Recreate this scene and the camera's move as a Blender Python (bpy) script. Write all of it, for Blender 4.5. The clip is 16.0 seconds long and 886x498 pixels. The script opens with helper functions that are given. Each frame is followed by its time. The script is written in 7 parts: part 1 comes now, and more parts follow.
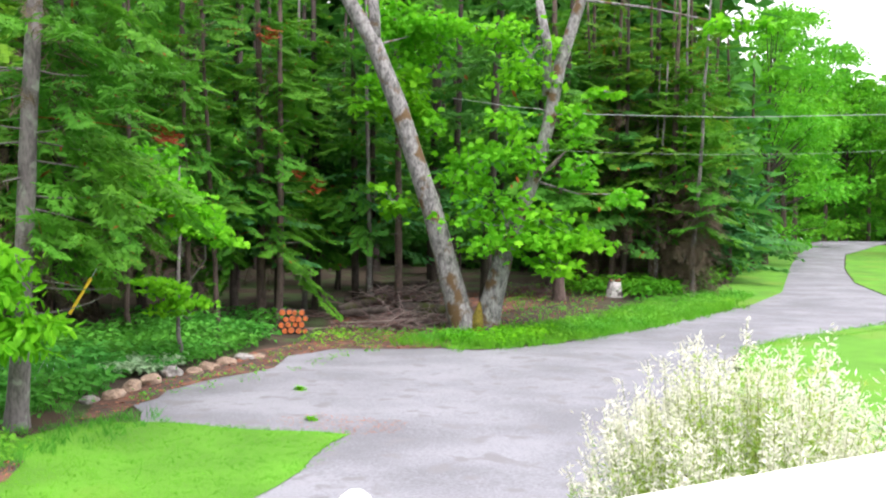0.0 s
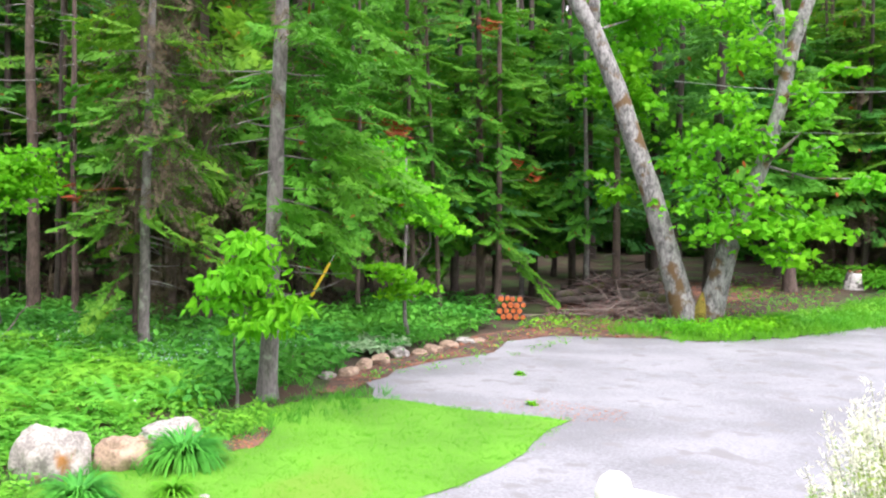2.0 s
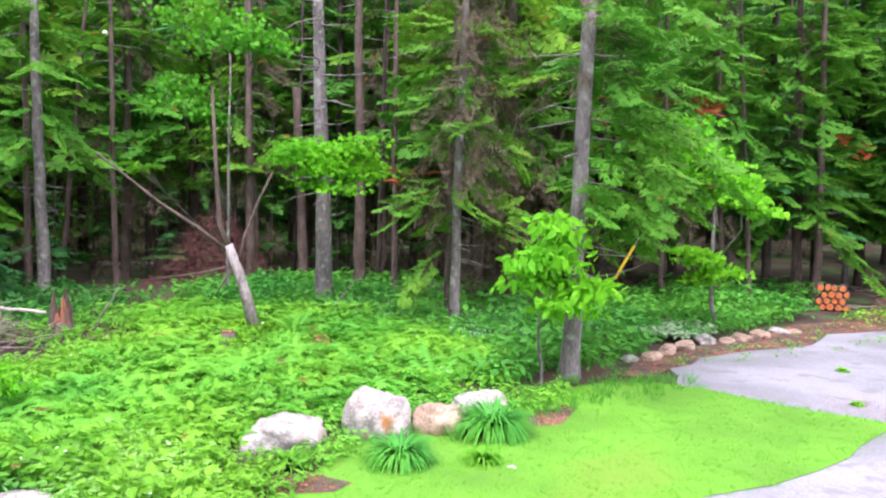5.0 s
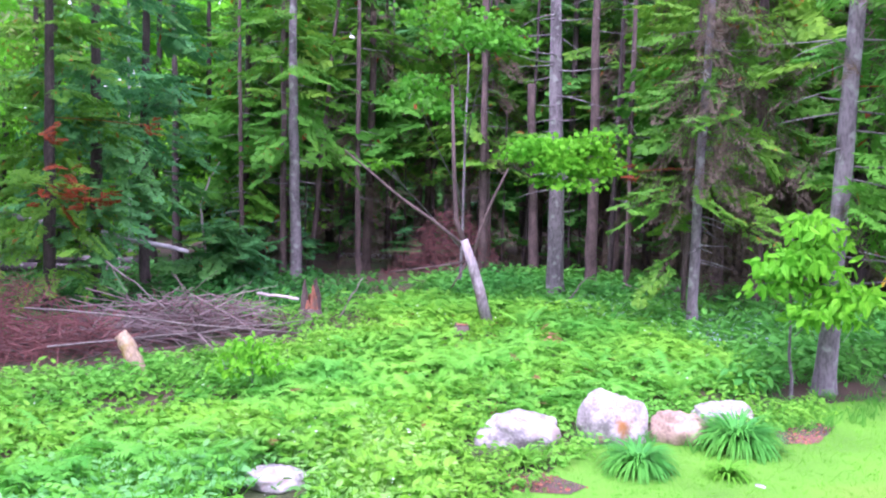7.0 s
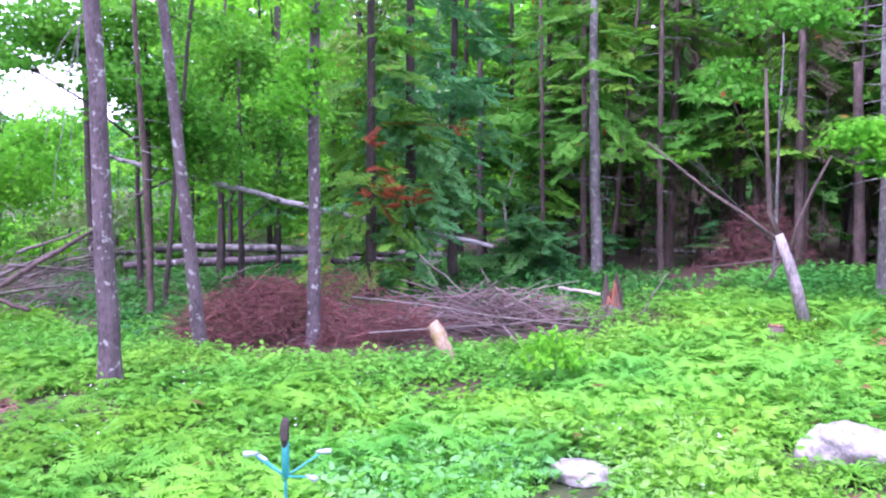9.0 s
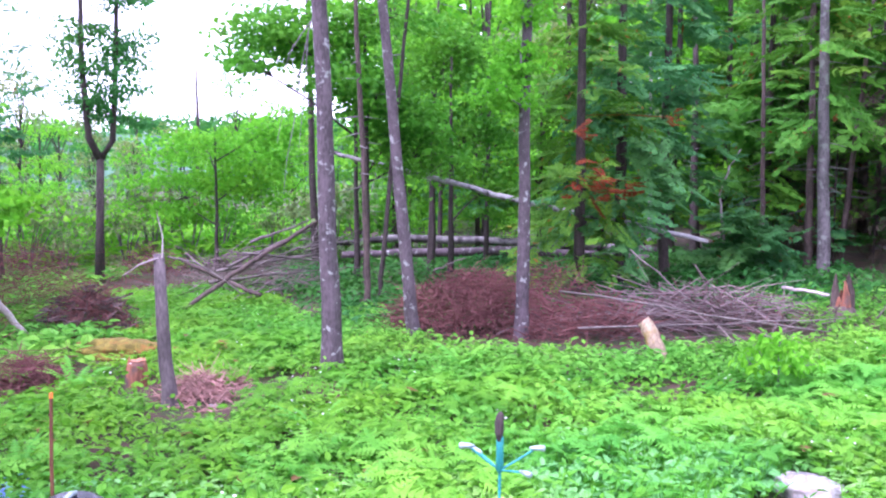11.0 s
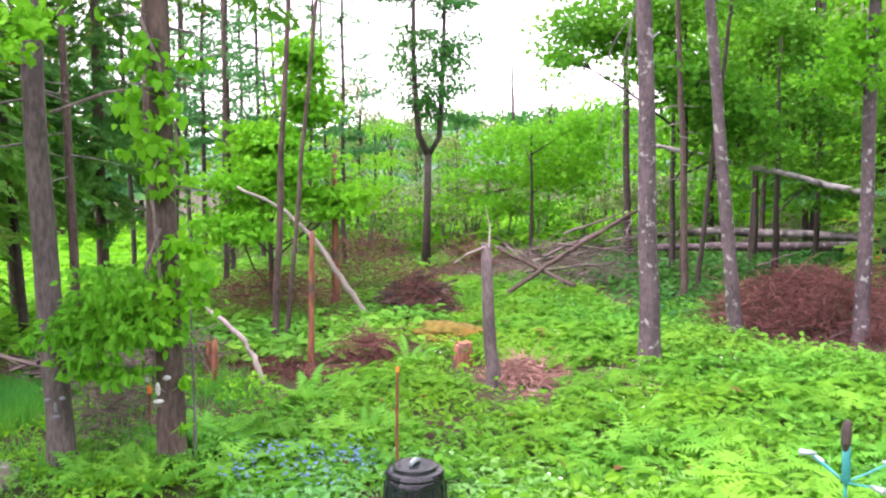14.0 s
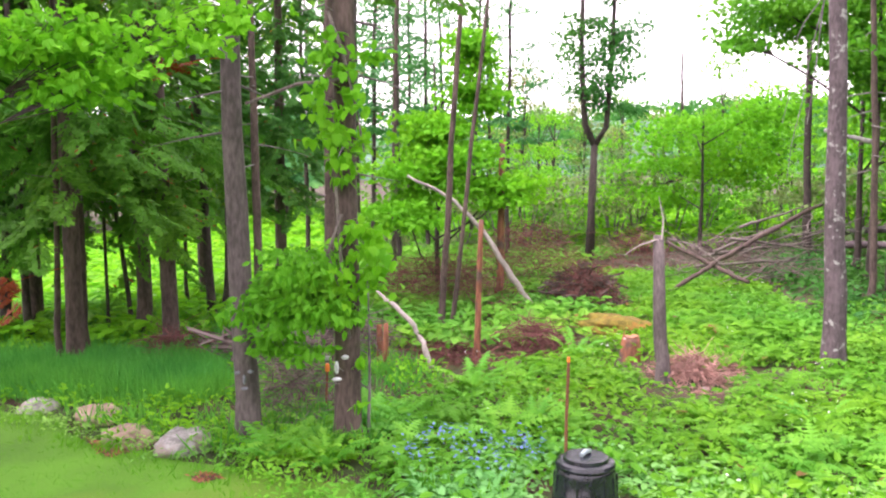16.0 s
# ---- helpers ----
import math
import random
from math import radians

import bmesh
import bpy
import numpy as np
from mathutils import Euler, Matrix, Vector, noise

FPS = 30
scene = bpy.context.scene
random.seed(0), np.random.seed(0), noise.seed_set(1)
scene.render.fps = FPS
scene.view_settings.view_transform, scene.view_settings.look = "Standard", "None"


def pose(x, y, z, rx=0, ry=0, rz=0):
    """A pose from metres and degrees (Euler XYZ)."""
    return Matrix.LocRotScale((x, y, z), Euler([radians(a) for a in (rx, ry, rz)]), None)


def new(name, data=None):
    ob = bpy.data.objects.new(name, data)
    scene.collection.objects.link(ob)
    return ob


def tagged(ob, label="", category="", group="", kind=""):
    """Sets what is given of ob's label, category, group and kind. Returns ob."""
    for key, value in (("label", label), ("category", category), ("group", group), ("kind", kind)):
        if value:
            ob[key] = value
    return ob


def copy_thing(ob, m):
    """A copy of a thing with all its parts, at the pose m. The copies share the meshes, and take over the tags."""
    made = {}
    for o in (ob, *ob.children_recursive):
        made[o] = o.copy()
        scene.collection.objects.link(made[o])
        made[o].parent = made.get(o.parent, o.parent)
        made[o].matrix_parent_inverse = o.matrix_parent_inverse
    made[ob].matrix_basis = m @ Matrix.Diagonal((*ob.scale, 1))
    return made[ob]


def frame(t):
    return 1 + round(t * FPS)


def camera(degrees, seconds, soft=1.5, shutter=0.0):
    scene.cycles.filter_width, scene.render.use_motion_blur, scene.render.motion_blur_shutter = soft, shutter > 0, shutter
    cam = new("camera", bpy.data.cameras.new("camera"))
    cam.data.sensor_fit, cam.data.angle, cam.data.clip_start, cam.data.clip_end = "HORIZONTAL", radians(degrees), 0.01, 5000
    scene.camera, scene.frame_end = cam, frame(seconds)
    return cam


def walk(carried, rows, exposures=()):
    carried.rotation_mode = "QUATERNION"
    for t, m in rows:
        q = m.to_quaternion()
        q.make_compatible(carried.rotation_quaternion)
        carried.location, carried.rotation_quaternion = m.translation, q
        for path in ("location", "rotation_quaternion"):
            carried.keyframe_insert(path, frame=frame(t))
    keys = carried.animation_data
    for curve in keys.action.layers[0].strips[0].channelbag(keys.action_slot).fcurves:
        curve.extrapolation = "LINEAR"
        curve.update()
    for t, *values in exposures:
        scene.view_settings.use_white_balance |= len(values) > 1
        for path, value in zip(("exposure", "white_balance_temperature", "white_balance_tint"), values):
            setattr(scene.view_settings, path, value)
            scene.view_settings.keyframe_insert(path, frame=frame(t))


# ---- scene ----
cam = camera(54.9, 16.0, soft=2.2)
EYE, TILT = 3.0, 1.72
ROWS = [
    (0.0, 0.000, 0.000, 0.000, 0.00, -1.82, -1.01),
    (0.5, -0.040, -0.025, 0.005, 3.59, -2.05, -0.98),
    (1.0, -0.074, -0.057, 0.016, 7.13, -2.34, -0.86),
    (1.5, -0.100, -0.095, 0.019, 10.65, -2.61, -0.82),
    (2.0, -0.100, -0.139, 0.021, 14.26, -2.92, -0.74),
    (2.5, -0.100, -0.166, 0.027, 17.78, -3.23, -0.56),
    (3.0, -0.105, -0.176, 0.028, 21.18, -3.48, -0.45),
    (3.5, -0.118, -0.178, 0.033, 24.53, -3.76, -0.37),
    (4.0, -0.128, -0.180, 0.029, 27.88, -3.97, -0.37),
    (6.5, -0.310, -0.238, 0.048, 44.65, -4.79, -0.58),
    (7.0, -0.370, -0.200, 0.042, 49.27, -4.78, -0.60),
    (7.5, -0.414, -0.160, 0.025, 54.74, -4.81, -0.33),
    (8.0, -0.435, -0.182, 0.009, 60.18, -4.84, 0.13),
    (8.5, -0.447, -0.222, 0.004, 65.12, -4.88, 0.57),
    (9.0, -0.467, -0.220, 0.014, 69.02, -4.98, 0.95),
    (11.5, -0.526, -0.342, 0.058, 86.41, -5.25, 1.48),
    (12.0, -0.526, -0.385, 0.045, 90.44, -5.17, 1.67),
    (12.5, -0.490, -0.437, 0.054, 94.24, -5.17, 1.92),
    (13.0, -0.447, -0.468, 0.064, 97.53, -5.20, 2.11),
    (13.5, -0.440, -0.470, 0.062, 100.43, -5.17, 2.22),
    (14.0, -0.421, -0.487, 0.064, 103.03, -5.18, 2.22),
    (14.5, -0.384, -0.521, 0.055, 105.56, -5.11, 2.18),
    (15.0, -0.380, -0.550, 0.056, 108.33, -5.19, 2.10),
    (15.5, -0.355, -0.586, 0.052, 111.01, -5.27, 2.02),
    (16.0, -0.345, -0.626, 0.052, 113.68, -5.41, 1.86),
]
EXPOSURES = [(0.0, 1.26, 6500, 14), (2.0, 1.54, 6500, 15), (4.0, 1.62, 6450, 17), (6.5, 1.72, 5500, 44), (9.2, 1.83, 5300, 53), (12.0, 1.77, 5450, 44), (14.0, 1.74, 6450, 34), (16.0, 1.76, 6650, 32)]
walk(cam, [(t, pose(0, 0, 0, TILT) @ pose(x, y, EYE + z, 90 + pitch, roll, yaw)) for t, x, y, z, yaw, pitch, roll in ROWS], EXPOSURES)

# ---- sky and sun: bright overcast ----
world = bpy.data.worlds.new("sky")
scene.world = world
world.use_nodes = True
wn, wl = world.node_tree.nodes, world.node_tree.links
sky = wn.new("ShaderNodeTexSky")
sky.sky_type = "NISHITA"
sky.sun_disc = False
sky.sun_elevation, sky.sun_rotation = radians(58), radians(150)
sky.air_density, sky.dust_density, sky.ozone_density = 1.0, 4.0, 1.0
cloud = wn.new("ShaderNodeMix")
cloud.data_type = "RGBA"
cloud.inputs["Factor"].default_value = 0.8
wl.new(sky.outputs[0], cloud.inputs["A"])
cloud.inputs["B"].default_value = (9.3, 9.3, 9.2, 1)
wl.new(cloud.outputs["Result"], wn["Background"].inputs["Color"])
wn["Background"].inputs["Strength"].default_value = 0.13
sun = new("sun", bpy.data.lights.new("sun", "SUN"))
sun.data.energy, sun.data.angle, sun.data.color = 1.5, radians(25), (1.0, 0.96, 0.9)
sun.matrix_world = pose(0, 0, 40, 32, 0, 180 - 150)

# ---- materials ----
def rgb(h):
    return (*h, 1.0)


def material(name, base, rough=0.8, scale=6.0, vary=0.35, dark=None, bump=0.3, stretch=(1, 1, 1), metal=0.0, fine=40.0, spots=None, spot_scale=3.0, spot_at=0.62):
    """Grain at two scales, an optional second colour in patches, and a relief."""
    m = bpy.data.materials.new(name)
    m.use_nodes = True
    n, l = m.node_tree.nodes, m.node_tree.links
    b = n["Principled BSDF"]
    b.inputs["Roughness"].default_value, b.inputs["Metallic"].default_value = rough, metal
    tc, mp = n.new("ShaderNodeTexCoord"), n.new("ShaderNodeMapping")
    mp.inputs["Scale"].default_value = stretch
    l.new(tc.outputs["Object"], mp.inputs["Vector"])
    big, small = n.new("ShaderNodeTexNoise"), n.new("ShaderNodeTexNoise")
    big.inputs["Scale"].default_value, big.inputs["Detail"].default_value = scale, 5
    small.inputs["Scale"].default_value, small.inputs["Detail"].default_value = fine, 3
    for t in (big, small):
        l.new(mp.outputs[0], t.inputs["Vector"])
    ramp = n.new("ShaderNodeValToRGB")
    d = dark or tuple(c * (1 - vary) for c in base)
    ramp.color_ramp.elements[0].color, ramp.color_ramp.elements[1].color = rgb(d), rgb(tuple(min(1, c * (1 + vary * 0.6)) for c in base))
    ramp.color_ramp.elements[0].position, ramp.color_ramp.elements[1].position = 0.4, 0.6
    mix = n.new("ShaderNodeMath")
    mix.operation = "MULTIPLY_ADD"
    mix.inputs[1].default_value = 0.45
    l.new(small.outputs[0], mix.inputs[0])
    half = n.new("ShaderNodeMath")
    half.operation = "MULTIPLY"
    half.inputs[1].default_value = 0.55
    l.new(big.outputs[0], half.inputs[0])
    l.new(half.outputs[0], mix.inputs[2])
    l.new(mix.outputs[0], ramp.inputs[0])
    colour = ramp.outputs[0]
    if spots:
        sp, sr, mx = n.new("ShaderNodeTexNoise"), n.new("ShaderNodeValToRGB"), n.new("ShaderNodeMix")
        sp.inputs["Scale"].default_value, sp.inputs["Detail"].default_value = spot_scale, 6
        l.new(tc.outputs["Object"], sp.inputs["Vector"])
        sr.color_ramp.elements[0].position, sr.color_ramp.elements[1].position = spot_at - 0.04, spot_at + 0.04
        l.new(sp.outputs[0], sr.inputs[0])
        mx.data_type = "RGBA"
        l.new(sr.outputs[0], mx.inputs["Factor"])
        l.new(colour, mx.inputs["A"])
        mx.inputs["B"].default_value = rgb(spots)
        colour = mx.outputs["Result"]
    l.new(colour, b.inputs["Base Color"])
    if bump:
        bp = n.new("ShaderNodeBump")
        bp.inputs["Strength"].default_value, bp.inputs["Distance"].default_value = bump, 0.03
        l.new(mix.outputs[0], bp.inputs["Height"])
        l.new(bp.outputs[0], b.inputs["Normal"])
    return m


def leafage(name, low, high, through_light=0.35, rough=0.55, odd=None, odd_at=0.97, drifts=0.75):
    """Leaves: each one its own tint, and light that comes through the blade."""
    m = bpy.data.materials.new(name)
    m.use_nodes = True
    n, l = m.node_tree.nodes, m.node_tree.links
    b = n["Principled BSDF"]
    b.inputs["Roughness"].default_value = rough
    b.inputs["Specular IOR Level"].default_value = 0.18
    geo, tc, ns, ramp = n.new("ShaderNodeNewGeometry"), n.new("ShaderNodeTexCoord"), n.new("ShaderNodeTexNoise"), n.new("ShaderNodeValToRGB")
    ns.inputs["Scale"].default_value, ns.inputs["Detail"].default_value = 0.9, 3
    l.new(tc.outputs["Object"], ns.inputs["Vector"])
    ad = n.new("ShaderNodeMath")
    ad.operation = "MULTIPLY_ADD"
    ad.inputs[1].default_value = 0.55
    sub = n.new("ShaderNodeMath")
    sub.operation = "MULTIPLY_ADD"
    sub.inputs[1].default_value, sub.inputs[2].default_value = 1.3, -0.42
    l.new(ns.outputs[0], sub.inputs[0])
    l.new(geo.outputs["Random Per Island"], ad.inputs[0])
    l.new(sub.outputs[0], ad.inputs[2])
    ramp.color_ramp.elements[0].color, ramp.color_ramp.elements[1].color = rgb(low), rgb(high)
    l.new(ad.outputs[0], ramp.inputs[0])
    colour = ramp.outputs[0]
    if odd:
        gt, mx = n.new("ShaderNodeMath"), n.new("ShaderNodeMix")
        gt.operation, gt.inputs[1].default_value = "GREATER_THAN", odd_at
        l.new(geo.outputs["Random Per Island"], gt.inputs[0])
        mx.data_type = "RGBA"
        l.new(gt.outputs[0], mx.inputs["Factor"])
        l.new(colour, mx.inputs["A"])
        mx.inputs["B"].default_value = rgb(odd)
        colour = mx.outputs["Result"]
    drift, dr, tint = n.new("ShaderNodeTexNoise"), n.new("ShaderNodeValToRGB"), n.new("ShaderNodeMix")
    drift.inputs["Scale"].default_value, drift.inputs["Detail"].default_value = 0.33, 2
    l.new(tc.outputs["Object"], drift.inputs["Vector"])
    dr.color_ramp.elements[0].position, dr.color_ramp.elements[1].position = 0.38, 0.62
    dr.color_ramp.elements[0].color, dr.color_ramp.elements[1].color = (0.84, 0.95, 1.25, 1), (1.42, 1.05, 0.85, 1)
    l.new(drift.outputs[0], dr.inputs[0])
    tint.data_type, tint.blend_type = "RGBA", "MULTIPLY"
    tint.inputs["Factor"].default_value = drifts
    l.new(colour, tint.inputs["A"])
    l.new(dr.outputs[0], tint.inputs["B"])
    colour = tint.outputs["Result"]
    tr, mixs = n.new("ShaderNodeBsdfTranslucent"), n.new("ShaderNodeMixShader")
    mixs.inputs[0].default_value = through_light
    l.new(colour, b.inputs["Base Color"])
    l.new(colour, tr.inputs["Color"])
    l.new(b.outputs[0], mixs.inputs[1])
    l.new(tr.outputs[0], mixs.inputs[2])
    l.new(mixs.outputs[0], n["Material Output"].inputs["Surface"])
    return m


BARK_GREY = material("grey_bark", (0.165, 0.145, 0.15), 0.9, 5, 0.45, bump=0.8, stretch=(1, 1, 0.35), fine=30, spots=(0.25, 0.26, 0.235), spot_scale=5, spot_at=0.6)
BARK_BROWN = material("brown_bark", (0.10, 0.07, 0.062), 0.95, 6, 0.5, bump=0.8, stretch=(1, 1, 0.3), fine=30)
BARK_DUSK = material("dusky_grey_bark", (0.125, 0.10, 0.102), 0.92, 5, 0.45, bump=0.8, stretch=(1, 1, 0.35), fine=30)
BARK_DARK = material("dark_bark", (0.055, 0.042, 0.038), 0.95, 6, 0.5, bump=0.8, stretch=(1, 1, 0.3), fine=30)
BARK_RED = material("bare_reddish_wood", (0.29, 0.112, 0.066), 0.85, 3, 0.5, bump=0.5, stretch=(1, 1, 0.2), fine=25, spots=(0.11, 0.07, 0.06), spot_scale=2.5, spot_at=0.55)
BARK_MAPLE = material("maple_bark", (0.215, 0.205, 0.212), 0.9, 7, 0.62, bump=1.0, stretch=(1, 1, 0.45), fine=24, spots=(0.105, 0.062, 0.028), spot_scale=2.4, spot_at=0.575)
BARK_SPOT = material("lichen_bark", (0.098, 0.074, 0.083), 0.9, 5, 0.45, bump=0.8, stretch=(1, 1, 0.4), fine=30, spots=(0.30, 0.30, 0.29), spot_scale=8, spot_at=0.625)
BIRCH = material("birch_bark", (0.40, 0.38, 0.385), 0.7, 4, 0.45, bump=0.3, stretch=(1, 1, 2.5), spots=(0.07, 0.06, 0.06), spot_scale=3, spot_at=0.55)
BIRCH_OLD = material("old_birch_bark", (0.20, 0.185, 0.185), 0.75, 4, 0.5, bump=0.4, stretch=(1, 1, 2.0), spots=(0.045, 0.038, 0.038), spot_scale=2.2, spot_at=0.52)
OLD_LOG = material("rotting_grey_log", (0.115, 0.092, 0.085), 0.95, 4, 0.55, bump=0.9, stretch=(1, 1, 0.4), spots=(0.075, 0.085, 0.025), spot_scale=1.8, spot_at=0.6)
OLIVE_STEM = material("olive_shoots", (0.20, 0.23, 0.07), 0.7, 6, 0.3, bump=0.0)
PALE_BARK = material("pale_peeling_bark", (0.27, 0.235, 0.24), 0.9, 5, 0.5, bump=0.7, stretch=(1, 1, 0.4), fine=26, spots=(0.15, 0.09, 0.08), spot_scale=3, spot_at=0.6)
DEADWOOD = material("weathered_wood", (0.175, 0.145, 0.135), 0.9, 5, 0.45, bump=0.5, stretch=(1, 1, 0.3))
PALE_DEAD = material("bleached_dead_wood", (0.40, 0.34, 0.33), 0.85, 4, 0.35, bump=0.4, stretch=(1, 1, 0.4))
CUT_WOOD = material("cut_wood", (0.43, 0.108, 0.026), 0.8, 14, 0.45, bump=0.3)
CUT_PALE = material("pale_split_wood", (0.34, 0.25, 0.16), 0.8, 6, 0.4, bump=0.4, stretch=(1, 1, 0.2), spots=(0.27, 0.19, 0.04), spot_scale=3, spot_at=0.6)
CHIP = material("pinkish_split_chips", (0.44, 0.245, 0.21), 0.85, 5, 0.4, bump=0.2)
CUT_TOP = material("fresh_stump_top", (0.38, 0.165, 0.095), 0.8, 9, 0.4, bump=0.3)
ROCK_LICHEN = material("lichened_granite", (0.32, 0.29, 0.282), 0.9, 5, 0.45, bump=0.7, fine=28, spots=(0.26, 0.115, 0.030), spot_scale=1.9, spot_at=0.62)
MOSS = material("moss", (0.17, 0.135, 0.02), 1.0, 7, 0.5, bump=0.8, spots=(0.24, 0.105, 0.02), spot_scale=4)
ROCK = material("pale_granite", (0.325, 0.305, 0.298), 0.9, 5, 0.45, bump=0.7, fine=28, spots=(0.27, 0.22, 0.20), spot_scale=3.6, spot_at=0.60)
ROCK_TAN = material("tan_fieldstone", (0.335, 0.235, 0.180), 0.9, 3, 0.4, bump=0.6, fine=28, spots=(0.36, 0.28, 0.22), spot_scale=3, spot_at=0.62)
GRAVEL = material("grey_gravel", (0.208, 0.208, 0.240), 0.95, 0.6, 0.30, bump=0.6, fine=30, spots=(0.172, 0.166, 0.186), spot_scale=2.3, spot_at=0.60, stretch=(0.8, 1.2, 1))
FLOOR = material("needle_litter", (0.056, 0.036, 0.025), 1.0, 1.2, 0.5, bump=0.9, fine=30, spots=(0.045, 0.075, 0.02), spot_scale=0.6, spot_at=0.55)
LITTER = material("red_needle_litter", (0.150, 0.070, 0.050), 1.0, 1.9, 0.6, bump=0.9, fine=34, spots=(0.075, 0.050, 0.040), spot_scale=2.6, spot_at=0.53)
TURF = material("lawn_turf", (0.086, 0.255, 0.011), 0.95, 0.8, 0.30, bump=0.5, fine=60, spots=(0.112, 0.235, 0.016), spot_scale=0.45, spot_at=0.58)
BLACK = material("black_plastic", (0.013, 0.015, 0.021), 0.16, 6, 0.4, bump=0.05)
TEAL = material("teal_enamel", (0.03, 0.30, 0.30), 0.4, 8, 0.25, bump=0.05)
GREY_METAL = material("pale_metal", (0.34, 0.42, 0.45), 0.4, 8, 0.2, metal=0.3, bump=0.05)
YELLOW = material("yellow_plastic", (0.80, 0.52, 0.02), 0.45, 6, 0.12, bump=0.05)
WIRE = material("galvanised_wire", (0.34, 0.37, 0.38), 0.5, 8, 0.2, bump=0.0)
DECK = material("weathered_deck_boards", (0.24, 0.21, 0.18), 0.8, 4, 0.35, bump=0.3, stretch=(1, 0.2, 1))
SIDING = material("pale_house_siding", (0.55, 0.54, 0.50), 0.7, 3, 0.15, bump=0.1)
WHITE = material("white_paint", (0.82, 0.81, 0.79), 0.5, 4, 0.06, bump=0.1)
RUST = material("rusty_steel", (0.22, 0.075, 0.04), 0.8, 9, 0.4, bump=0.3)
ORANGE = material("orange_plastic", (0.85, 0.22, 0.03), 0.5, 6, 0.15, bump=0.05)
STAKE = material("stained_stake_wood", (0.20, 0.075, 0.04), 0.8, 7, 0.35, bump=0.2, stretch=(1, 1, 0.2))
STONE_FACE = material("cast_stone", (0.52, 0.54, 0.56), 0.8, 9, 0.25, bump=0.2)
# darker, bluish-grey version of the cast stone
STONE_GREY = material("grey_cast_stone", (0.19, 0.20, 0.235), 0.8, 9, 0.25, bump=0.2)
COVER = material("low_green_cover", (0.045, 0.062, 0.018), 1.0, 2.0, 0.5, bump=0.8, fine=30, spots=(0.075, 0.042, 0.030), spot_scale=1.5, spot_at=0.5)
FAR_HILL = material("far_woods", (0.075, 0.165, 0.10), 1.0, 0.2, 0.4, bump=0.0, fine=1.2)

NEEDLE = leafage("spruce_needles", (0.046, 0.180, 0.017), (0.120, 0.385, 0.030), 0.42, odd=(0.26, 0.08, 0.02), odd_at=0.99, drifts=0.6)
# NEEDLE darkened: the deep wood's shade sits in the colour itself
NEEDLE_DEEP = leafage("darkened_needles", (0.036, 0.150, 0.026), (0.085, 0.300, 0.042), 0.40, odd=(0.22, 0.08, 0.02), odd_at=0.992, drifts=0.6)
NEEDLE_BLUE = leafage("fir_needles", (0.040, 0.175, 0.048), (0.110, 0.375, 0.095), 0.40, odd=(0.26, 0.07, 0.02), odd_at=0.992)
NEEDLE_LIGHT = leafage("hemlock_needles", (0.052, 0.190, 0.018), (0.175, 0.420, 0.036), 0.42, odd=(0.34, 0.17, 0.03), odd_at=0.985, drifts=0.6)
NEEDLE_DEAD = leafage("dead_orange_needles", (0.18, 0.035, 0.012), (0.30, 0.07, 0.02), 0.2, drifts=0.0)
LEAF_LIME = leafage("young_maple_leaves", (0.080, 0.36, 0.010), (0.225, 0.64, 0.024), 0.50, drifts=0.5)
LEAF_MID = leafage("fresh_broad_leaves", (0.055, 0.29, 0.014), (0.165, 0.54, 0.030), 0.46, drifts=0.4)
# grey-khaki leaf tones for the background scrub
KHAKI = leafage("dull_khaki_leaves", (0.10, 0.19, 0.05), (0.26, 0.38, 0.13), 0.4)
LEAF = leafage("maple_leaves", (0.040, 0.21, 0.010), (0.125, 0.44, 0.022), 0.42)
# darker copy of LEAF, with shade put into the leaf colour
LEAF_DEEP = leafage("darkened_leaves", (0.022, 0.125, 0.022), (0.065, 0.29, 0.042), 0.4)
FERN = leafage("fern_fronds", (0.074, 0.35, 0.030), (0.225, 0.63, 0.066), 0.48, odd=(0.20, 0.13, 0.05), odd_at=0.993)
FERN_DEEP = leafage("bracken_fronds", (0.058, 0.255, 0.012), (0.165, 0.48, 0.028), 0.46, odd=(0.20, 0.13, 0.05), odd_at=0.993)
HERB = leafage("low_herbs", (0.066, 0.285, 0.022), (0.195, 0.54, 0.055), 0.44)
COOL_HERB = leafage("forest_herbs", (0.036, 0.215, 0.024), (0.120, 0.46, 0.066), 0.42)
PALE_HERB = leafage("pale_toothed_leaves", (0.11, 0.38, 0.07), (0.29, 0.64, 0.18), 0.44)
GRASS = leafage("grass_blades", (0.080, 0.33, 0.015), (0.170, 0.48, 0.035), 0.4, drifts=0.4)
TALL_GRASS = leafage("daylily_blades", (0.042, 0.26, 0.038), (0.135, 0.54, 0.075), 0.42)
HOSTA = leafage("pale_variegated_leaves", (0.20, 0.36, 0.18), (0.52, 0.66, 0.45), 0.35, drifts=0.0)
WILLOW_G = leafage("willow_green_leaves", (0.24, 0.44, 0.06), (0.56, 0.70, 0.20), 0.5)
WILLOW_W = leafage("willow_white_leaves", (0.74, 0.74, 0.62), (0.90, 0.88, 0.82), 0.35, drifts=0.0)
BLUE = leafage("blue_flowers", (0.10, 0.16, 0.50), (0.25, 0.33, 0.72), 0.3, drifts=0.0)
PALE_BLUE = leafage("pale_blue_flowers", (0.38, 0.50, 0.66), (0.62, 0.70, 0.82), 0.3, drifts=0.0)
PETAL = leafage("white_flowers", (0.70, 0.72, 0.74), (0.85, 0.85, 0.85), 0.3, drifts=0.0)
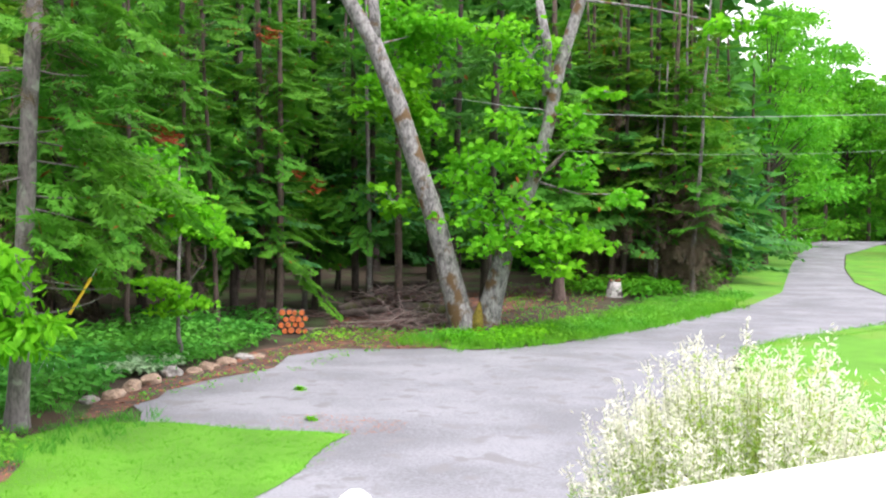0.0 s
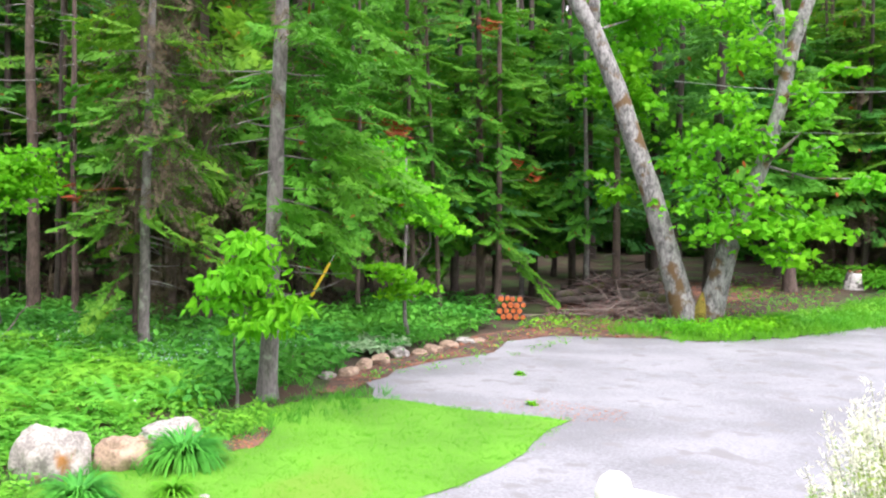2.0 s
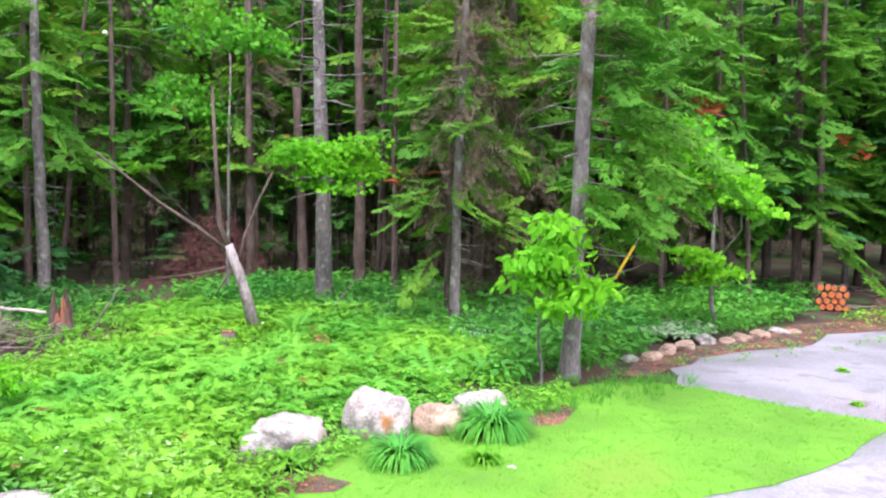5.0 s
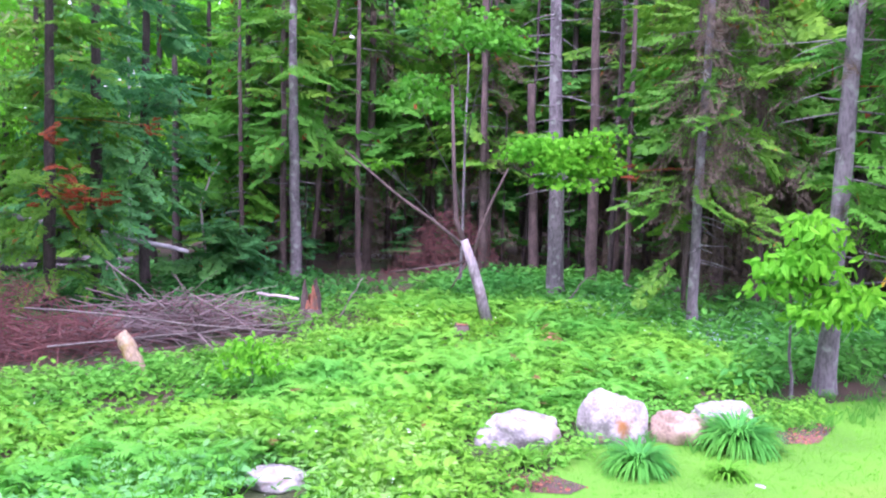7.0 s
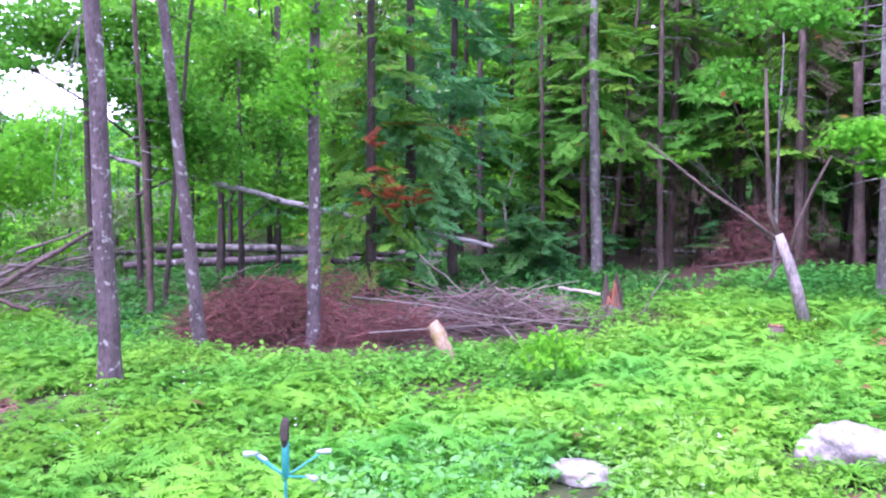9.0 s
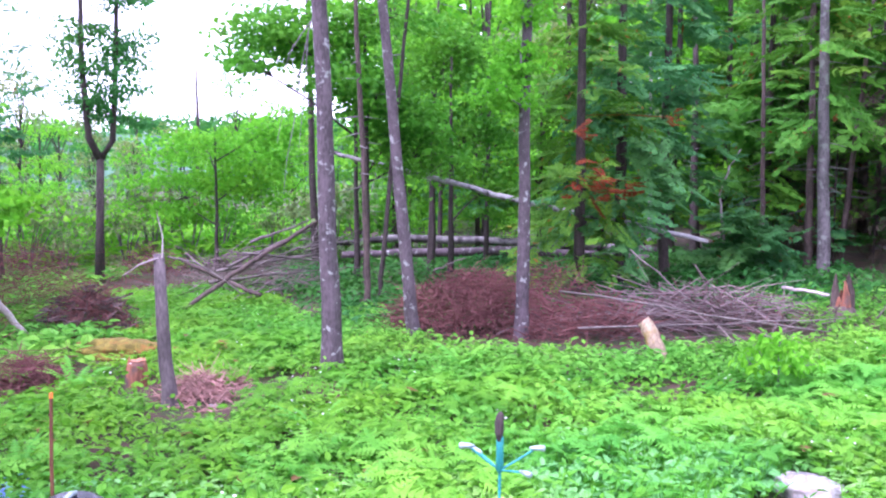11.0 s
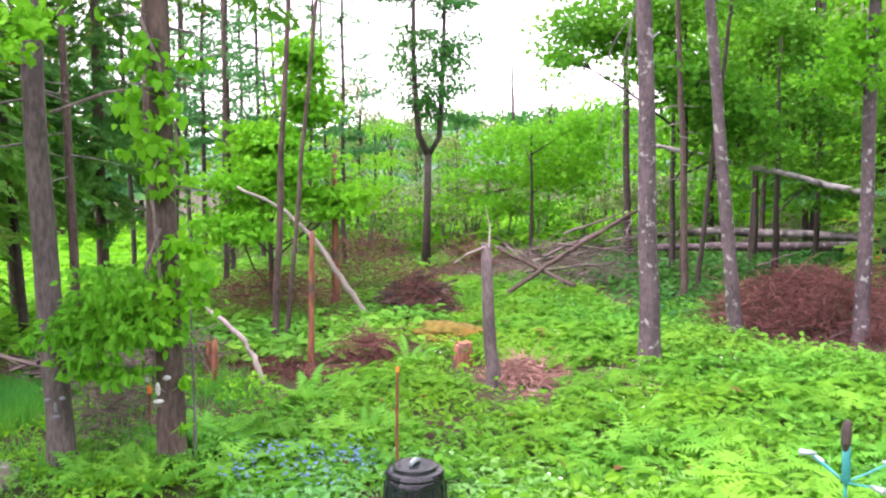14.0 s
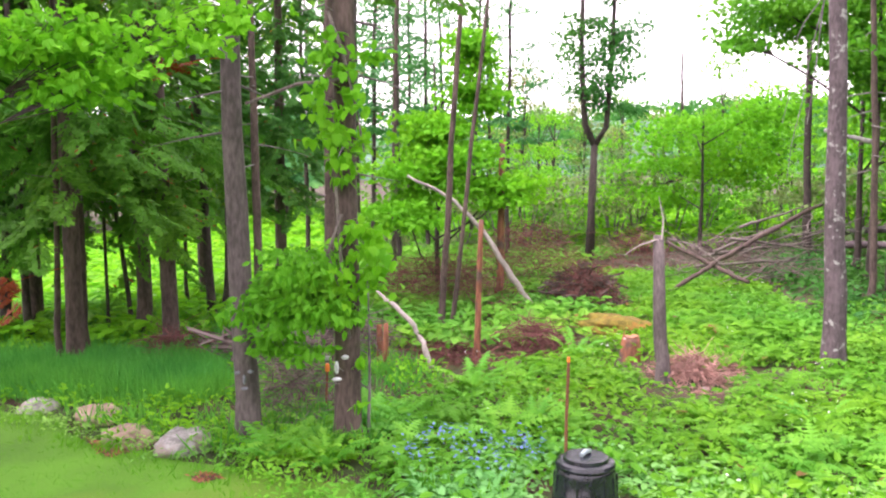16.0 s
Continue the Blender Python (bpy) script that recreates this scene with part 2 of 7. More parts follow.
NEEDLE_BARE = leafage("dead_grey_brown_twigs", (0.048, 0.039, 0.026), (0.135, 0.105, 0.068), 0.15, drifts=0.0)
TWIG_RED = leafage("red_brown_twigs", (0.080, 0.034, 0.034), (0.285, 0.125, 0.115), 0.05, 0.9, drifts=0.0)
TWIG_GREY = leafage("grey_twigs", (0.075, 0.052, 0.050), (0.30, 0.235, 0.225), 0.05, 0.9, drifts=0.0)
DEAD_LEAF = leafage("fallen_leaves", (0.22, 0.060, 0.032), (0.46, 0.19, 0.11), 0.1, drifts=0.0)


# ---- mesh tools ----
def gz(x, y):
    """The ground's height: it rises gently away from the deck, more so up the road."""
    return 0.030 * y + 0.0009 * np.clip(np.asarray(y, float) - 30, 0, 45) ** 2


class Geo:
    def __init__(self):
        self.v, self.f, self.n = [], [], 0

    def add(self, v, f):
        self.v.append(np.asarray(v, np.float32).reshape(-1, 3))
        self.f.append(np.asarray(f, np.int64) + self.n)
        self.n += len(self.v[-1])
        return self

    def scatter(self, tmpl, m, p):
        """Copies of a small form (verts, quads), each turned by a matrix of m and moved to p."""
        v, f = tmpl
        m, p = np.asarray(m), np.asarray(p)
        if not len(p):
            return self
        vs = np.einsum("nij,vj->nvi", m, v) + p[:, None, :]
        fs = np.asarray(f)[None] + (np.arange(len(p)) * len(v))[:, None, None]
        return self.add(vs.reshape(-1, 3), fs.reshape(-1, np.asarray(f).shape[1]))

    def tube(self, pts, radii, sides=6):
        pts = np.asarray(pts, float)
        radii = np.broadcast_to(np.asarray(radii, float), (len(pts),))
        d = np.gradient(pts, axis=0)
        d /= np.linalg.norm(d, axis=1)[:, None] + 1e-9
        ref = np.where(np.abs(d[:, 2:3]) > 0.9, [[1.0, 0, 0]], [[0, 0, 1.0]])
        a = np.cross(d, ref)
        a /= np.linalg.norm(a, axis=1)[:, None] + 1e-9
        b = np.cross(d, a)
        ang = np.linspace(0, 2 * math.pi, sides, endpoint=False)
        ring = pts[:, None] + radii[:, None, None] * (np.cos(ang)[None, :, None] * a[:, None] + np.sin(ang)[None, :, None] * b[:, None])
        n = len(pts)
        i, j = np.meshgrid(np.arange(n - 1), np.arange(sides), indexing="ij")
        k = (j + 1) % sides
        f = np.stack([i * sides + j, i * sides + k, (i + 1) * sides + k, (i + 1) * sides + j], -1).reshape(-1, 4)
        v = np.concatenate([ring.reshape(-1, 3), pts[:1], pts[-1:]])
        base = self.n
        self.add(v, f)
        c = np.arange(sides)
        self.f.append(np.stack([np.full(sides, n * sides), (c + 1) % sides, c], -1) + base)
        self.f.append(np.stack([np.full(sides, n * sides + 1), (n - 1) * sides + c, (n - 1) * sides + (c + 1) % sides], -1) + base)
        return self

    def mesh(self, name, mat, smooth=False):
        me = bpy.data.meshes.new(name)
        v = np.concatenate(self.v)
        tot = np.concatenate([np.full(len(f), f.shape[1], np.int32) for f in self.f])
        idx = np.concatenate([f.ravel() for f in self.f]).astype(np.int32)
        me.vertices.add(len(v))
        me.vertices.foreach_set("co", v.ravel())
        me.loops.add(len(idx))
        me.loops.foreach_set("vertex_index", idx)
        me.polygons.add(len(tot))
        me.polygons.foreach_set("loop_start", np.concatenate([[0], np.cumsum(tot)[:-1]]).astype(np.int32))
        me.polygons.foreach_set("loop_total", tot)
        me.polygons.foreach_set("use_smooth", np.full(len(tot), smooth))
        me.update(calc_edges=True)
        me.materials.append(mat)
        return me


def part(name, geo, mat, parent=None, label="", smooth=False):
    """Links one mesh as an object, under a thing where one is given."""
    ob = new(name, geo.mesh(name, mat, smooth) if isinstance(geo, Geo) else geo)
    if parent is not None:
        ob.parent = parent
    if label:
        tagged(ob, label)
    return ob


def thing(name, x, y, label, category, group="", z=None, kind=""):
    ob = new(name)
    ob.empty_display_size = 0.2
    ob.location = (x, y, float(gz(x, y)) if z is None else z)
    return tagged(ob, label, category, group, kind)


def turns(yaw, tilt, roll, size):
    """Matrices: first a roll about x, then a tilt up about y, then a turn about z, all times size (n or n x 3)."""
    yaw, tilt, roll = (np.asarray(a, float) for a in np.broadcast_arrays(yaw, tilt, roll))
    cy, sy, ct, st, cr, sr = np.cos(yaw), np.sin(yaw), np.cos(tilt), np.sin(tilt), np.cos(roll), np.sin(roll)
    o, e = np.zeros_like(cy), np.ones_like(cy)
    rz = np.stack([cy, -sy, o, sy, cy, o, o, o, e], -1).reshape(-1, 3, 3)
    ry = np.stack([ct, o, -st, o, e, o, st, o, ct], -1).reshape(-1, 3, 3)
    rx = np.stack([e, o, o, o, cr, -sr, o, sr, cr], -1).reshape(-1, 3, 3)
    s = np.asarray(size, float)
    s = np.broadcast_to(s[:, None] if s.ndim == 1 else s, (len(rz), 3))
    return (rz @ ry @ rx) * s[:, None, :]


OVAL = (np.array([(0, 0, 0), (0.3, 0.26, 0.05), (0.72, 0.2, 0.03), (1, 0, -0.08), (0.72, -0.2, 0.03), (0.3, -0.26, 0.05)]), np.array([(0, 1, 2, 3), (0, 3, 4, 5)]))
LOBED = (np.array([(0, 0, 0), (0.1, 0.42, -0.04), (0.42, 0.28, 0.03), (0.55, 0.5, -0.06), (0.68, 0.2, 0.02), (1, 0, -0.12), (0.68, -0.2, 0.02), (0.55, -0.5, -0.06), (0.42, -0.28, 0.03), (0.1, -0.42, -0.04)]), np.array([(0, 1, 2, 3), (0, 3, 4, 5), (0, 5, 6, 7), (0, 7, 8, 9)]))
KITE = (np.array([(0, 0, 0), (0.45, 0.13, -0.03), (1, 0, -0.12), (0.45, -0.13, -0.03)]), np.array([(0, 1, 2, 3)]))
WIDE = (KITE[0] * (1, 2.1, 1), KITE[1])
HEART = (np.array([(0, 0, 0), (-0.08, 0.22, 0.0), (0.12, 0.42, -0.03), (0.48, 0.36, -0.04), (1, 0, -0.16), (0.48, -0.36, -0.04), (0.12, -0.42, -0.03), (-0.08, -0.22, 0.0)]), np.array([(0, 3, 2, 1), (0, 5, 4, 3), (0, 7, 6, 5)]))


def spray(rng, n=13, side=0.34, width=0.12, subs=2):
    """A flat conifer bough along +x, one metre long, of many small needle sprigs."""
    g = Geo()
    s = np.repeat(np.linspace(0.18, 1.0, n), 2) + rng.uniform(-0.03, 0.03, 2 * n)
    sg = np.tile([1, -1], n)
    ln = (side * (1.05 - s) + 0.10) * rng.uniform(0.65, 1.25, 2 * n)
    base = np.stack([s, 0 * s, -0.20 * s + 0.12 * s ** 2], -1)
    yaw = sg * rng.uniform(0.7, 1.2, 2 * n)
    tilt = -0.05 - 0.35 * rng.random(2 * n)
    g.scatter(KITE, turns(yaw, tilt, rng.normal(0, 0.3, 2 * n), np.stack([ln, ln * 0 + width, ln], -1)), base)
    for at in (0.3, 0.6, 0.85)[:subs]:
        for k in (1, -1):
            p = base + np.stack([np.cos(yaw), np.sin(yaw), np.tan(tilt)], -1) * (ln * at)[:, None]
            l2 = (0.05 + ln * 0.38) * rng.uniform(0.7, 1.2, 2 * n)
            g.scatter(KITE, turns(yaw + k * 0.85, tilt * 0.8, rng.normal(0, 0.4, 2 * n), np.stack([l2, l2 * 0 + width, l2], -1)), p)
    g.scatter(KITE, turns([0.0], [-0.1], [0.0], np.array([[0.2, width, 0.2]])), [(0.93, 0, -0.08)])
    return np.concatenate(g.v), np.concatenate(g.f)


rng = np.random.default_rng(7)
SPRAYS = [spray(rng, 9, 0.30, 0.22, 2) for _ in range(5)]
SPRAYS_THIN = [spray(rng, 8, 0.44, 0.09, 1) for _ in range(3)]
SPRAYS_NEAR = [spray(rng, 11, 0.30, 0.20, 2) for _ in range(4)]
SPRAYS_FAR = [spray(rng, 8, 0.31, 0.27, 2) for _ in range(3)]


def boughs(geo, rng, z0, z1, top, radius, count, sprays, droop=0.25, lean=(0, 0), side=None, power=0.8):
    """Boughs from z0 to z1 round a stem that ends at top; side: a turn towards which they are longer. Near trees carry several small sprays on a bough."""
    z = z0 + (z1 - z0) * rng.random(count)
    z = np.clip(np.round(z / 0.62) * 0.62 + rng.normal(0, 0.07, count), z0 * 0.9, z1)
    yaw = rng.uniform(0, 2 * math.pi, count)
    ln = radius * np.clip((top - z) / max(top - z0, 0.1), 0.05, 1) ** power * rng.uniform(0.55, 1.1, count)
    if side is not None:
        ln *= np.clip(0.5 + 0.5 * np.cos(yaw - side), 0.16, 1)
    tilt = -droop + 0.5 * (z - z0) / max(top - z0, 0.1) + rng.normal(0, 0.13, count)
    p = np.stack([lean[0] * z, lean[1] * z, z], -1)
    size = ln
    if any(sprays is kind for kind in (SPRAYS, SPRAYS_NEAR, SPRAYS_THIN)):
        n = np.maximum(1, np.round(ln / 0.5).astype(int))
        who = np.repeat(np.arange(count), n)
        step = np.concatenate([np.arange(m) / m for m in n])
        out = (0.22 + 0.68 * step) * ln[who]
        bend = tilt[who] - 0.25 * step
        p = p[who] + np.stack([np.cos(yaw[who]) * np.cos(bend), np.sin(yaw[who]) * np.cos(bend), np.sin(bend) - 0.10 * step], -1) * out[:, None]
        yaw = yaw[who] + rng.choice([-0.7, 0.7, 0.0, 0.35, -0.35], len(who))
        size = np.clip(ln[who] * (1.0 - 0.45 * step), 0.35, 0.85) * rng.uniform(0.8, 1.2, len(who))
        tilt = bend + rng.normal(-0.05, 0.16, len(who))
    m = turns(yaw, tilt, rng.normal(0, 0.42, len(p)), size)
    k = rng.integers(0, len(sprays), len(p))
    for i, s in enumerate(sprays):
        geo.scatter(s, m[k == i], p[k == i])
    return geo


def limbs(geo, rng, z0, z1, radius, count, lean=(0, 0), r=0.012, up=0.0):
    """Thin bare side branches."""
    for _ in range(count):
        z, a, ln = rng.uniform(z0, z1), rng.uniform(0, 2 * math.pi), radius * rng.uniform(0.4, 1)
        s = np.linspace(0, 1, 5)
        side = rng.normal(0, 0.12)
        pts = np.stack([lean[0] * z + (np.cos(a) * s - np.sin(a) * side * s ** 2) * ln, lean[1] * z + (np.sin(a) * s + np.cos(a) * side * s ** 2) * ln, z + ln * (up * s - 0.12 * s + rng.normal(0, 0.16) * s ** 2)], -1)
        geo.tube(pts, r * (1.05 - s), 4)
    return geo


def stem(rng, h, r, lean=(0, 0), taper=0.35, wobble=0.03, flare=0.35, sides=10):
    """A tapered, slightly uneven trunk from just below the ground up to h."""
    s = np.concatenate([[-0.15], np.array([0.0, 0.12, 0.3, 0.6]), np.arange(1.1, h - 0.3, 0.8), [h]])
    s = np.append(s[s < h - 0.02], h)
    w = np.cumsum(rng.normal(0, wobble, (len(s), 2)), axis=0) * 0.5
    pts = np.stack([lean[0] * s + w[:, 0] * (s > 0.5), lean[1] * s + w[:, 1] * (s > 0.5), s], -1)
    rad = r * (1 - (1 - taper) * np.clip(s, 0, h) / h) * (1 + flare * np.exp(-np.clip(s, 0, 9) / 0.22)) * rng.uniform(0.96, 1.05, len(s))
    g = Geo().tube(pts, rad, sides)
    return g


def leaves_in(geo, rng, centre, size, count, leaf, tmpl=LOBED, plates=5, flat=0.5, hang=0.25):
    """Leaves in layered, uneven sprays within an ellipsoid."""
    c, sz = np.asarray(centre, float), np.asarray(size, float)
    q = rng.normal(0, 1, (plates, 3))
    q = q / np.linalg.norm(q, axis=1)[:, None] * rng.uniform(0.25, 0.95, (plates, 1)) * sz
    k = rng.integers(0, plates, count)
    off = rng.normal(0, 1, (count, 3)) * sz * np.array([0.34, 0.34, 0.12])
    p = c + q[k] + off
    p[:, 2] -= 0.10 * np.hypot(off[:, 0], off[:, 1])
    yaw = np.arctan2(off[:, 1], off[:, 0]) + rng.normal(0, 0.8, count)
    m = turns(yaw, -hang + rng.normal(0, flat, count), rng.normal(0, flat, count), leaf * rng.uniform(0.6, 1.2, count))
    geo.scatter(tmpl, m, p)
    return c + q


def frond(g, rng, turn, base, ln, n, width, rise, droop, shape):
    """One flat frond with a toothed outline, a single piece; shape gives its half width along its length."""
    s = np.linspace(0, 1, n + 1)
    c, sn = math.cos(turn), math.sin(turn)
    r = ln * s
    z = ln * (rise * s - droop * s ** 2)
    axis = np.stack([c * r, sn * r, z], -1) + base
    verts, faces = [*axis], []
    w = width * ln * shape(s[:-1] + 0.4 / n) * rng.uniform(0.85, 1.12, n)
    for sg in (1, -1):
        out = np.array([-sn * sg, c * sg, 0])
        for i in range(n):
            mid = axis[i] * 0.5 + axis[i + 1] * 0.5
            tip = mid + out * w[i] + np.array([c, sn, 0]) * 0.34 * w[i] - (0, 0, w[i] * rng.uniform(0.05, 0.4))
            notch = axis[i + 1] + out * w[i] * 0.34 - (0, 0, 0.08 * w[i])
            k = len(verts)
            verts += [tip, notch]
            faces.append((i, k, k + 1, i + 1) if sg < 0 else (i, i + 1, k + 1, k))
    g.add(verts, faces)


def lance(s):
    return np.sin(np.clip(0.12 + 0.9 * s, 0, 1) * math.pi) ** 0.8


def wedge(s):
    return (1.03 - s) ** 0.85


def fern(rng, n=7, pairs=9):
    """One fern: a ring of arching, tapering fronds."""
    g = Geo()
    for i in range(n):
        frond(g, rng, 2 * math.pi * i / n + rng.normal(0, 0.25), np.array([0, 0, 0.03]), rng.uniform(0.7, 1.05), pairs, 0.17, rng.uniform(0.75, 1.2), rng.uniform(0.6, 0.8), lance)
    return np.concatenate(g.v), np.concatenate(g.f)


def bracken(rng):
    """A flat, three-cornered frond on an upright stalk."""
    g = Geo()
    hh = rng.uniform(0.45, 0.75)
    g.tube([(0, 0, 0), (0.02, 0, hh * 0.6), (0.06, 0, hh)], [0.008, 0.006, 0.004], 3)
    g.f = [f for f in g.f if f.shape[1] == 4]
    for a0, ln in ((0, 0.62), (1.05, 0.46), (-1.05, 0.46)):
        frond(g, rng, a0 + rng.normal(0, 0.1), np.array([0.06, 0, hh]), ln, 6, 0.46, rng.uniform(0.0, 0.15), rng.uniform(0.15, 0.35), wedge)
    return np.concatenate(g.v), np.concatenate(g.f)


def inside(poly, x, y):
    poly = np.asarray(poly, float)
    r = np.zeros(len(x), bool)
    x0, y0 = poly[-1]
    for x1, y1 in poly:
        r ^= ((y1 > y) != (y0 > y)) & (x < (x0 - x1) * (y - y1) / (y0 - y1 + 1e-12) + x1)
        x0, y0 = x1, y1
    return r


def in_zone(rng, poly, count):
    """Random places within an outline."""
    p = np.asarray(poly, float)
    lo, hi = p.min(0), p.max(0)
    out = np.zeros((0, 2))
    while len(out) < count:
        q = rng.uniform(lo, hi, (count * 2, 2))
        out = np.concatenate([out, q[inside(p, q[:, 0], q[:, 1])]])
    return out[:count]


def ragged(poly, rng, step=0.35, amp=0.10):
    """The outline with more corners and an uneven line."""
    p, out = np.asarray(poly, float), []
    for a, b in zip(p, np.roll(p, -1, 0)):
        n = max(1, int(np.linalg.norm(b - a) / step))
        for i in range(n):
            out.append(a + (b - a) * i / n + rng.normal(0, amp, 2) * (n > 1))
    return np.array(out)


def sheet(name, poly, lift, mat, label, category, rng, amp=0.08):
    """A thin layer on the ground within an outline."""
    bm = bmesh.new()
    vs = [bm.verts.new((x, y, 0)) for x, y in ragged(poly, rng, 0.5, amp)]
    bm.faces.new(vs)
    bmesh.ops.triangulate(bm, faces=bm.faces[:])
    for v in bm.verts:
        v.co.z = float(gz(v.co.x, v.co.y)) + lift
    me = bpy.data.meshes.new(name)
    bm.normal_update()
    if sum(f.normal.z for f in bm.faces) < 0:
        bmesh.ops.reverse_faces(bm, faces=bm.faces[:])
    bm.to_mesh(me)
    bm.free()
    me.materials.append(mat)
    return tagged(new(name, me), label, category, kind="structure")


def boulder(name, x, y, sx, sy, sz, mat, label, seed, turn=0.0, group="", sink=0.25):
    """A rough, rounded stone, sunk a little into the ground."""
    bm = bmesh.new()
    bmesh.ops.create_icosphere(bm, subdivisions=4, radius=1)
    for v in bm.verts:
        c = v.co.copy()
        o = Vector((seed * 3.1, seed * 1.7, seed))
        k = 1 + 0.30 * noise.noise(c * 1.1 + o) + 0.16 * noise.noise(c * 2.7 + o) + 0.09 * abs(noise.noise(c * 5 + o)) + 0.03 * noise.noise(c * 12 + o)
        c = Vector((math.copysign(abs(c.x) ** 0.9, c.x), math.copysign(abs(c.y) ** 0.9, c.y), math.copysign(abs(c.z) ** 0.9, c.z)))
        v.co = Vector((c.x * sx, c.y * sy, c.z * sz)) * k
    for f in bm.faces:
        f.smooth = True
    me = bpy.data.meshes.new(name)
    bm.to_mesh(me)
    bm.free()
    me.materials.append(mat)
    ob = new(name, me)
    ob.matrix_world = pose(x, y, float(gz(x, y)) + sz * (1 - 2 * sink), 0, 0, turn)
    return tagged(ob, label, "rock", group)

# ---- ground, road, lawns ----
rng = np.random.default_rng(11)
ax = np.concatenate([[-900, -400, -200, -120], np.arange(-80, 81, 4.0), [120, 200, 400, 900]])
gx, gy = np.meshgrid(ax, ax, indexing="ij")
n = len(ax)
i, j = np.meshgrid(np.arange(n - 1), np.arange(n - 1), indexing="ij")
far_fade = 1 / (1 + (np.hypot(gx, gy) / 160) ** 2)
g = Geo().add(np.stack([gx, gy, np.where(np.hypot(gx, gy) < 100, gz(gx, gy), gz(gx, gy) * far_fade)], -1).reshape(-1, 3), np.stack([i * n + j, (i + 1) * n + j, (i + 1) * n + j + 1, i * n + j + 1], -1).reshape(-1, 4))
tagged(part("ground", g, FLOOR), "brown forest floor of needles and soil", "ground", kind="structure")
PARKING = [(-3.13, 8.28), (-2.55, 9.15), (-2.20, 10.28), (-1.89, 11.44), (-2.78, 11.56), (-4.03, 11.76), (-4.84, 13.57), (-4.71, 14.74), (-4.09, 16.16), (-3.55, 17.17), (-3.40, 18.88), (-2.38, 19.76), (-1.09, 20.27), (0.91, 19.79), (3.11, 21.36), (6.03, 24.60), (10.66, 30.97), (10.9, 31.2), (16.5, 30.4), (14.04, 26.85), (9.47, 23.01), (7.30, 20.72), (5.0, 15.0), (4.2, 5.0), (3.0, -1.0), (-3.2, -1.0), (-3.2, 5.5)]
sheet("driveway", PARKING, 0.02, GRAVEL, "grey gravel driveway and turning place", "driveway", rng, 0.05)
LEFT = [(10.5, 30.2), (13.0, 34.5), (15.4, 38.5), (18.2, 45.0), (22.3, 54.5), (26.6, 63.7), (31.5, 73.0), (40.0, 84.0), (56.0, 96.0)]
RIGHT = [(16.3, 29.4), (18.0, 33.2), (19.6, 37.5), (21.4, 44.2), (25.2, 53.4), (30.2, 63.9), (37.0, 72.5), (46.0, 82.0), (60.0, 91.0)]
g = Geo()
s = np.linspace(0, len(LEFT) - 1, 60)
le, ri = (np.stack([np.interp(s, np.arange(len(LEFT)), np.array(e)[:, k]) for k in (0, 1)], -1) for e in (LEFT, RIGHT))
cols = np.linspace(0, 1, 5)
v = le[:, None] * (1 - cols)[None, :, None] + ri[:, None] * cols[None, :, None]
v = np.concatenate([v, (gz(v[..., 0], v[..., 1]) + 0.024 + 0.03 * np.clip(s * 2, 0, 1)[:, None] * np.sin(cols * math.pi * 3)[None] ** 2)[..., None]], -1)
i, j = np.meshgrid(np.arange(59), np.arange(4), indexing="ij")
g.add(v.reshape(-1, 3), np.stack([i * 5 + j, i * 5 + j + 1, (i + 1) * 5 + j + 1, (i + 1) * 5 + j], -1).reshape(-1, 4))
tagged(part("road", g, GRAVEL), "pale gravel lane that climbs into the woods", "road", kind="structure")
LAWN = [(-1.29, 11.79), (-2.90, 12.05), (-4.20, 12.29), (-5.25, 12.05), (-5.65, 10.88), (-5.86, 9.93), (-5.82, 8.26), (-6.49, 6.98), (-6.07, 6.07), (-5.9, 4.6), (-5.2, 3.5), (-3.2, 3.0), (-2.57, 7.91), (-2.11, 8.66), (-1.72, 9.97)]
sheet("lawn", LAWN, 0.03, TURF, "bright mown lawn beside the gravel", "lawn", rng)
LAWN_WEST = [(-8.06, -11.33), (-8.09, -10.08), (-7.96, -9.34), (-7.37, -8.17), (-7.28, -6.95), (-7.31, -6.08), (-7.31, -4.74), (-7.11, -4.45), (-6.2, -3.3), (-3.0, -2.0), (-3.0, -16.0), (-7.0, -16.0)]
sheet("lawn_west", LAWN_WEST, 0.03, TURF, "shaded mown lawn at the wood's edge", "lawn", rng)
LAWN_EAST = [(7.30, 20.72), (9.47, 23.01), (14.04, 26.85), (24.0, 33.5), (34.0, 30.0), (34.0, 4.0), (4.6, 4.0), (5.2, 15.0)]
sheet("lawn_east", LAWN_EAST, 0.03, TURF, "sunlit mown lawn behind the willow", "lawn", rng)
far = [(x + 0.1, y) for x, y in RIGHT[:7]]
sheet("lawn_far", [(16.6, 30.6), *far[1:], (70, 80), (70, 38), (30.0, 36.0)], 0.03, TURF, "mown verge beside the lane", "lawn", rng, 0.03)
VERGE = [(-1.10, 20.46), (0.92, 19.97), (3.14, 21.57), (6.09, 24.87), (10.80, 31.40), (13.5, 34.6), (15.9, 38.6), (18.8, 45.0), (22.9, 54.5), (27.3, 63.7), (24.0, 64.5), (18.5, 52.0), (13.0, 40.0), (9.5, 33.0), (5.5, 27.2), (2.6, 24.0), (1.4, 22.6)]
sheet("verge", VERGE, 0.012, TURF, "grassy verge along the lane", "lawn", rng)
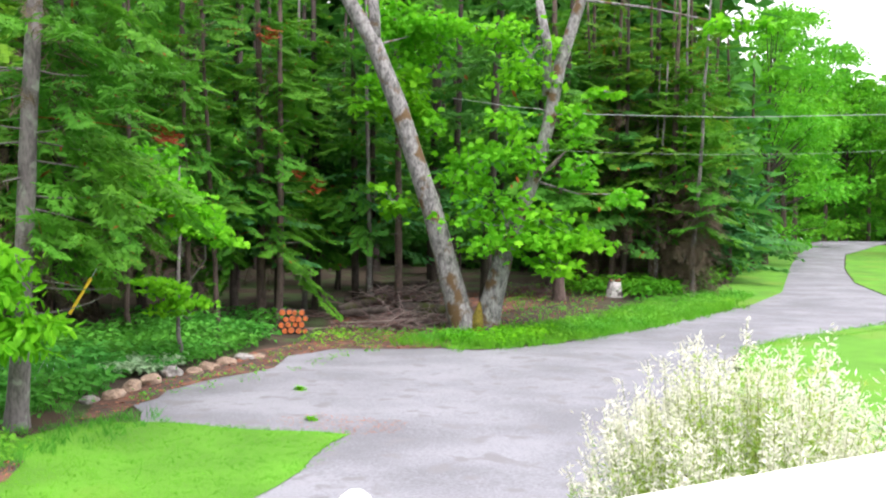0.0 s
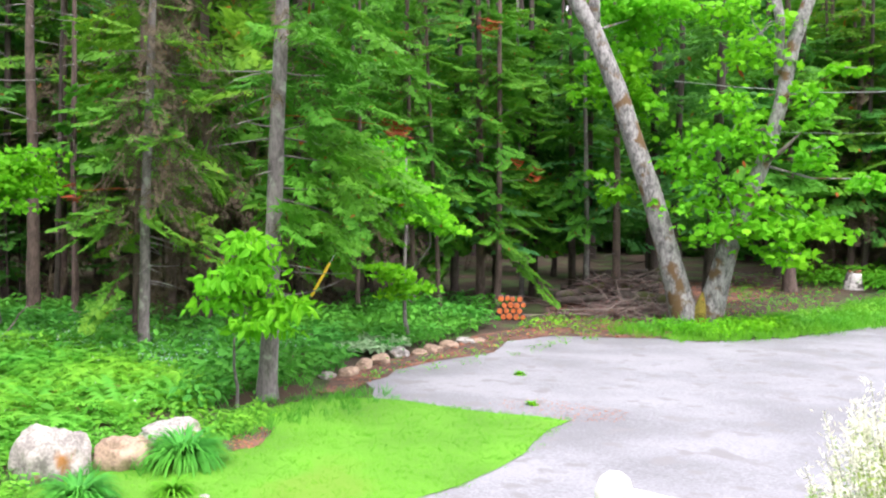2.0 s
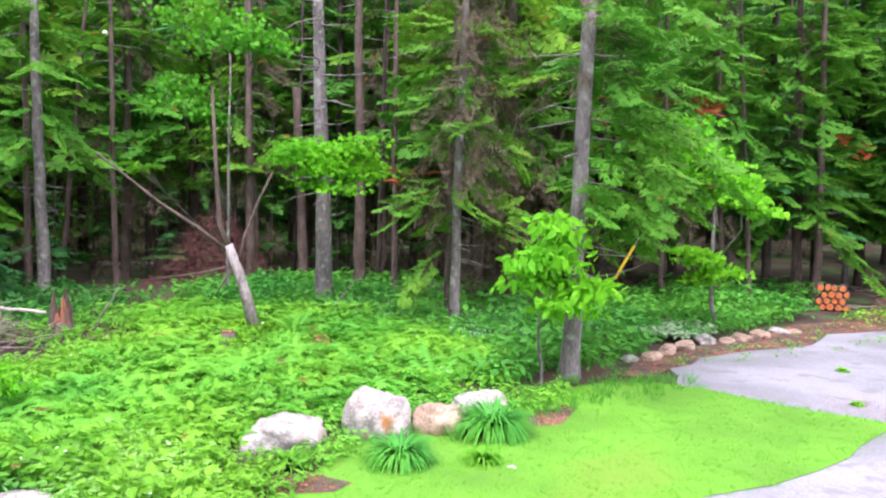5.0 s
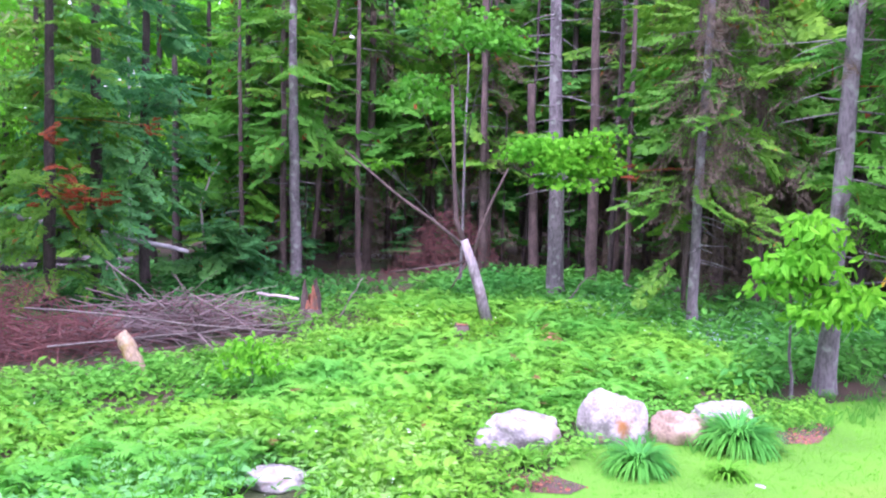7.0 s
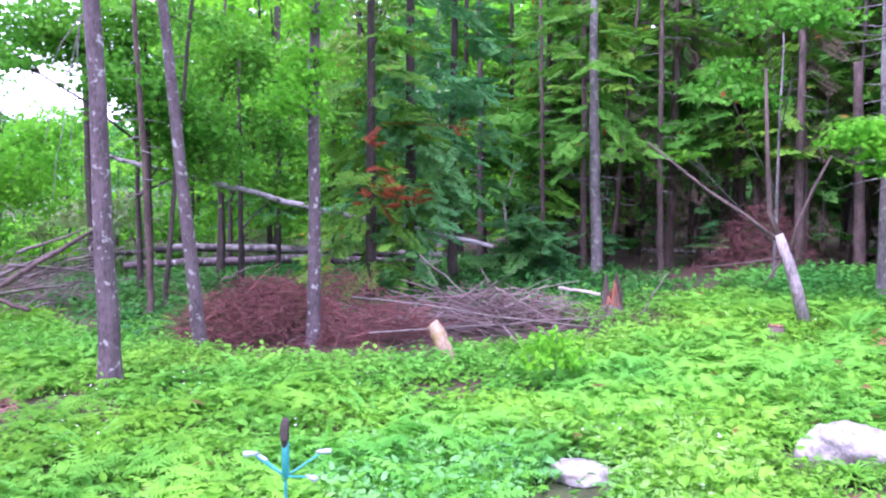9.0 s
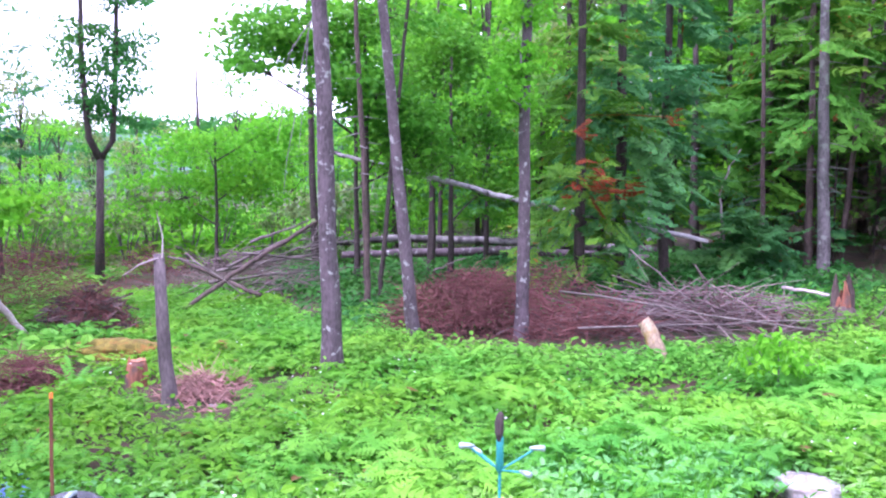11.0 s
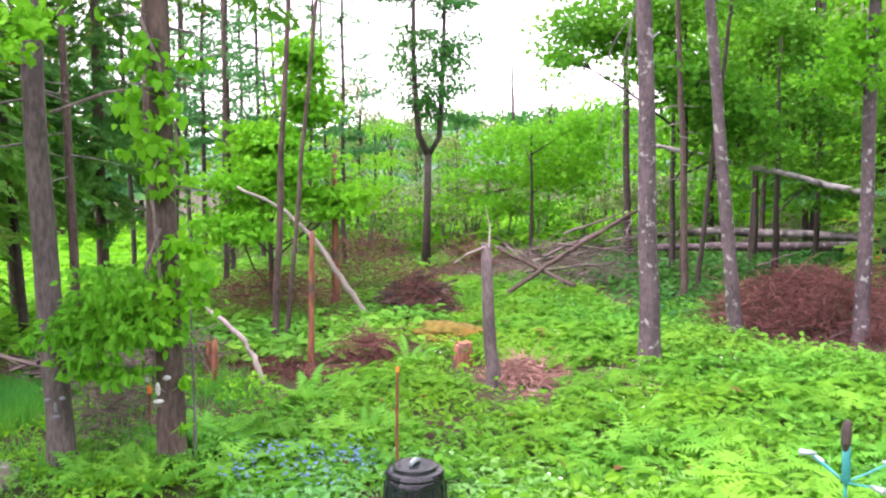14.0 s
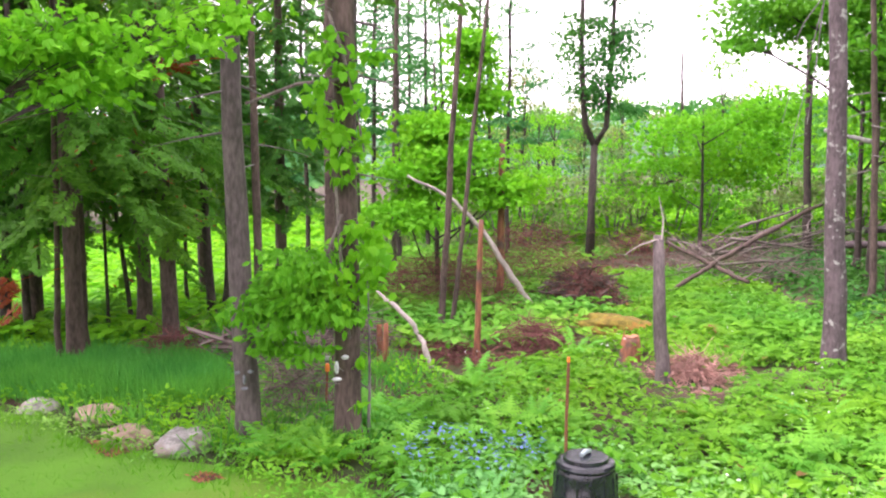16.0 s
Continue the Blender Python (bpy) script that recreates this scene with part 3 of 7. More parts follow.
LITTER_STRIP = [(-4.76, 13.37), (-4.65, 14.54), (-4.03, 15.93), (-3.41, 17.05), (-3.21, 18.50), (-2.36, 19.59), (0.26, 20.07), (0.33, 27.09), (3.38, 30.31), (4.80, 36.59), (-0.53, 35.47), (-3.21, 26.53), (-3.15, 21.39), (-3.92, 19.58), (-4.50, 17.76), (-5.01, 15.66), (-5.40, 13.96), (-5.44, 12.36), (-4.83, 12.52)]
sheet("needle_litter", LITTER_STRIP, 0.027, LITTER, "reddish fallen needles along the gravel", "ground", rng)


# ---- trees ----
def tree(x, y, topz, r, lean, h=13.0, bark=BARK_BROWN, crown=None, needles=NEEDLE, dead=None, seed=1, name="spruce_tree", label="tall spruce with a bare lower trunk", category="tree", group="wood's edge trees", side=None, droop=0.25, sides=10, twigs=BARK_GREY, haze=None, wobble=0.03):
    """A conifer or bare stem. crown and haze (dead lower boughs): z0, z1, reach, boughs; dead: z0, z1, reach, number of bare limbs."""
    q = np.random.default_rng(seed)
    t = thing(name, x, y, label, category, group)
    hh = h or topz
    sprays = SPRAYS_NEAR if math.hypot(x, y) < 17.5 else SPRAYS if math.hypot(x, y) < 27 else SPRAYS_FAR
    part("trunk", stem(q, hh, r, lean, taper=0.3 if h else 0.75, wobble=wobble if h else 0.012, sides=sides), bark, t, smooth=True)
    if crown:
        z0, z1, reach, count = crown
        zv, g = 3.6 + 0.28 * math.hypot(x, y), Geo()
        if sprays is not SPRAYS_FAR and z1 > zv > z0:
            low = int(count * (zv - z0) / (z1 - z0))
            boughs(g, q, z0, zv, hh, reach, low, sprays, droop, lean, side)
            boughs(g, q, zv, z1, hh, reach * (hh - zv) / (hh - z0), (count - low) // 2, SPRAYS_FAR, droop - 0.2, lean, side)
        else:
            boughs(g, q, z0, z1, hh, reach, count, sprays, droop, lean, side)
        part("crown", g, needles, t)
    if haze:
        tagged(part("dead_branchwork", boughs(Geo(), q, *haze[:2], hh, haze[2], haze[3] * 2, SPRAYS_THIN, 0.7, lean), NEEDLE_BARE, t, "grey-brown dead lower boughs"), kind="stuff")
    if dead and math.hypot(x, y) < 24:
        for _ in range(dead[3]):
            part("branch", limbs(Geo(), q, *dead[:3], 1, lean, r=0.014 + 0.025 * r), twigs, t)
    elif dead:
        tagged(part("dead_branchwork", limbs(Geo(), q, *dead, lean, r=0.011 + 0.02 * r), twigs, t), kind="stuff")
    return t


SPR = "spruce with drooping green boughs at the wood's edge"
BARE = "slender bare trunk at the wood's edge"
# the near spruces
tree(-5.92, 11.85, 6.05, 0.146, (0.027, -0.017), bark=BARK_GREY, crown=(3.1, 8.5, 2.9, 92), needles=NEEDLE, dead=(1.6, 6, 1.3, 26), haze=(2.6, 8, 1.3, 12), seed=2, side=0.5, label="grey-barked spruce beside the lawn")
tree(-9.93, 14.64, 6.96, 0.112, (0.024, -0.014), bark=BARK_GREY, crown=(1.9, 8.0, 1.8, 46), needles=NEEDLE_LIGHT, dead=(1.2, 6, 1.2, 18), haze=(3.6, 9, 2.3, 30), seed=3, label="thin hemlock with sparse yellow-green boughs")
tree(-14.30, 15.48, 7.44, 0.217, (-0.011, -0.040), bark=BARK_GREY, dead=(2.2, 9, 1.6, 46), seed=4, label="thick grey trunk with dead side branches")
tree(-5.18, 24.45, 9.21, 0.141, (-0.012, -0.033), bark=BARK_BROWN, crown=(2.3, 10, 3.0, 150), needles=NEEDLE, haze=(1.9, 9, 1.6, 22), seed=5, label=SPR)
tree(-4.56, 28.35, 10.21, 0.086, (-0.033, -0.036), bark=BARK_GREY, crown=(2.5, 9, 2.7, 110), needles=NEEDLE, haze=(2.0, 9, 1.6, 22), seed=6, label=SPR)
tree(-6.70, 22.57, 8.70, 0.078, (-0.011, -0.033), bark=BARK_BROWN, crown=(2.7, 10, 2.3, 95), needles=NEEDLE, haze=(2.0, 9, 1.6, 22), seed=7, label=SPR)
tree(-7.63, 20.81, 8.24, 0.066, (0.002, -0.029), bark=BARK_BROWN, crown=(2.8, 9, 2.2, 90), needles=NEEDLE, haze=(2.0, 9, 1.6, 22), seed=8, label=SPR)
tree(-2.20, 26.69, 5.48, 0.089, (-0.024, -0.032), bark=BARK_GREY, crown=(3.2, 10, 2.0, 60), needles=NEEDLE, dead=(1, 4, 0.9, 14), seed=9, label=SPR)
tree(4.60, 33.39, 11.70, 0.246, (-0.031, -0.026), bark=BARK_BROWN, crown=(3.4, 12, 2.6, 110), needles=NEEDLE, seed=10, label=SPR)
# stems along the lane
tree(8.59, 39.91, 10.85, 0.135, (-0.016, -0.027), bark=BARK_BROWN, crown=(4.0, 12, 2.4, 80), needles=NEEDLE_LIGHT, dead=(1.2, 5, 1.2, 26), haze=(1.2, 5.5, 1.9, 40), seed=12)
tree(9.02, 37.48, 7.92, 0.089, (0.020, -0.035), bark=BARK_GREY, dead=(1.5, 8, 0.9, 24), h=10, seed=13, label=BARE)
tree(9.18, 36.93, 7.85, 0.088, (0.031, -0.038), bark=BARK_GREY, dead=(1.5, 8, 0.9, 24), h=10, seed=14, label=BARE)
tree(9.99, 37.09, 12.74, 0.204, (0.002, -0.031), bark=BARK_BROWN, crown=(3.6, 13, 2.7, 90), needles=NEEDLE_LIGHT, dead=(1.2, 5, 1.5, 30), haze=(1.6, 6, 2.2, 50), seed=15)
tree(10.48, 37.19, 5.47, 0.115, (-0.004, -0.029), bark=BARK_GREY, crown=(4.5, 12, 2.0, 60), dead=(1.2, 5, 1.3, 26), haze=(1.5, 6, 1.9, 40), seed=16)
tree(10.53, 35.81, 4.68, 0.111, (0.045, -0.043), bark=BARK_GREY, crown=(3.0, 12, 2.3, 80), dead=(1.2, 4, 1.2, 20), haze=(1.4, 5, 1.8, 40), seed=17)
tree(6.97, 38.57, 4.22, 0.130, (-0.052, -0.021), bark=BARK_BROWN, crown=(3.6, 12, 2.4, 80), dead=(1.2, 4, 1.2, 16), haze=(1.4, 5, 1.8, 40), seed=18)
tree(14.77, 43.88, 8.85, 0.153, (-0.025, -0.022), bark=BARK_BROWN, crown=(1.2, 12, 2.8, 120), needles=NEEDLE_BLUE, seed=19, label=SPR)
tree(18.79, 51.78, 9.92, 0.183, (-0.011, -0.026), bark=BARK_BROWN, crown=(0.9, 12, 2.9, 110), needles=NEEDLE_BLUE, seed=20, label=SPR)
tree(14.20, 45.79, 12.08, 0.159, (-0.002, -0.029), bark=BARK_BROWN, crown=(1.5, 12, 2.8, 110), needles=NEEDLE_BLUE, seed=21, label=SPR)
# bare stems of the middle wood
for k, (row, bk) in enumerate((((-1.32, 26.51, 3.20, 0.132, (-0.027, -0.031)), BARK_BROWN), ((-4.60, 23.86, 9.07, 0.105, (-0.006, -0.031)), BARK_BROWN), ((-5.94, 22.68, 2.19, 0.070, (-0.060, -0.046)), BARK_BROWN), ((-0.34, 40.28, 2.81, 0.160, (-0.017, -0.030)), BARK_BROWN), ((-18.95, 17.35, 8.21, 0.136, (0.002, -0.028)), BARK_BROWN), ((-15.15, 17.81, 8.02, 0.171, (0.003, -0.028)), BARK_BROWN),
                               ((-14.15, 18.03, 6.58, 0.061, (0.016, -0.018)), BARK_BROWN), ((-10.74, 15.54, 2.37, 0.057, (0.026, -0.013)), BARK_BROWN), ((-19.61, 23.88, 9.66, 0.123, (0.009, -0.023)), BARK_BROWN), ((-13.25, 24.86, 3.91, 0.131, (-0.001, -0.030)), BARK_DARK), ((-21.41, 14.61, 7.90, 0.094, (0.002, -0.027)), BARK_BROWN))):
    tree(*row, bark=bk, dead=(1.5, 8, 1.0, 16), seed=30 + k, label=BARE, name="bare_tree")
for k, (row, bk) in enumerate((((-23.59, 14.20, 8.12, 0.091, (0.068, 0.075)), BARK_BROWN), ((-23.43, 11.78, 4.55, 0.078, (-0.001, -0.032)), BARK_BROWN), ((-25.54, 10.63, 8.29, 0.127, (0.004, -0.020)), BARK_DARK), ((-28.77, 10.44, 8.74, 0.080, (0.004, -0.020)), BIRCH), ((-20.95, 6.79, 5.13, 0.094, (0.003, -0.021)), BARK_DARK), ((-23.69, 17.71, 6.17, 0.088, (-0.022, -0.059)), BARK_BROWN),
                               ((-14.19, 18.11, 6.37, 0.061, (-0.001, -0.030)), BARK_BROWN), ((-21.79, 12.18, 3.39, 0.098, (0.003, -0.026)), BARK_BROWN), ((-20.83, 18.67, 6.40, 0.074, (-0.009, -0.040)), BARK_BROWN), ((-26.41, 4.29, 2.41, 0.079, (0.006, 0.002)), BARK_DARK), ((-18.72, 0.33, 4.01, 0.073, (-0.000, -0.040)), BARK_BROWN))):
    tree(*row, bark=bk, dead=(1.5, 8, 1.0, 14), seed=50 + k, label=BARE, name="bare_tree")
for k, (row, bk) in enumerate((((-20.10, 0.68, 2.87, 0.059, (0.007, 0.095)), BARK_DARK), ((-25.85, 2.47, 7.29, 0.076, (0.007, 0.029)), BARK_DARK), ((-27.69, -0.92, 2.01, 0.126, (-0.000, -0.020)), BARK_DARK), ((-14.44, -6.96, 4.70, 0.066, (-0.037, 0.053)), BARK_BROWN), ((-14.43, -6.75, 3.74, 0.046, (-0.053, 0.093)), BARK_BROWN), ((-12.13, -11.20, 3.39, 0.147, (-0.012, -0.017)), BARK_BROWN),
                               ((-10.87, -11.93, 2.01, 0.067, (-0.030, -0.002)), BARK_BROWN), ((-10.20, -11.79, 1.98, 0.054, (-0.036, 0.002)), BARK_BROWN), ((-11.62, -14.10, 1.19, 0.081, (-0.005, -0.026)), BARK_DARK), ((-12.89, -13.45, 1.26, 0.036, (-0.023, -0.008)), BARK_DARK), ((-13.30, -13.23, 0.99, 0.048, (0.046, -0.077)), BARK_DARK))):
    tree(*row, bark=bk, dead=None if k in (3, 4) else (2.5, 8, 1.0, 10), seed=70 + k, label=BARE, name="bare_tree")
for k, (row, bk) in enumerate((((-15.65, -13.83, 1.94, 0.047, (-0.017, -0.010)), BARK_DARK), ((-14.45, -12.15, 2.38, 0.091, (0.015, -0.049)), BARK_DARK), ((-14.92, -12.18, 1.63, 0.086, (-0.034, 0.013)), BARK_DARK), ((-11.98, -15.21, 1.66, 0.111, (-0.070, 0.026)), BARK_DARK), ((-13.06, -9.98, 6.13, 0.084, (-0.016, -0.008)), BARK_BROWN), ((-11.48, -7.57, 5.61, 0.096, (-0.027, 0.015)), BARK_BROWN), ((-20.89, -11.25, 3.52, 0.077, (-0.017, 0.004)), BARK_BROWN))):
    tree(*row, bark=bk, dead=(2.5, 8, 1.0, 10), seed=90 + k, label=BARE, name="bare_tree")
tree(-19.17, 17.73, 8.33, 0.121, (-0.014, -0.045), bark=BARK_BROWN, dead=(1.5, 8, 1.0, 16), seed=100, label=BARE, name="bare_tree")
tree(-20.69, 11.97, 7.59, 0.164, (-0.003, -0.036), bark=BARK_GREY, crown=(3.6, 12, 2.2, 60), needles=NEEDLE, dead=(2, 6, 1.0, 14), seed=101, label=SPR)
# broken snags with reddish bare wood
SNAG = "broken dead snag with bare reddish wood"
for k, row in enumerate(((-18.39, 19.03, 5.90, 0.158, (-0.020, -0.049)), (-12.47, -5.48, 2.25, 0.052, (-0.023, 0.025)), (-17.61, -6.99, 3.63, 0.091, (-0.015, 0.009)), (-12.08, -6.96, 0.63, 0.053, (-0.005, -0.022)), (-11.50, -6.57, 0.77, 0.046, (-0.018, 0.004)), (-47.92, -7.70, 2.06, 0.127, (-0.006, 0.010)))):
    tree(*row, h=None, bark=BARK_RED if k else BARK_BROWN, seed=110 + k, name="dead_snag", label=SNAG, group="dead snags")
# the three lichen-spotted trunks of the clearing
clearing = [
    tree(-13.50, -0.41, 5.50, 0.155, (0.000, -0.043), bark=BARK_SPOT, dead=(6.4, 9, 1.0, 4), seed=120, name="maple_tree", label="tall trunk with pale lichen spots", group="clearing trunks"),
    tree(-15.28, 1.02, 5.91, 0.118, (-0.004, -0.085), bark=BARK_SPOT, dead=(6.4, 9, 1.0, 4), seed=121, name="maple_tree", label="tall leaning trunk with pale lichen spots", group="clearing trunks"),
    tree(-15.25, 2.93, 6.05, 0.125, (0.009, 0.010), bark=BARK_SPOT, dead=(6.4, 9, 1.0, 4), seed=122, name="maple_tree", label="tall crooked trunk with reddish bark", group="clearing trunks"),
]
# unseen crowns high on the trunks, added to shade the clearing
for k, t in enumerate(clearing):
    q, green, wood = np.random.default_rng(126 + k), Geo(), Geo()
    for _ in range(24):
        a, rr, z = q.uniform(0, 6.28), q.uniform(0.4, 3.4), q.uniform(8.6, 13.4)
        foot = np.array([(0.0, -0.004, 0.009)[k], (-0.043, -0.085, 0.010)[k], 1.0]) * (z - 0.4 * rr - 0.3)
        c = np.array([foot[0] + math.cos(a) * rr, foot[1] + math.sin(a) * rr, z])
        wood.tube([foot, (foot + c) / 2 + q.normal(0, 0.08, 3), c], [0.04, 0.028, 0.012], 4)
        leaves_in(green, q, c, (1.0, 1.0, 0.5), 130, 0.20, WIDE, 6, 0.6)
    tagged(part("branchwork", wood, BARK_DARK, t), kind="stuff")
    part("leaves", green, LEAF, t)
base = np.array(clearing[0].location)
for pts in (((-13.55, -0.60, 5.6), (-13.60, -0.74, 5.14), (-13.62, -0.88, 4.48), (-13.62, -0.96, 3.82), (-13.61, -1.08, 3.23), (-13.61, -1.13, 2.72)), ((-13.60, -0.74, 5.14), (-13.62, -0.81, 4.23), (-13.62, -0.89, 3.48)), ((-13.62, -0.85, 4.6), (-13.66, -1.10, 4.1), (-13.66, -1.22, 3.5)), ((-13.60, -0.70, 5.3), (-13.64, -0.98, 4.9), (-13.66, -1.22, 4.3), (-13.66, -1.30, 3.9))):
    part("hanging_twig", Geo().tube(np.array(pts) - base, np.linspace(0.010, 0.004, len(pts)), 4), BARK_GREY, clearing[0], "grey hanging dead twig")
# the two trunks by the west lawn
tree(-8.02, -6.49, 4.93, 0.141, (-0.011, -0.015), bark=BARK_DUSK, crown=(6.0, 11, 2.6, 70), needles=NEEDLE, dead=(2.6, 6, 1.3, 12), seed=123, label="straight spruce trunk with a stone face on it")
vine_tree = tree(-8.34, -5.39, 4.86, 0.148, (-0.015, -0.004), bark=BARK_BROWN, dead=(3, 7, 1.2, 10), seed=124, wobble=0.006, name="vine_tree", label="dead trunk overgrown with broad-leaved vine")
dead_post = tree(-11.99, -2.55, 2.05, 0.097, (0.001, -0.033), h=None, bark=BARK_DUSK, seed=125, name="dead_post", label="cut-off grey trunk with a few twigs at its top", group="dead snags")

base = np.array(dead_post.location)
for pts, mt in ((((-11.98, -2.66, 1.93), (-11.95, -2.90, 1.84), (-11.93, -3.10, 1.70)), PALE_DEAD), (((-11.99, -2.61, 1.92), (-12.00, -2.60, 2.2), (-11.98, -2.66, 2.50)), PALE_DEAD), (((-12.0, -2.55, 1.94), (-12.05, -2.2, 1.86), (-12.12, -1.85, 1.62), (-12.14, -1.62, 1.42)), DEADWOOD)):
    part("branch", Geo().tube(np.array(pts) - base, np.linspace(0.014, 0.006, len(pts)), 5), mt, dead_post)

# spruces behind the clearing
for k, (xy, h, z0, reach, nd) in enumerate((((-20.22, 6.41), 14, 1.9, 2.4, NEEDLE_BLUE), ((-19.19, 5.10), 12, 1.4, 1.9, NEEDLE_LIGHT), ((-22.00, 8.28), 14, 2.2, 2.3, NEEDLE_BLUE), ((-25.25, 12.76), 14, 2.0, 2.8, NEEDLE), ((-28.40, 13.03), 13, 1.6, 2.6, NEEDLE), ((-28.79, 7.40), 13, 0.9, 2.6, NEEDLE_LIGHT),
                                            ((-28.89, 17.79), 13, 2.0, 2.4, NEEDLE), ((-30.11, 15.99), 14, 2.0, 2.6, NEEDLE_BLUE), ((-15.60, 29.31), 14, 2.0, 2.6, NEEDLE), ((-18.73, 32.54), 14, 2.0, 3.0, NEEDLE), ((-14.29, 34.78), 14, 1.8, 2.8, NEEDLE))):
    tree(*xy, 0, 0.14, (0, 0), h=h, bark=BARK_DARK, crown=(z0, h - 0.5, reach, 130 if k < 5 else 95), needles=nd, haze=(1.0, 6, 2.0, 36) if k > 5 else None, seed=130 + k, label="dense green spruce inside the wood", group="wood trees")
# dark conifers by the west lawn
for k, (xy, z0, reach) in enumerate((((-10.34, -11.59), 3.3, 2.6), ((-12.71, -12.38), 3.0, 3.2), ((-12.60, -15.08), 2.9, 3.0), ((-16.43, -13.94), 3.3, 2.6), ((-11.78, -15.99), 2.7, 3.0), ((-18.44, -13.06), 3.2, 2.2))):
    tree(*xy, 0, 0.15, (0, 0), h=13, bark=BARK_BROWN, crown=(z0, 9, reach, 80 if k == 0 else 105), needles=NEEDLE if k < 3 else NEEDLE_DEEP, droop=0.4, seed=150 + k, label="dark spruce with heavy drooping boughs", group="wood trees")


def broadleaf(x, y, label, clumps, leaf, mat, seed, height=None, r=0.12, bark=BARK_GREY, lean=(0, 0), name="maple_tree", tmpl=LOBED, plates=5, group="broadleaf trees", trunk=True, flat=0.75):
    """A broadleaf tree: a stem, a limb and twigs to each clump, and leaves. clumps: centre in the world, half sizes, leaves."""
    q = np.random.default_rng(seed)
    t = thing(name, x, y, label, "tree", group)
    base = np.array(t.location)
    tops = [c[2] - base[2] for c, *_ in clumps]
    h = height or max(tops)
    if trunk:
        part("trunk", stem(q, h, r, lean, 0.3), bark, t, smooth=True)
    wood, green = Geo(), Geo()
    for c, size, count in clumps:
        c = np.array(c, float) - base
        plates_at = leaves_in(green, q, c, size, int(count * (2.8 if tmpl is LOBED else 1.7)), leaf * (0.76 if tmpl is LOBED else 1.0), tmpl, plates + 5, flat, 0.25 if tmpl is LOBED else 0.75)
        z = max(0.3, min(h, c[2] - 0.5 * math.hypot(c[0] - lean[0] * c[2], c[1] - lean[1] * c[2]) - 0.1))
        root = np.array([lean[0] * z, lean[1] * z, z])
        mid = (root + c) / 2 + q.normal(0, 0.1, 3)
        wood.tube([root, mid, c], [r * 0.4, r * 0.28, r * 0.15], 5)
        for e in plates_at:
            wood.tube([mid * 0.4 + c * 0.6, (c + e) / 2 + q.normal(0, 0.06, 3), e], [r * 0.16, r * 0.1, 0.006], 4)
    tagged(part("branchwork", wood, bark, t), kind="stuff")
    part("leaves", green, mat, t)
    return t


# the double maple at the edge of the gravel
q = np.random.default_rng(200)
mx, my = 0.97, 22.80
maple = thing("maple_tree", mx, my, "old double-trunked maple leaning over the gravel", "tree")
base = np.array(maple.location)
for name, pts, rad in (("trunk", [(0.70, 22.39, 0.42), (0.60, 22.37, 0.90), (0.38, 22.36, 1.64), (0.09, 22.33, 2.68), (-0.30, 22.29, 4.01), (-0.74, 22.24, 5.25), (-1.23, 22.17, 6.71), (-1.89, 22.08, 8.30), (-2.54, 21.98, 9.36), (-3.39, 21.82, 11.04)], (0.46, 0.38, 0.32, 0.29, 0.27, 0.25, 0.24, 0.22, 0.19, 0.15)),
                       ("trunk", [(1.07, 22.57, 0.41), (1.20, 22.55, 1.04), (1.38, 22.51, 1.80), (1.63, 22.47, 2.85), (2.01, 22.40, 3.90), (2.39, 22.34, 4.95), (2.72, 22.26, 6.28), (2.96, 22.18, 7.75), (3.49, 22.05, 9.49), (3.89, 21.95, 10.63)], (0.48, 0.36, 0.29, 0.25, 0.21, 0.18, 0.17, 0.17, 0.14, 0.11)),
                       ("limb", [(-1.86, 22.09, 8.26), (-1.87, 22.06, 8.96), (-2.02, 22.01, 10.26)], (0.17, 0.15, 0.12)),
                       ("limb", [(2.65, 22.24, 7.02), (2.65, 22.20, 8.34), (2.41, 22.20, 9.51)], (0.12, 0.12, 0.10)),
                       ("broken_limb", [(2.42, 22.23, 4.91), (2.77, 22.08, 5.14), (3.18, 21.81, 5.59)], (0.09, 0.06, 0.01))):
    part(name, Geo().tube(np.array(pts) - base, rad, 12), BARK_MAPLE if name != "broken_limb" else DEADWOOD, maple, smooth=True)
part("moss_patch", Geo().tube(np.array([(0.91, 22.18, 0.53), (0.95, 22.20, 1.22), (1.01, 22.34, 1.58)]) - base, (0.24, 0.14, 0.03), 8), MOSS, maple, "yellow-brown moss between the trunks", smooth=True)
green, wood = Geo(), Geo()
for c, size, count in (((1.69, 22.04, 3.59), (1.5, 1.2, 0.9), 420), ((3.11, 21.69, 3.32), (0.9, 0.9, 0.6), 260), ((0.66, 22.65, 5.09), (0.8, 1.0, 0.9), 240), ((1.73, 22.17, 5.81), (0.8, 0.9, 1.1), 240), ((3.36, 21.77, 6.22), (0.5, 0.7, 0.6), 90), ((2.20, 22.06, 8.00), (0.9, 0.9, 1.0), 200), ((2.96, 21.53, 2.60), (0.5, 0.6, 0.35), 110), ((1.18, 22.32, 8.64), (0.7, 0.8, 0.6), 110)):
    e = leaves_in(green, q, np.array(c) - base, size, int(count * 1.6), 0.21, LOBED, 10, 0.6)
    for p in e:
        wood.tube([np.array(c) - base, ((np.array(c) - base) + p) / 2 + q.normal(0, 0.08, 3), p], [0.02, 0.014, 0.006], 4)
part("leaves", green, LEAF_LIME, maple)
green = Geo()
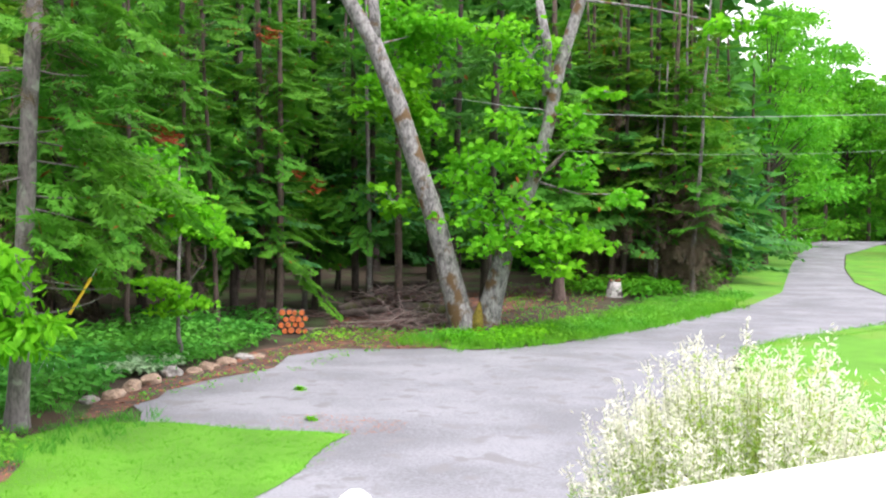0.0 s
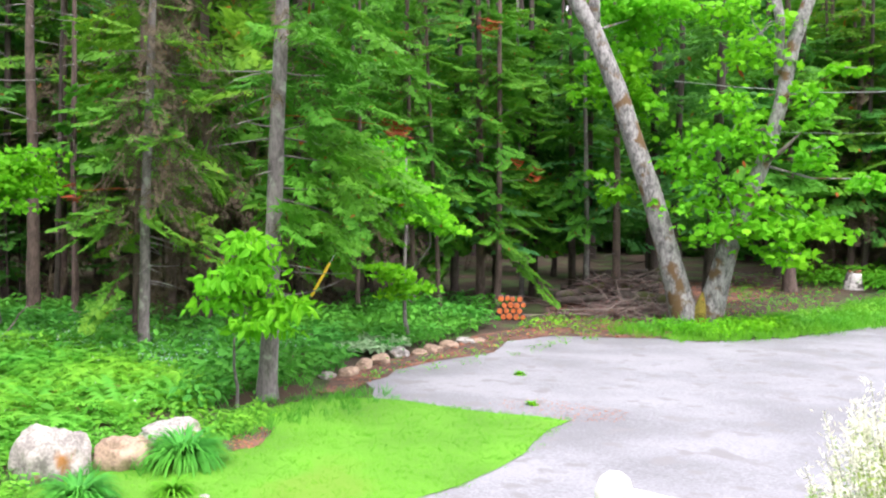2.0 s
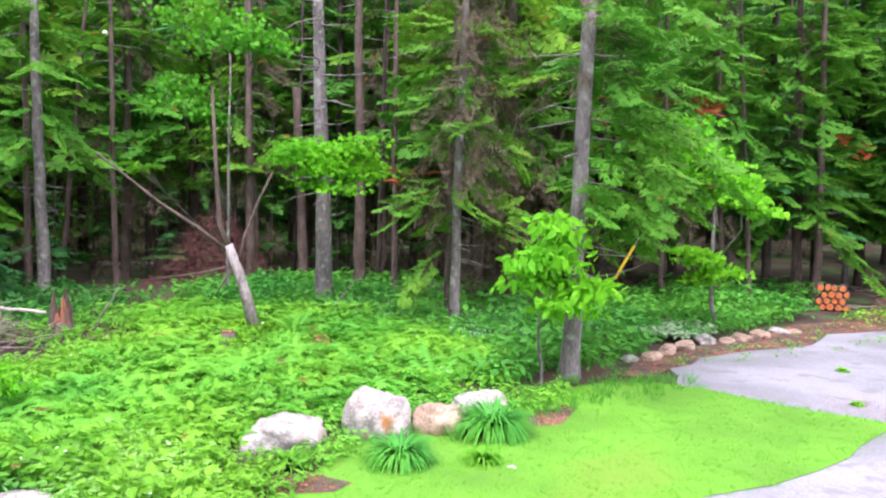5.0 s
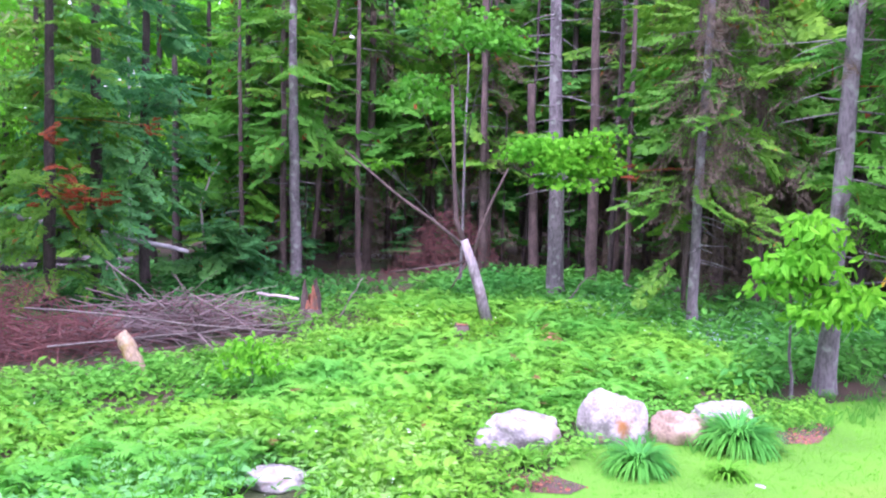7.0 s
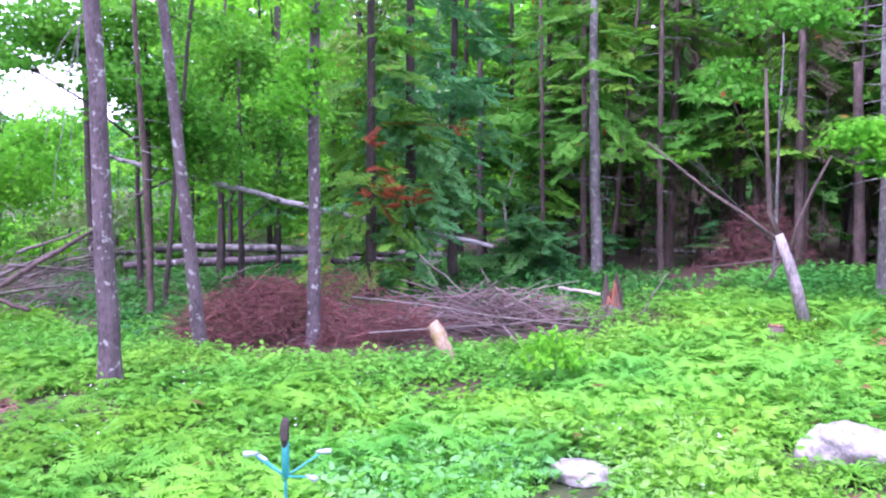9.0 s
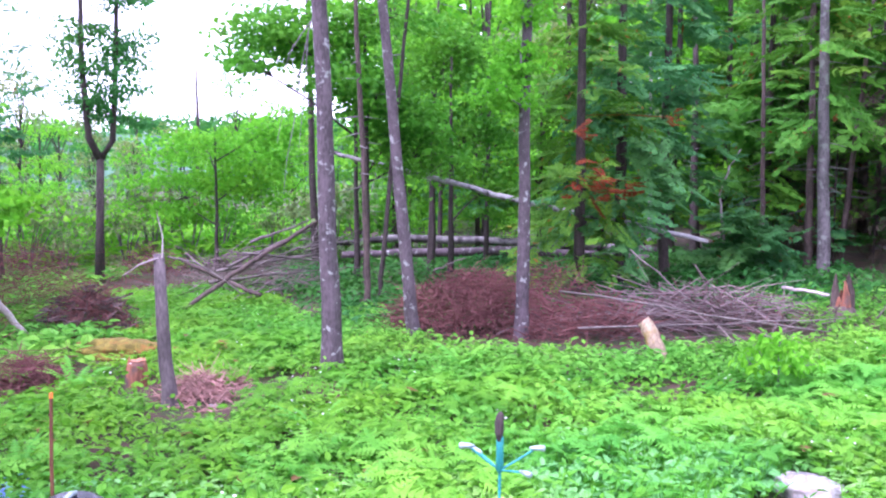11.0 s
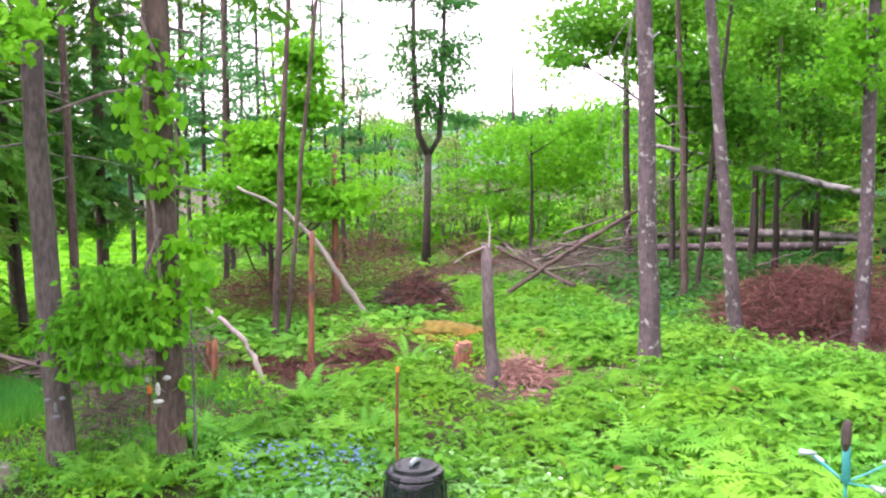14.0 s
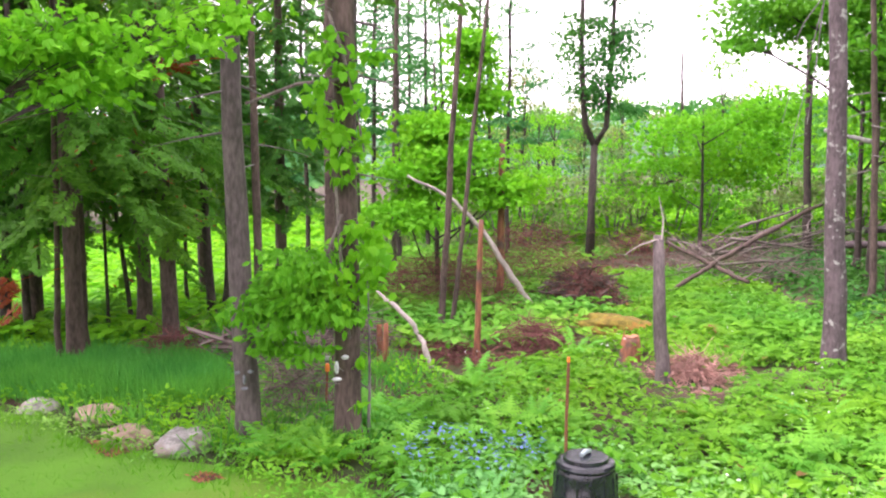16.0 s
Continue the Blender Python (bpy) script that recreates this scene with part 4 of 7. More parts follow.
for c, size, count in (((-0.80, 23.73, 8.95), (1.2, 0.9, 1.0), 560), ((-1.30, 23.75, 7.45), (1.1, 0.8, 0.9), 420), ((-0.75, 23.8, 6.6), (0.6, 0.6, 0.5), 120), ((4.61, 21.39, 4.41), (0.45, 0.5, 0.25), 60), ((4.01, 21.43, 7.04), (0.35, 0.4, 0.2), 30), ((3.50, 21.58, 5.05), (0.5, 0.5, 0.4), 70), ((-1.46, 23.03, 4.33), (0.5, 0.6, 0.5), 90), ((6.34, 18.73, 8.02), (0.8, 0.5, 0.2), 60)):
    e = leaves_in(green, q, np.array(c) - base, size, int(count * 1.6), 0.22, LOBED, 8, 0.6)
    for p in e:
        wood.tube([np.array(c) - base, ((np.array(c) - base) + p) / 2 + q.normal(0, 0.08, 3), p], [0.02, 0.014, 0.006], 4)
part("young_leaves", green, LEAF_LIME, maple, "bright lime young leaves")
for a, b in (((2.36, 22.34, 4.80), (4.61, 21.39, 4.41)), ((2.77, 22.25, 6.43), (4.01, 21.43, 7.04)), ((2.15, 22.38, 4.20), (3.11, 21.69, 3.32)), ((1.66, 22.46, 2.85), (1.69, 22.04, 3.59)), ((2.56, 22.29, 5.69), (0.66, 22.65, 5.09)), ((3.49, 22.05, 9.49), (6.34, 18.73, 8.02)), ((-1.84, 22.09, 8.23), (-0.80, 23.73, 8.95))):
    a, b = np.array(a) - base, np.array(b) - base
    wood.tube([a, (a + b) / 2 + q.normal(0, 0.12, 3), b], [0.04, 0.025, 0.012], 5)
tagged(part("branchwork", wood, BARK_MAPLE, maple), kind="stuff")

# broadleaf trees and saplings
broadleaf(-6.08, 11.20, "leafy young maple sapling in front of a spruce", [((-5.66, 10.84, 2.44), (0.55, 0.5, 0.5), 260), ((-5.25, 10.94, 1.96), (0.4, 0.4, 0.35), 150), ((-5.91, 10.61, 2.11), (0.4, 0.4, 0.4), 150), ((-5.57, 10.68, 1.68), (0.5, 0.4, 0.2), 110), ((-5.74, 10.79, 2.85), (0.2, 0.2, 0.2), 50)], 0.18, LEAF_LIME, 301, r=0.025, name="maple_sapling", tmpl=OVAL)
broadleaf(-6.63, 22.35, "small bright sapling over the fern edge", [((-5.52, 16.93, 2.17), (0.5, 0.5, 0.25), 150), ((-5.24, 17.03, 1.75), (0.5, 0.4, 0.2), 140)], 0.15, LEAF_LIME, 302, r=0.03, name="maple_sapling")
broadleaf(-5.29, 17.30, "bright maple between the spruces", [((-4.84, 14.99, 4.01), (0.6, 0.6, 0.5), 260), ((-4.28, 15.18, 3.28), (0.5, 0.5, 0.4), 260), ((-5.38, 15.22, 4.56), (0.5, 0.5, 0.4), 120)], 0.18, LEAF_LIME, 303, r=0.05)
broadleaf(-13.73, 14.96, "flat bright spray of maple leaves on a young stem", [((-13.35, 13.55, 4.21), (0.75, 0.7, 0.5), 330), ((-12.43, 14.36, 4.16), (0.75, 0.7, 0.55), 330), ((-12.67, 13.92, 3.73), (0.9, 0.6, 0.5), 330)], 0.15, LEAF_LIME, 304, r=0.04)
broadleaf(-16.97, 14.71, "young maple with layered bright leaves", [((-14.00, 11.36, 6.71), (1.0, 0.9, 0.8), 300), ((-14.44, 10.87, 5.30), (0.7, 0.6, 0.4), 120), ((-13.91, 11.53, 4.80), (0.45, 0.5, 0.25), 120), ((-13.57, 12.43, 6.35), (0.6, 0.6, 0.4), 150), ((-15.59, 11.06, 3.67), (0.3, 0.3, 0.12), 40)], 0.16, LEAF, 305, r=0.05)
broadleaf(-14.80, 2.76, "lime-leaved maple branch against the spruces", [((-15.21, 2.41, 4.57), (0.6, 0.6, 0.7), 420), ((-15.12, 2.83, 5.16), (0.5, 0.5, 0.5), 200), ((-15.08, 2.97, 5.92), (0.6, 0.6, 0.5), 200)], 0.12, LEAF_LIME, 306, trunk=False, r=0.05)
for k, (t9, cl) in enumerate((((-24.36, 0.26), (((-21.46, 0.20, 5.58), (1.5, 1.4, 1.1), 800), ((-21.40, 1.30, 4.20), (1.3, 1.2, 0.9), 600), ((-21.46, -0.85, 6.39), (1.5, 1.4, 0.9), 600))), ((-25.81, 2.54), (((-24.24, 2.86, 6.52), (1.5, 1.4, 1.3), 700), ((-24.19, 3.29, 4.11), (1.3, 1.3, 1.0), 500))),
                              ((-21.32, 0.42), (((-20.46, -1.73, 6.16), (1.3, 1.2, 0.7), 420), ((-20.45, 0.61, 4.85), (1.4, 1.3, 1.0), 500), ((-19.43, -2.16, 5.40), (0.6, 0.6, 0.3), 110), ((-21.36, 1.75, 3.58), (1.2, 1.2, 0.8), 380), ((-20.45, 0.59, 6.76), (1.4, 1.4, 0.7), 360))),
                              ((-23.02, 2.72), (((-24.27, 2.64, 6.09), (1.6, 1.5, 1.4), 700), ((-24.11, 3.74, 2.58), (1.4, 1.4, 0.9), 420))))):
    broadleaf(*t9, "green maple with airy layered leaves", cl, 0.17, LEAF, 310 + k, r=0.09, bark=BARK_DARK, plates=9)
for k, (t9, cl) in enumerate((((-28.58, -4.12), (((-30.23, -4.49, 4.05), (2.2, 2.0, 1.1), 700), ((-30.39, -2.93, 3.26), (2.0, 1.8, 1.3), 700), ((-30.08, -5.48, 2.48), (2.0, 2.0, 1.2), 600), ((-28.45, -2.03, 4.52), (1.2, 1.2, 0.8), 400))),
                              ((-19.25, -9.13), (((-17.71, -8.58, 3.77), (0.9, 0.9, 0.4), 240), ((-16.64, -8.46, 2.75), (1.0, 1.0, 0.5), 320), ((-17.31, -6.92, 2.39), (0.9, 0.9, 0.35), 240), ((-18.05, -7.84, 4.83), (0.7, 0.7, 1.0), 320), ((-17.01, -7.70, 3.18), (0.9, 0.9, 0.5), 260), ((-15.64, -8.22, 1.94), (0.7, 0.7, 0.4), 160), ((-17.88, -7.56, 5.29), (0.35, 0.35, 0.5), 90), ((-17.96, -7.36, 4.33), (0.5, 0.5, 0.4), 130), ((-17.65, -8.10, 3.73), (0.5, 0.5, 0.3), 90), ((-18.17, -6.77, 2.5), (0.6, 0.6, 0.25), 130), ((-17.40, -8.64, 3.2), (0.5, 0.5, 0.3), 90), ((-17.28, -8.9, 2.05), (0.6, 0.6, 0.3), 110))))):
    broadleaf(*t9, "light green young maple of the clearing", [(c, z, int(m * (1, 1.7)[k])) for c, z, m in cl], 0.19 if k == 0 else 0.16, LEAF_LIME, 320 + k, r=0.07, bark=BARK_DARK, plates=9)
# sapling and vine on the trunk by the west lawn
broadleaf(-8.53, -5.23, "leafy sapling beside the vine-grown trunk", [((-8.06, -5.69, 1.88), (0.5, 0.42, 0.28), 520), ((-7.84, -5.90, 1.45), (0.42, 0.40, 0.30), 420), ((-7.95, -5.49, 1.44), (0.42, 0.38, 0.35), 420), ((-7.86, -5.99, 1.10), (0.30, 0.3, 0.15), 130), ((-7.81, -5.62, 0.98), (0.22, 0.26, 0.16), 80)], 0.115, LEAF_MID, 330, r=0.02, name="leafy_sapling", tmpl=OVAL)
vine, bx = Geo(), np.array(vine_tree.location)
q = np.random.default_rng(331)
for c, size, count in (((-8.06, -5.39, 4.19), (0.22, 0.2, 0.25), 50), ((-8.04, -5.40, 3.33), (0.2, 0.2, 0.25), 50), ((-8.14, -5.22, 2.92), (0.2, 0.2, 0.3), 46), ((-8.21, -5.07, 2.21), (0.24, 0.22, 0.4), 90), ((-8.27, -4.95, 1.84), (0.2, 0.2, 0.3), 50), ((-8.00, -5.47, 3.67), (0.2, 0.2, 0.25), 40), ((-8.14, -5.12, 3.33), (0.18, 0.18, 0.3), 40), ((-8.02, -5.18, 1.62), (0.22, 0.2, 0.3), 50), ((-8.26, -5.04, 4.14), (0.16, 0.16, 0.15), 26), ((-8.16, -5.12, 0.88), (0.05, 0.06, 0.06), 6), ((-8.15, -5.13, 0.41), (0.05, 0.06, 0.06), 6), ((-8.15, -5.22, 3.79), (0.15, 0.15, 0.4), 40)):
    leaves_in(vine, q, np.array(c) - bx, size, int(count * 1.2), 0.118, HEART, 7, 0.7, 0.9)
part("vine_leaves", vine, LEAF_LIME, vine_tree, "broad drooping vine leaves")
for pts in (((-8.11, -5.41, 4.54), (-8.13, -5.26, 4.14), (-8.19, -5.14, 3.56), (-8.23, -5.07, 3.09)), ((-8.10, -5.28, 2.45), (-8.01, -5.41, 2.03), (-8.09, -5.26, 1.55)), ((-7.75, -6.20, 3.60), (-7.97, -5.71, 3.80), (-8.16, -5.22, 3.86)), ((-8.07, -5.33, 2.74), (-8.13, -5.31, 1.84), (-8.11, -5.21, 1.12))):
    part("vine_stem", Geo().tube(np.array(pts) - bx, (0.018, 0.02, 0.014, 0.01)[:len(pts)], 5), DEADWOOD, vine_tree)
# the broad-leaved branch that hangs in over the west lawn
# the last four high clumps are unseen, added to shade the lawn
broadleaf(-4.4, -8.6, "broad-leaved branches hanging over the lawn", [((-5.43, -6.26, 3.80), (0.7, 0.6, 0.3), 170), ((-6.11, -6.01, 4.09), (0.6, 0.6, 0.3), 110), ((-5.20, -6.47, 4.00), (0.6, 0.6, 0.35), 150), ((-5.34, -6.06, 3.57), (0.25, 0.3, 0.1), 30), ((-6.51, -5.86, 4.33), (0.5, 0.5, 0.25), 90), ((-5.2, -9.0, 7.2), (2.2, 2.0, 0.9), 500), ((-3.0, -11.0, 7.8), (2.2, 2.0, 0.9), 500), ((-7.0, -12.0, 8.0), (2.0, 2.0, 0.9), 400), ((-3.4, -7.6, 7.0), (1.8, 1.8, 0.8), 350)], 0.135, LEAF_LIME, 340, r=0.04, bark=BARK_DARK, name="linden_tree", tmpl=LOBED)
# the forked tree in the clearing
fx, fy = -25.84, -7.03
fork = thing("forked_tree", fx, fy, "forked dark tree standing alone in the clearing", "tree")
base = np.array(fork.location)
for pts, rad in ((((-25.84, -7.03, -0.35), (-25.87, -6.99, 1.37), (-25.90, -6.93, 3.41)), (0.16, 0.12, 0.11)), (((-25.90, -6.93, 3.38), (-25.83, -7.21, 4.00), (-25.82, -7.34, 6.09), (-25.84, -7.31, 9.04)), (0.11, 0.1, 0.08, 0.05)), (((-25.90, -6.93, 3.38), (-25.98, -6.60, 3.92), (-26.03, -6.47, 6.10), (-26.07, -6.37, 9.07)), (0.11, 0.09, 0.07, 0.05))):
    part("trunk", Geo().tube(np.array(pts) - base, rad, 8), BARK_DARK, fork, smooth=True)
green = Geo()
q = np.random.default_rng(341)
for px in range(9):
    for c in ((-25.82, -7.39, 8.06), (-26.08, -6.30, 8.09)):
        c = np.array(c) + (0, 0, 1.6 - 0.62 * px)
        leaves_in(green, q, c - base + q.normal(0, 0.2, 3), (0.72, 0.72, 0.50), 330, 0.16, WIDE, 8, 1.0)
leaves_in(green, q, np.array((-26.16, -5.83, 4.51)) - base, (0.5, 0.5, 0.4), 120, 0.16, OVAL, 4, 0.6)
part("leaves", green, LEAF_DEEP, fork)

# ---- the wood's depth: many more trees ----
protos = []
for k in range(4):
    q = np.random.default_rng(400 + k)
    h = 13 + k
    t = thing("spruce_tree", -14.0 - 5 * k, 31.0 - 2 * k, "tall spruce deep in the wood", "tree", "wood trees")
    part("trunk", stem(q, h, 0.13 + 0.02 * k, (0, 0), sides=6), BARK_DARK, t, smooth=True)
    part("crown", boughs(Geo(), q, 2.4 + 0.6 * k, h - 0.4, h, 2.7, 58, SPRAYS_FAR, 0.25), (NEEDLE_DEEP, NEEDLE_BLUE, NEEDLE_DEEP, NEEDLE)[k], t)
    tagged(part("dead_branchwork", limbs(Geo(), q, 0.8, 4, 1.3, 14, r=0.012), BARK_DARK, t), kind="stuff")
    protos.append(t)
leafy = []
for k in range(3):
    q = np.random.default_rng(420 + k)
    t = thing("maple_tree", -33.0 + 2 * k, 2.0 + 3 * k, "green broadleaf tree in the wood", "tree", "wood trees")
    part("trunk", stem(q, 9, 0.12, (0, 0), sides=6), BARK_DARK, t, smooth=True)
    green, wood = Geo(), Geo()
    for _ in range(13):
        a, z = q.uniform(0, 6.28), q.uniform(2.2, 11)
        rr = q.uniform(0.3, 2.2) * (1 - abs(z - 6) / 9)
        c = (math.cos(a) * rr, math.sin(a) * rr, z)
        leaves_in(green, q, c, (1.3, 1.3, 0.8), 130, 0.27, WIDE, 5, 0.6)
        wood.tube([(0, 0, z * 0.75), (c[0] / 2, c[1] / 2, z * 0.9), c], [0.05, 0.035, 0.02], 4)
    tagged(part("branchwork", wood, BARK_DARK, t), kind="stuff")
    part("leaves", green, (LEAF, LEAF_LIME, KHAKI)[k], t)
    leafy.append(t)
pole = thing("bare_tree", -11.0, 25.0, "thin bare trunk in the wood's shade", "tree", "wood trees")
part("trunk", stem(np.random.default_rng(430), 12, 0.09, (0.01, 0), sides=6), BARK_DARK, pole, smooth=True)
tagged(part("dead_branchwork", limbs(Geo(), np.random.default_rng(431), 1, 8, 1.0, 18, r=0.01), BARK_BROWN, pole), kind="stuff")
q = np.random.default_rng(440)


def plant(proto, yaw, d, k=1.0):
    x, y = -math.sin(radians(yaw)) * d - 0.25, math.cos(radians(yaw)) * d - 0.25
    copy_thing(proto, pose(x, y, float(gz(x, y)) - 0.05, q.normal(0, 1.2), q.normal(0, 1.2), q.uniform(0, 360)) @ Matrix.Diagonal((k, k, k, 1)))


for yaw in np.arange(-14, 66, 2.5):
    for d in (28, 36, 46) if yaw < 46 else (37, 47):
        dd = d + q.uniform(-3, 3) + (10 if yaw < -4 else 0)
        plant(protos[q.integers(0, 4)], yaw + q.uniform(-1, 1), dd, q.uniform(0.8, 1.15))
for yaw in np.arange(23, 62, 3.0):
    plant(pole, yaw + q.uniform(-0.6, 0.6), q.uniform(24, 44) + (10 if yaw < -4 else 0), q.uniform(0.7, 1.2))
for yaw in np.arange(24, 62, 2.2):
    plant(protos[q.integers(0, 3)], yaw + q.uniform(-1, 1), q.uniform(25, 33), q.uniform(0.22, 0.42))
for yaw in np.arange(66, 88, 2.8):
    for d in (31, 42):
        plant(leafy[q.choice([0, 1, 1, 2])] if q.random() < 0.72 else protos[q.integers(0, 4)], yaw + q.uniform(-1, 1), d + q.uniform(-2, 3), q.uniform(0.65, 0.9))
for yaw in np.arange(122, 160, 3.0):
    for d in (46, 54):
        plant(protos[q.integers(0, 4)], yaw + q.uniform(-1, 1), d + q.uniform(-3, 3), q.uniform(0.8, 1.1))
for yaw in np.arange(88, 118, 2.0):
    for d in (40, 52, 66):
        plant(leafy[q.choice([0, 1, 1, 2])], yaw + q.uniform(-1, 1), d + q.uniform(-4, 4), q.uniform(0.4, 0.66))
# spruces with a veil of dead boughs beside the lane
veiled = []
for k in range(2):
    q2 = np.random.default_rng(427 + k)
    t = thing("spruce_tree", 8.5 + 5.5 * k, 43.0 + 5 * k, "tall spruce veiled in dead grey-brown boughs", "tree", "lane spruces")
    part("trunk", stem(q2, 15, 0.14, (0, 0), sides=6), BARK_BROWN, t, smooth=True)
    part("crown", boughs(Geo(), q2, 3.4, 14.6, 15, 2.6, 110, SPRAYS_FAR, 0.25), (NEEDLE, NEEDLE_LIGHT)[k], t)
    tagged(part("dead_branchwork", boughs(Geo(), q2, 1.0, 10, 15, 2.1, 90, SPRAYS_THIN, 0.6), NEEDLE_BARE, t, "grey-brown dead lower boughs"), kind="stuff")
    veiled.append(t)
for yaw, d in ((-8.5, 40), (-10.2, 43), (-11.6, 39), (-12.8, 44), (-14, 40), (-15.2, 45), (-16.2, 41), (-17.2, 46), (-17.9, 52), (-13.4, 50), (-15.8, 54), (-9.4, 50), (29.3, 20.5), (31.5, 23), (26.5, 25), (33.5, 24), (24.0, 27), (38, 27), (42, 29), (46.5, 27), (50.5, 30), (54.5, 28), (60, 29)):
    plant(veiled[q.integers(0, 2)], yaw, d, q.uniform(0.95, 1.15))
# tall thin pines against the sky
pine = thing("pine_tree", -27.5, -14.5, "tall thin pine with tufted boughs", "tree", "clearing pines")
part("trunk", stem(np.random.default_rng(428), 16, 0.08, (0.004, 0), sides=8), BARK_DARK, pine, smooth=True)
q2, tufted = np.random.default_rng(429), boughs(Geo(), np.random.default_rng(429), 4.2, 15.8, 17, 1.3, 34, SPRAYS_FAR, 0.0)
for z in np.arange(4.6, 16, 0.42):
    for a in q2.uniform(0, 6.28, q2.integers(0, 3)):
        rr = q2.uniform(0.3, 1.3) * (17 - z) / 12
        leaves_in(tufted, q2, (math.cos(a) * rr, math.sin(a) * rr, z), (0.5, 0.5, 0.16), 30, 0.30, KITE, 3, 0.9)
part("crown", tufted, NEEDLE_BLUE, pine)
for k in range(9):
    part("branch", limbs(Geo(), np.random.default_rng(431 + k), 2.5, 6, 1.0, 1, r=0.02), BARK_DARK, pine)
for yaw, d, k in ((117.5, 27, 1.0), (115.5, 30, 0.95), (112.5, 32, 0.95), (110.2, 27, 0.9), (121, 25, 1.0), (123.5, 26, 0.95), (119.9, 33, 1.05), (119.3, 27, 1.0), (114.0, 34, 1.0), (116.5, 36, 1.05), (111.2, 37, 1.0)):
    plant(pine, yaw, d, k)
# unseen spruces beyond the west lawn, added to shade it
for yaw, d in ((149, 11), (156, 13), (163, 11.5), (171, 13), (179, 12), (186, 14), (160, 17), (175, 18)):
    plant(protos[q.integers(0, 4)], yaw, d, 0.95)
# bright broadleaf trees along the lane
lane = []
for k in range(2):
    q2 = np.random.default_rng(425 + k)
    t = thing("maple_tree", 33.0 + 9 * k, 82.0 + 8 * k, "tall bright green maple beside the lane", "tree", "lane trees")
    part("trunk", stem(q2, 11, 0.17, (0, 0), sides=8), BARK_BROWN, t, smooth=True)
    green, wood = Geo(), Geo()
    for _ in range(34):
        a, z = q2.uniform(0, 6.28), q2.uniform(0.8, 14.5)
        rr = q2.uniform(1.2, 3.4) * (1 - (abs(z - 6) / 10) ** 2)
        c = (math.cos(a) * rr, math.sin(a) * rr, z)
        leaves_in(green, q2, c, (1.3, 1.3, 0.8), 170, 0.36, WIDE, 6, 0.6)
        wood.tube([(0, 0, z * 0.7), (c[0] / 2, c[1] / 2, z * 0.85), c], [0.05, 0.035, 0.02], 4)
    tagged(part("branchwork", wood, BARK_DARK, t), kind="stuff")
    part("leaves", green, (LEAF_MID, LEAF)[k], t)
    lane.append(t)
for yaw, d, k in ((-20.9, 60, 1.1), (-21.0, 68, 1.25), (-21.9, 76, 1.35), (-22.5, 84, 1.4), (-24.2, 92, 1.3), (-25.4, 96, 1.3), (-21.5, 90, 1.4), (-26.6, 94, 1.15), (-28.5, 90, 1.0), (-30, 98, 1.1), (-33, 80, 1.0), (-36, 72, 1.0), (-31, 70, 0.8)):
    plant(lane[q.integers(0, 2)], yaw, d, k)
# the wood's depth, its shade put into darkened needles, and bushes of the clearing
q = np.random.default_rng(445)
# back_woods takes the lime leaf colour to paint in backlight
for nm, y0, y1, d0, d1, ht, cnt, size, mt, lb in (("deep_woods", -18, 60, 50, 62, 24, 2200, 1.2, NEEDLE_DEEP, "dense conifers deep in the wood, darkened for shade"), ("back_woods", 58, 88, 44, 56, 14, 520, 0.9, LEAF_LIME, "leafy trees behind the wood, backlight put into their lime colour"), ("deep_woods", 120, 162, 58, 68, 16, 300, 0.9, NEEDLE_LIGHT, "dense conifers behind the west lawn"), ("lane_woods", -42, -15, 105, 125, 20, 420, 1.6, LEAF, "bright treetops beyond the lane")):
    g = Geo()
    for _ in range(cnt):
        a, d = radians(q.uniform(y0, y1)), q.uniform(d0, d1)
        x, y = -math.sin(a) * d, math.cos(a) * d
        leaves_in(g, q, (x, y, float(gz(x, y)) + ht * q.random() ** 1.2), (2.2 * size, 2.2 * size, 1.6 * size), 42, size * 1.15, WIDE, 5, 0.6)
    tagged(part(nm, g, mt), lb, "woods", kind="stuff")
bush = []
for k in range(3):
    q2 = np.random.default_rng(446 + k)
    t = thing("bush", -29.0 - 2 * k, -7.0 - 2 * k, "leafy bush in the overgrown clearing", "bush", "clearing bushes")
    green, wood = Geo(), Geo()
    for _ in range(9):
        a, z, rr = q2.uniform(0, 6.28), q2.uniform(0.2, 2.6), q2.uniform(0.1, 1.0)
        c = (math.cos(a) * rr, math.sin(a) * rr, z)
        leaves_in(green, q2, c, (0.8, 0.8, 0.5), 90, 0.2, WIDE, 5, 0.6)
        wood.tube([(0, 0, -0.05), (c[0] / 2, c[1] / 2, z * 0.6), c], [0.03, 0.02, 0.01], 4)
    tagged(part("stemwork", wood, BARK_GREY, t), kind="stuff")
    part("leaves", green, (KHAKI, LEAF_LIME, LEAF)[k], t)
    bush.append(t)
q = np.random.default_rng(449)
for yaw in np.arange(85, 121, 1.8):
    for d in (32,):
        plant(bush[q.integers(0, 3)], yaw + q.uniform(-0.6, 0.6), d + q.uniform(-3, 5), q.uniform(0.6, 1.5))
for yaw in np.arange(70, 86, 1.6):
    plant(bush[q.integers(0, 3)], yaw, 35 + q.uniform(-2, 3), q.uniform(0.5, 0.9))
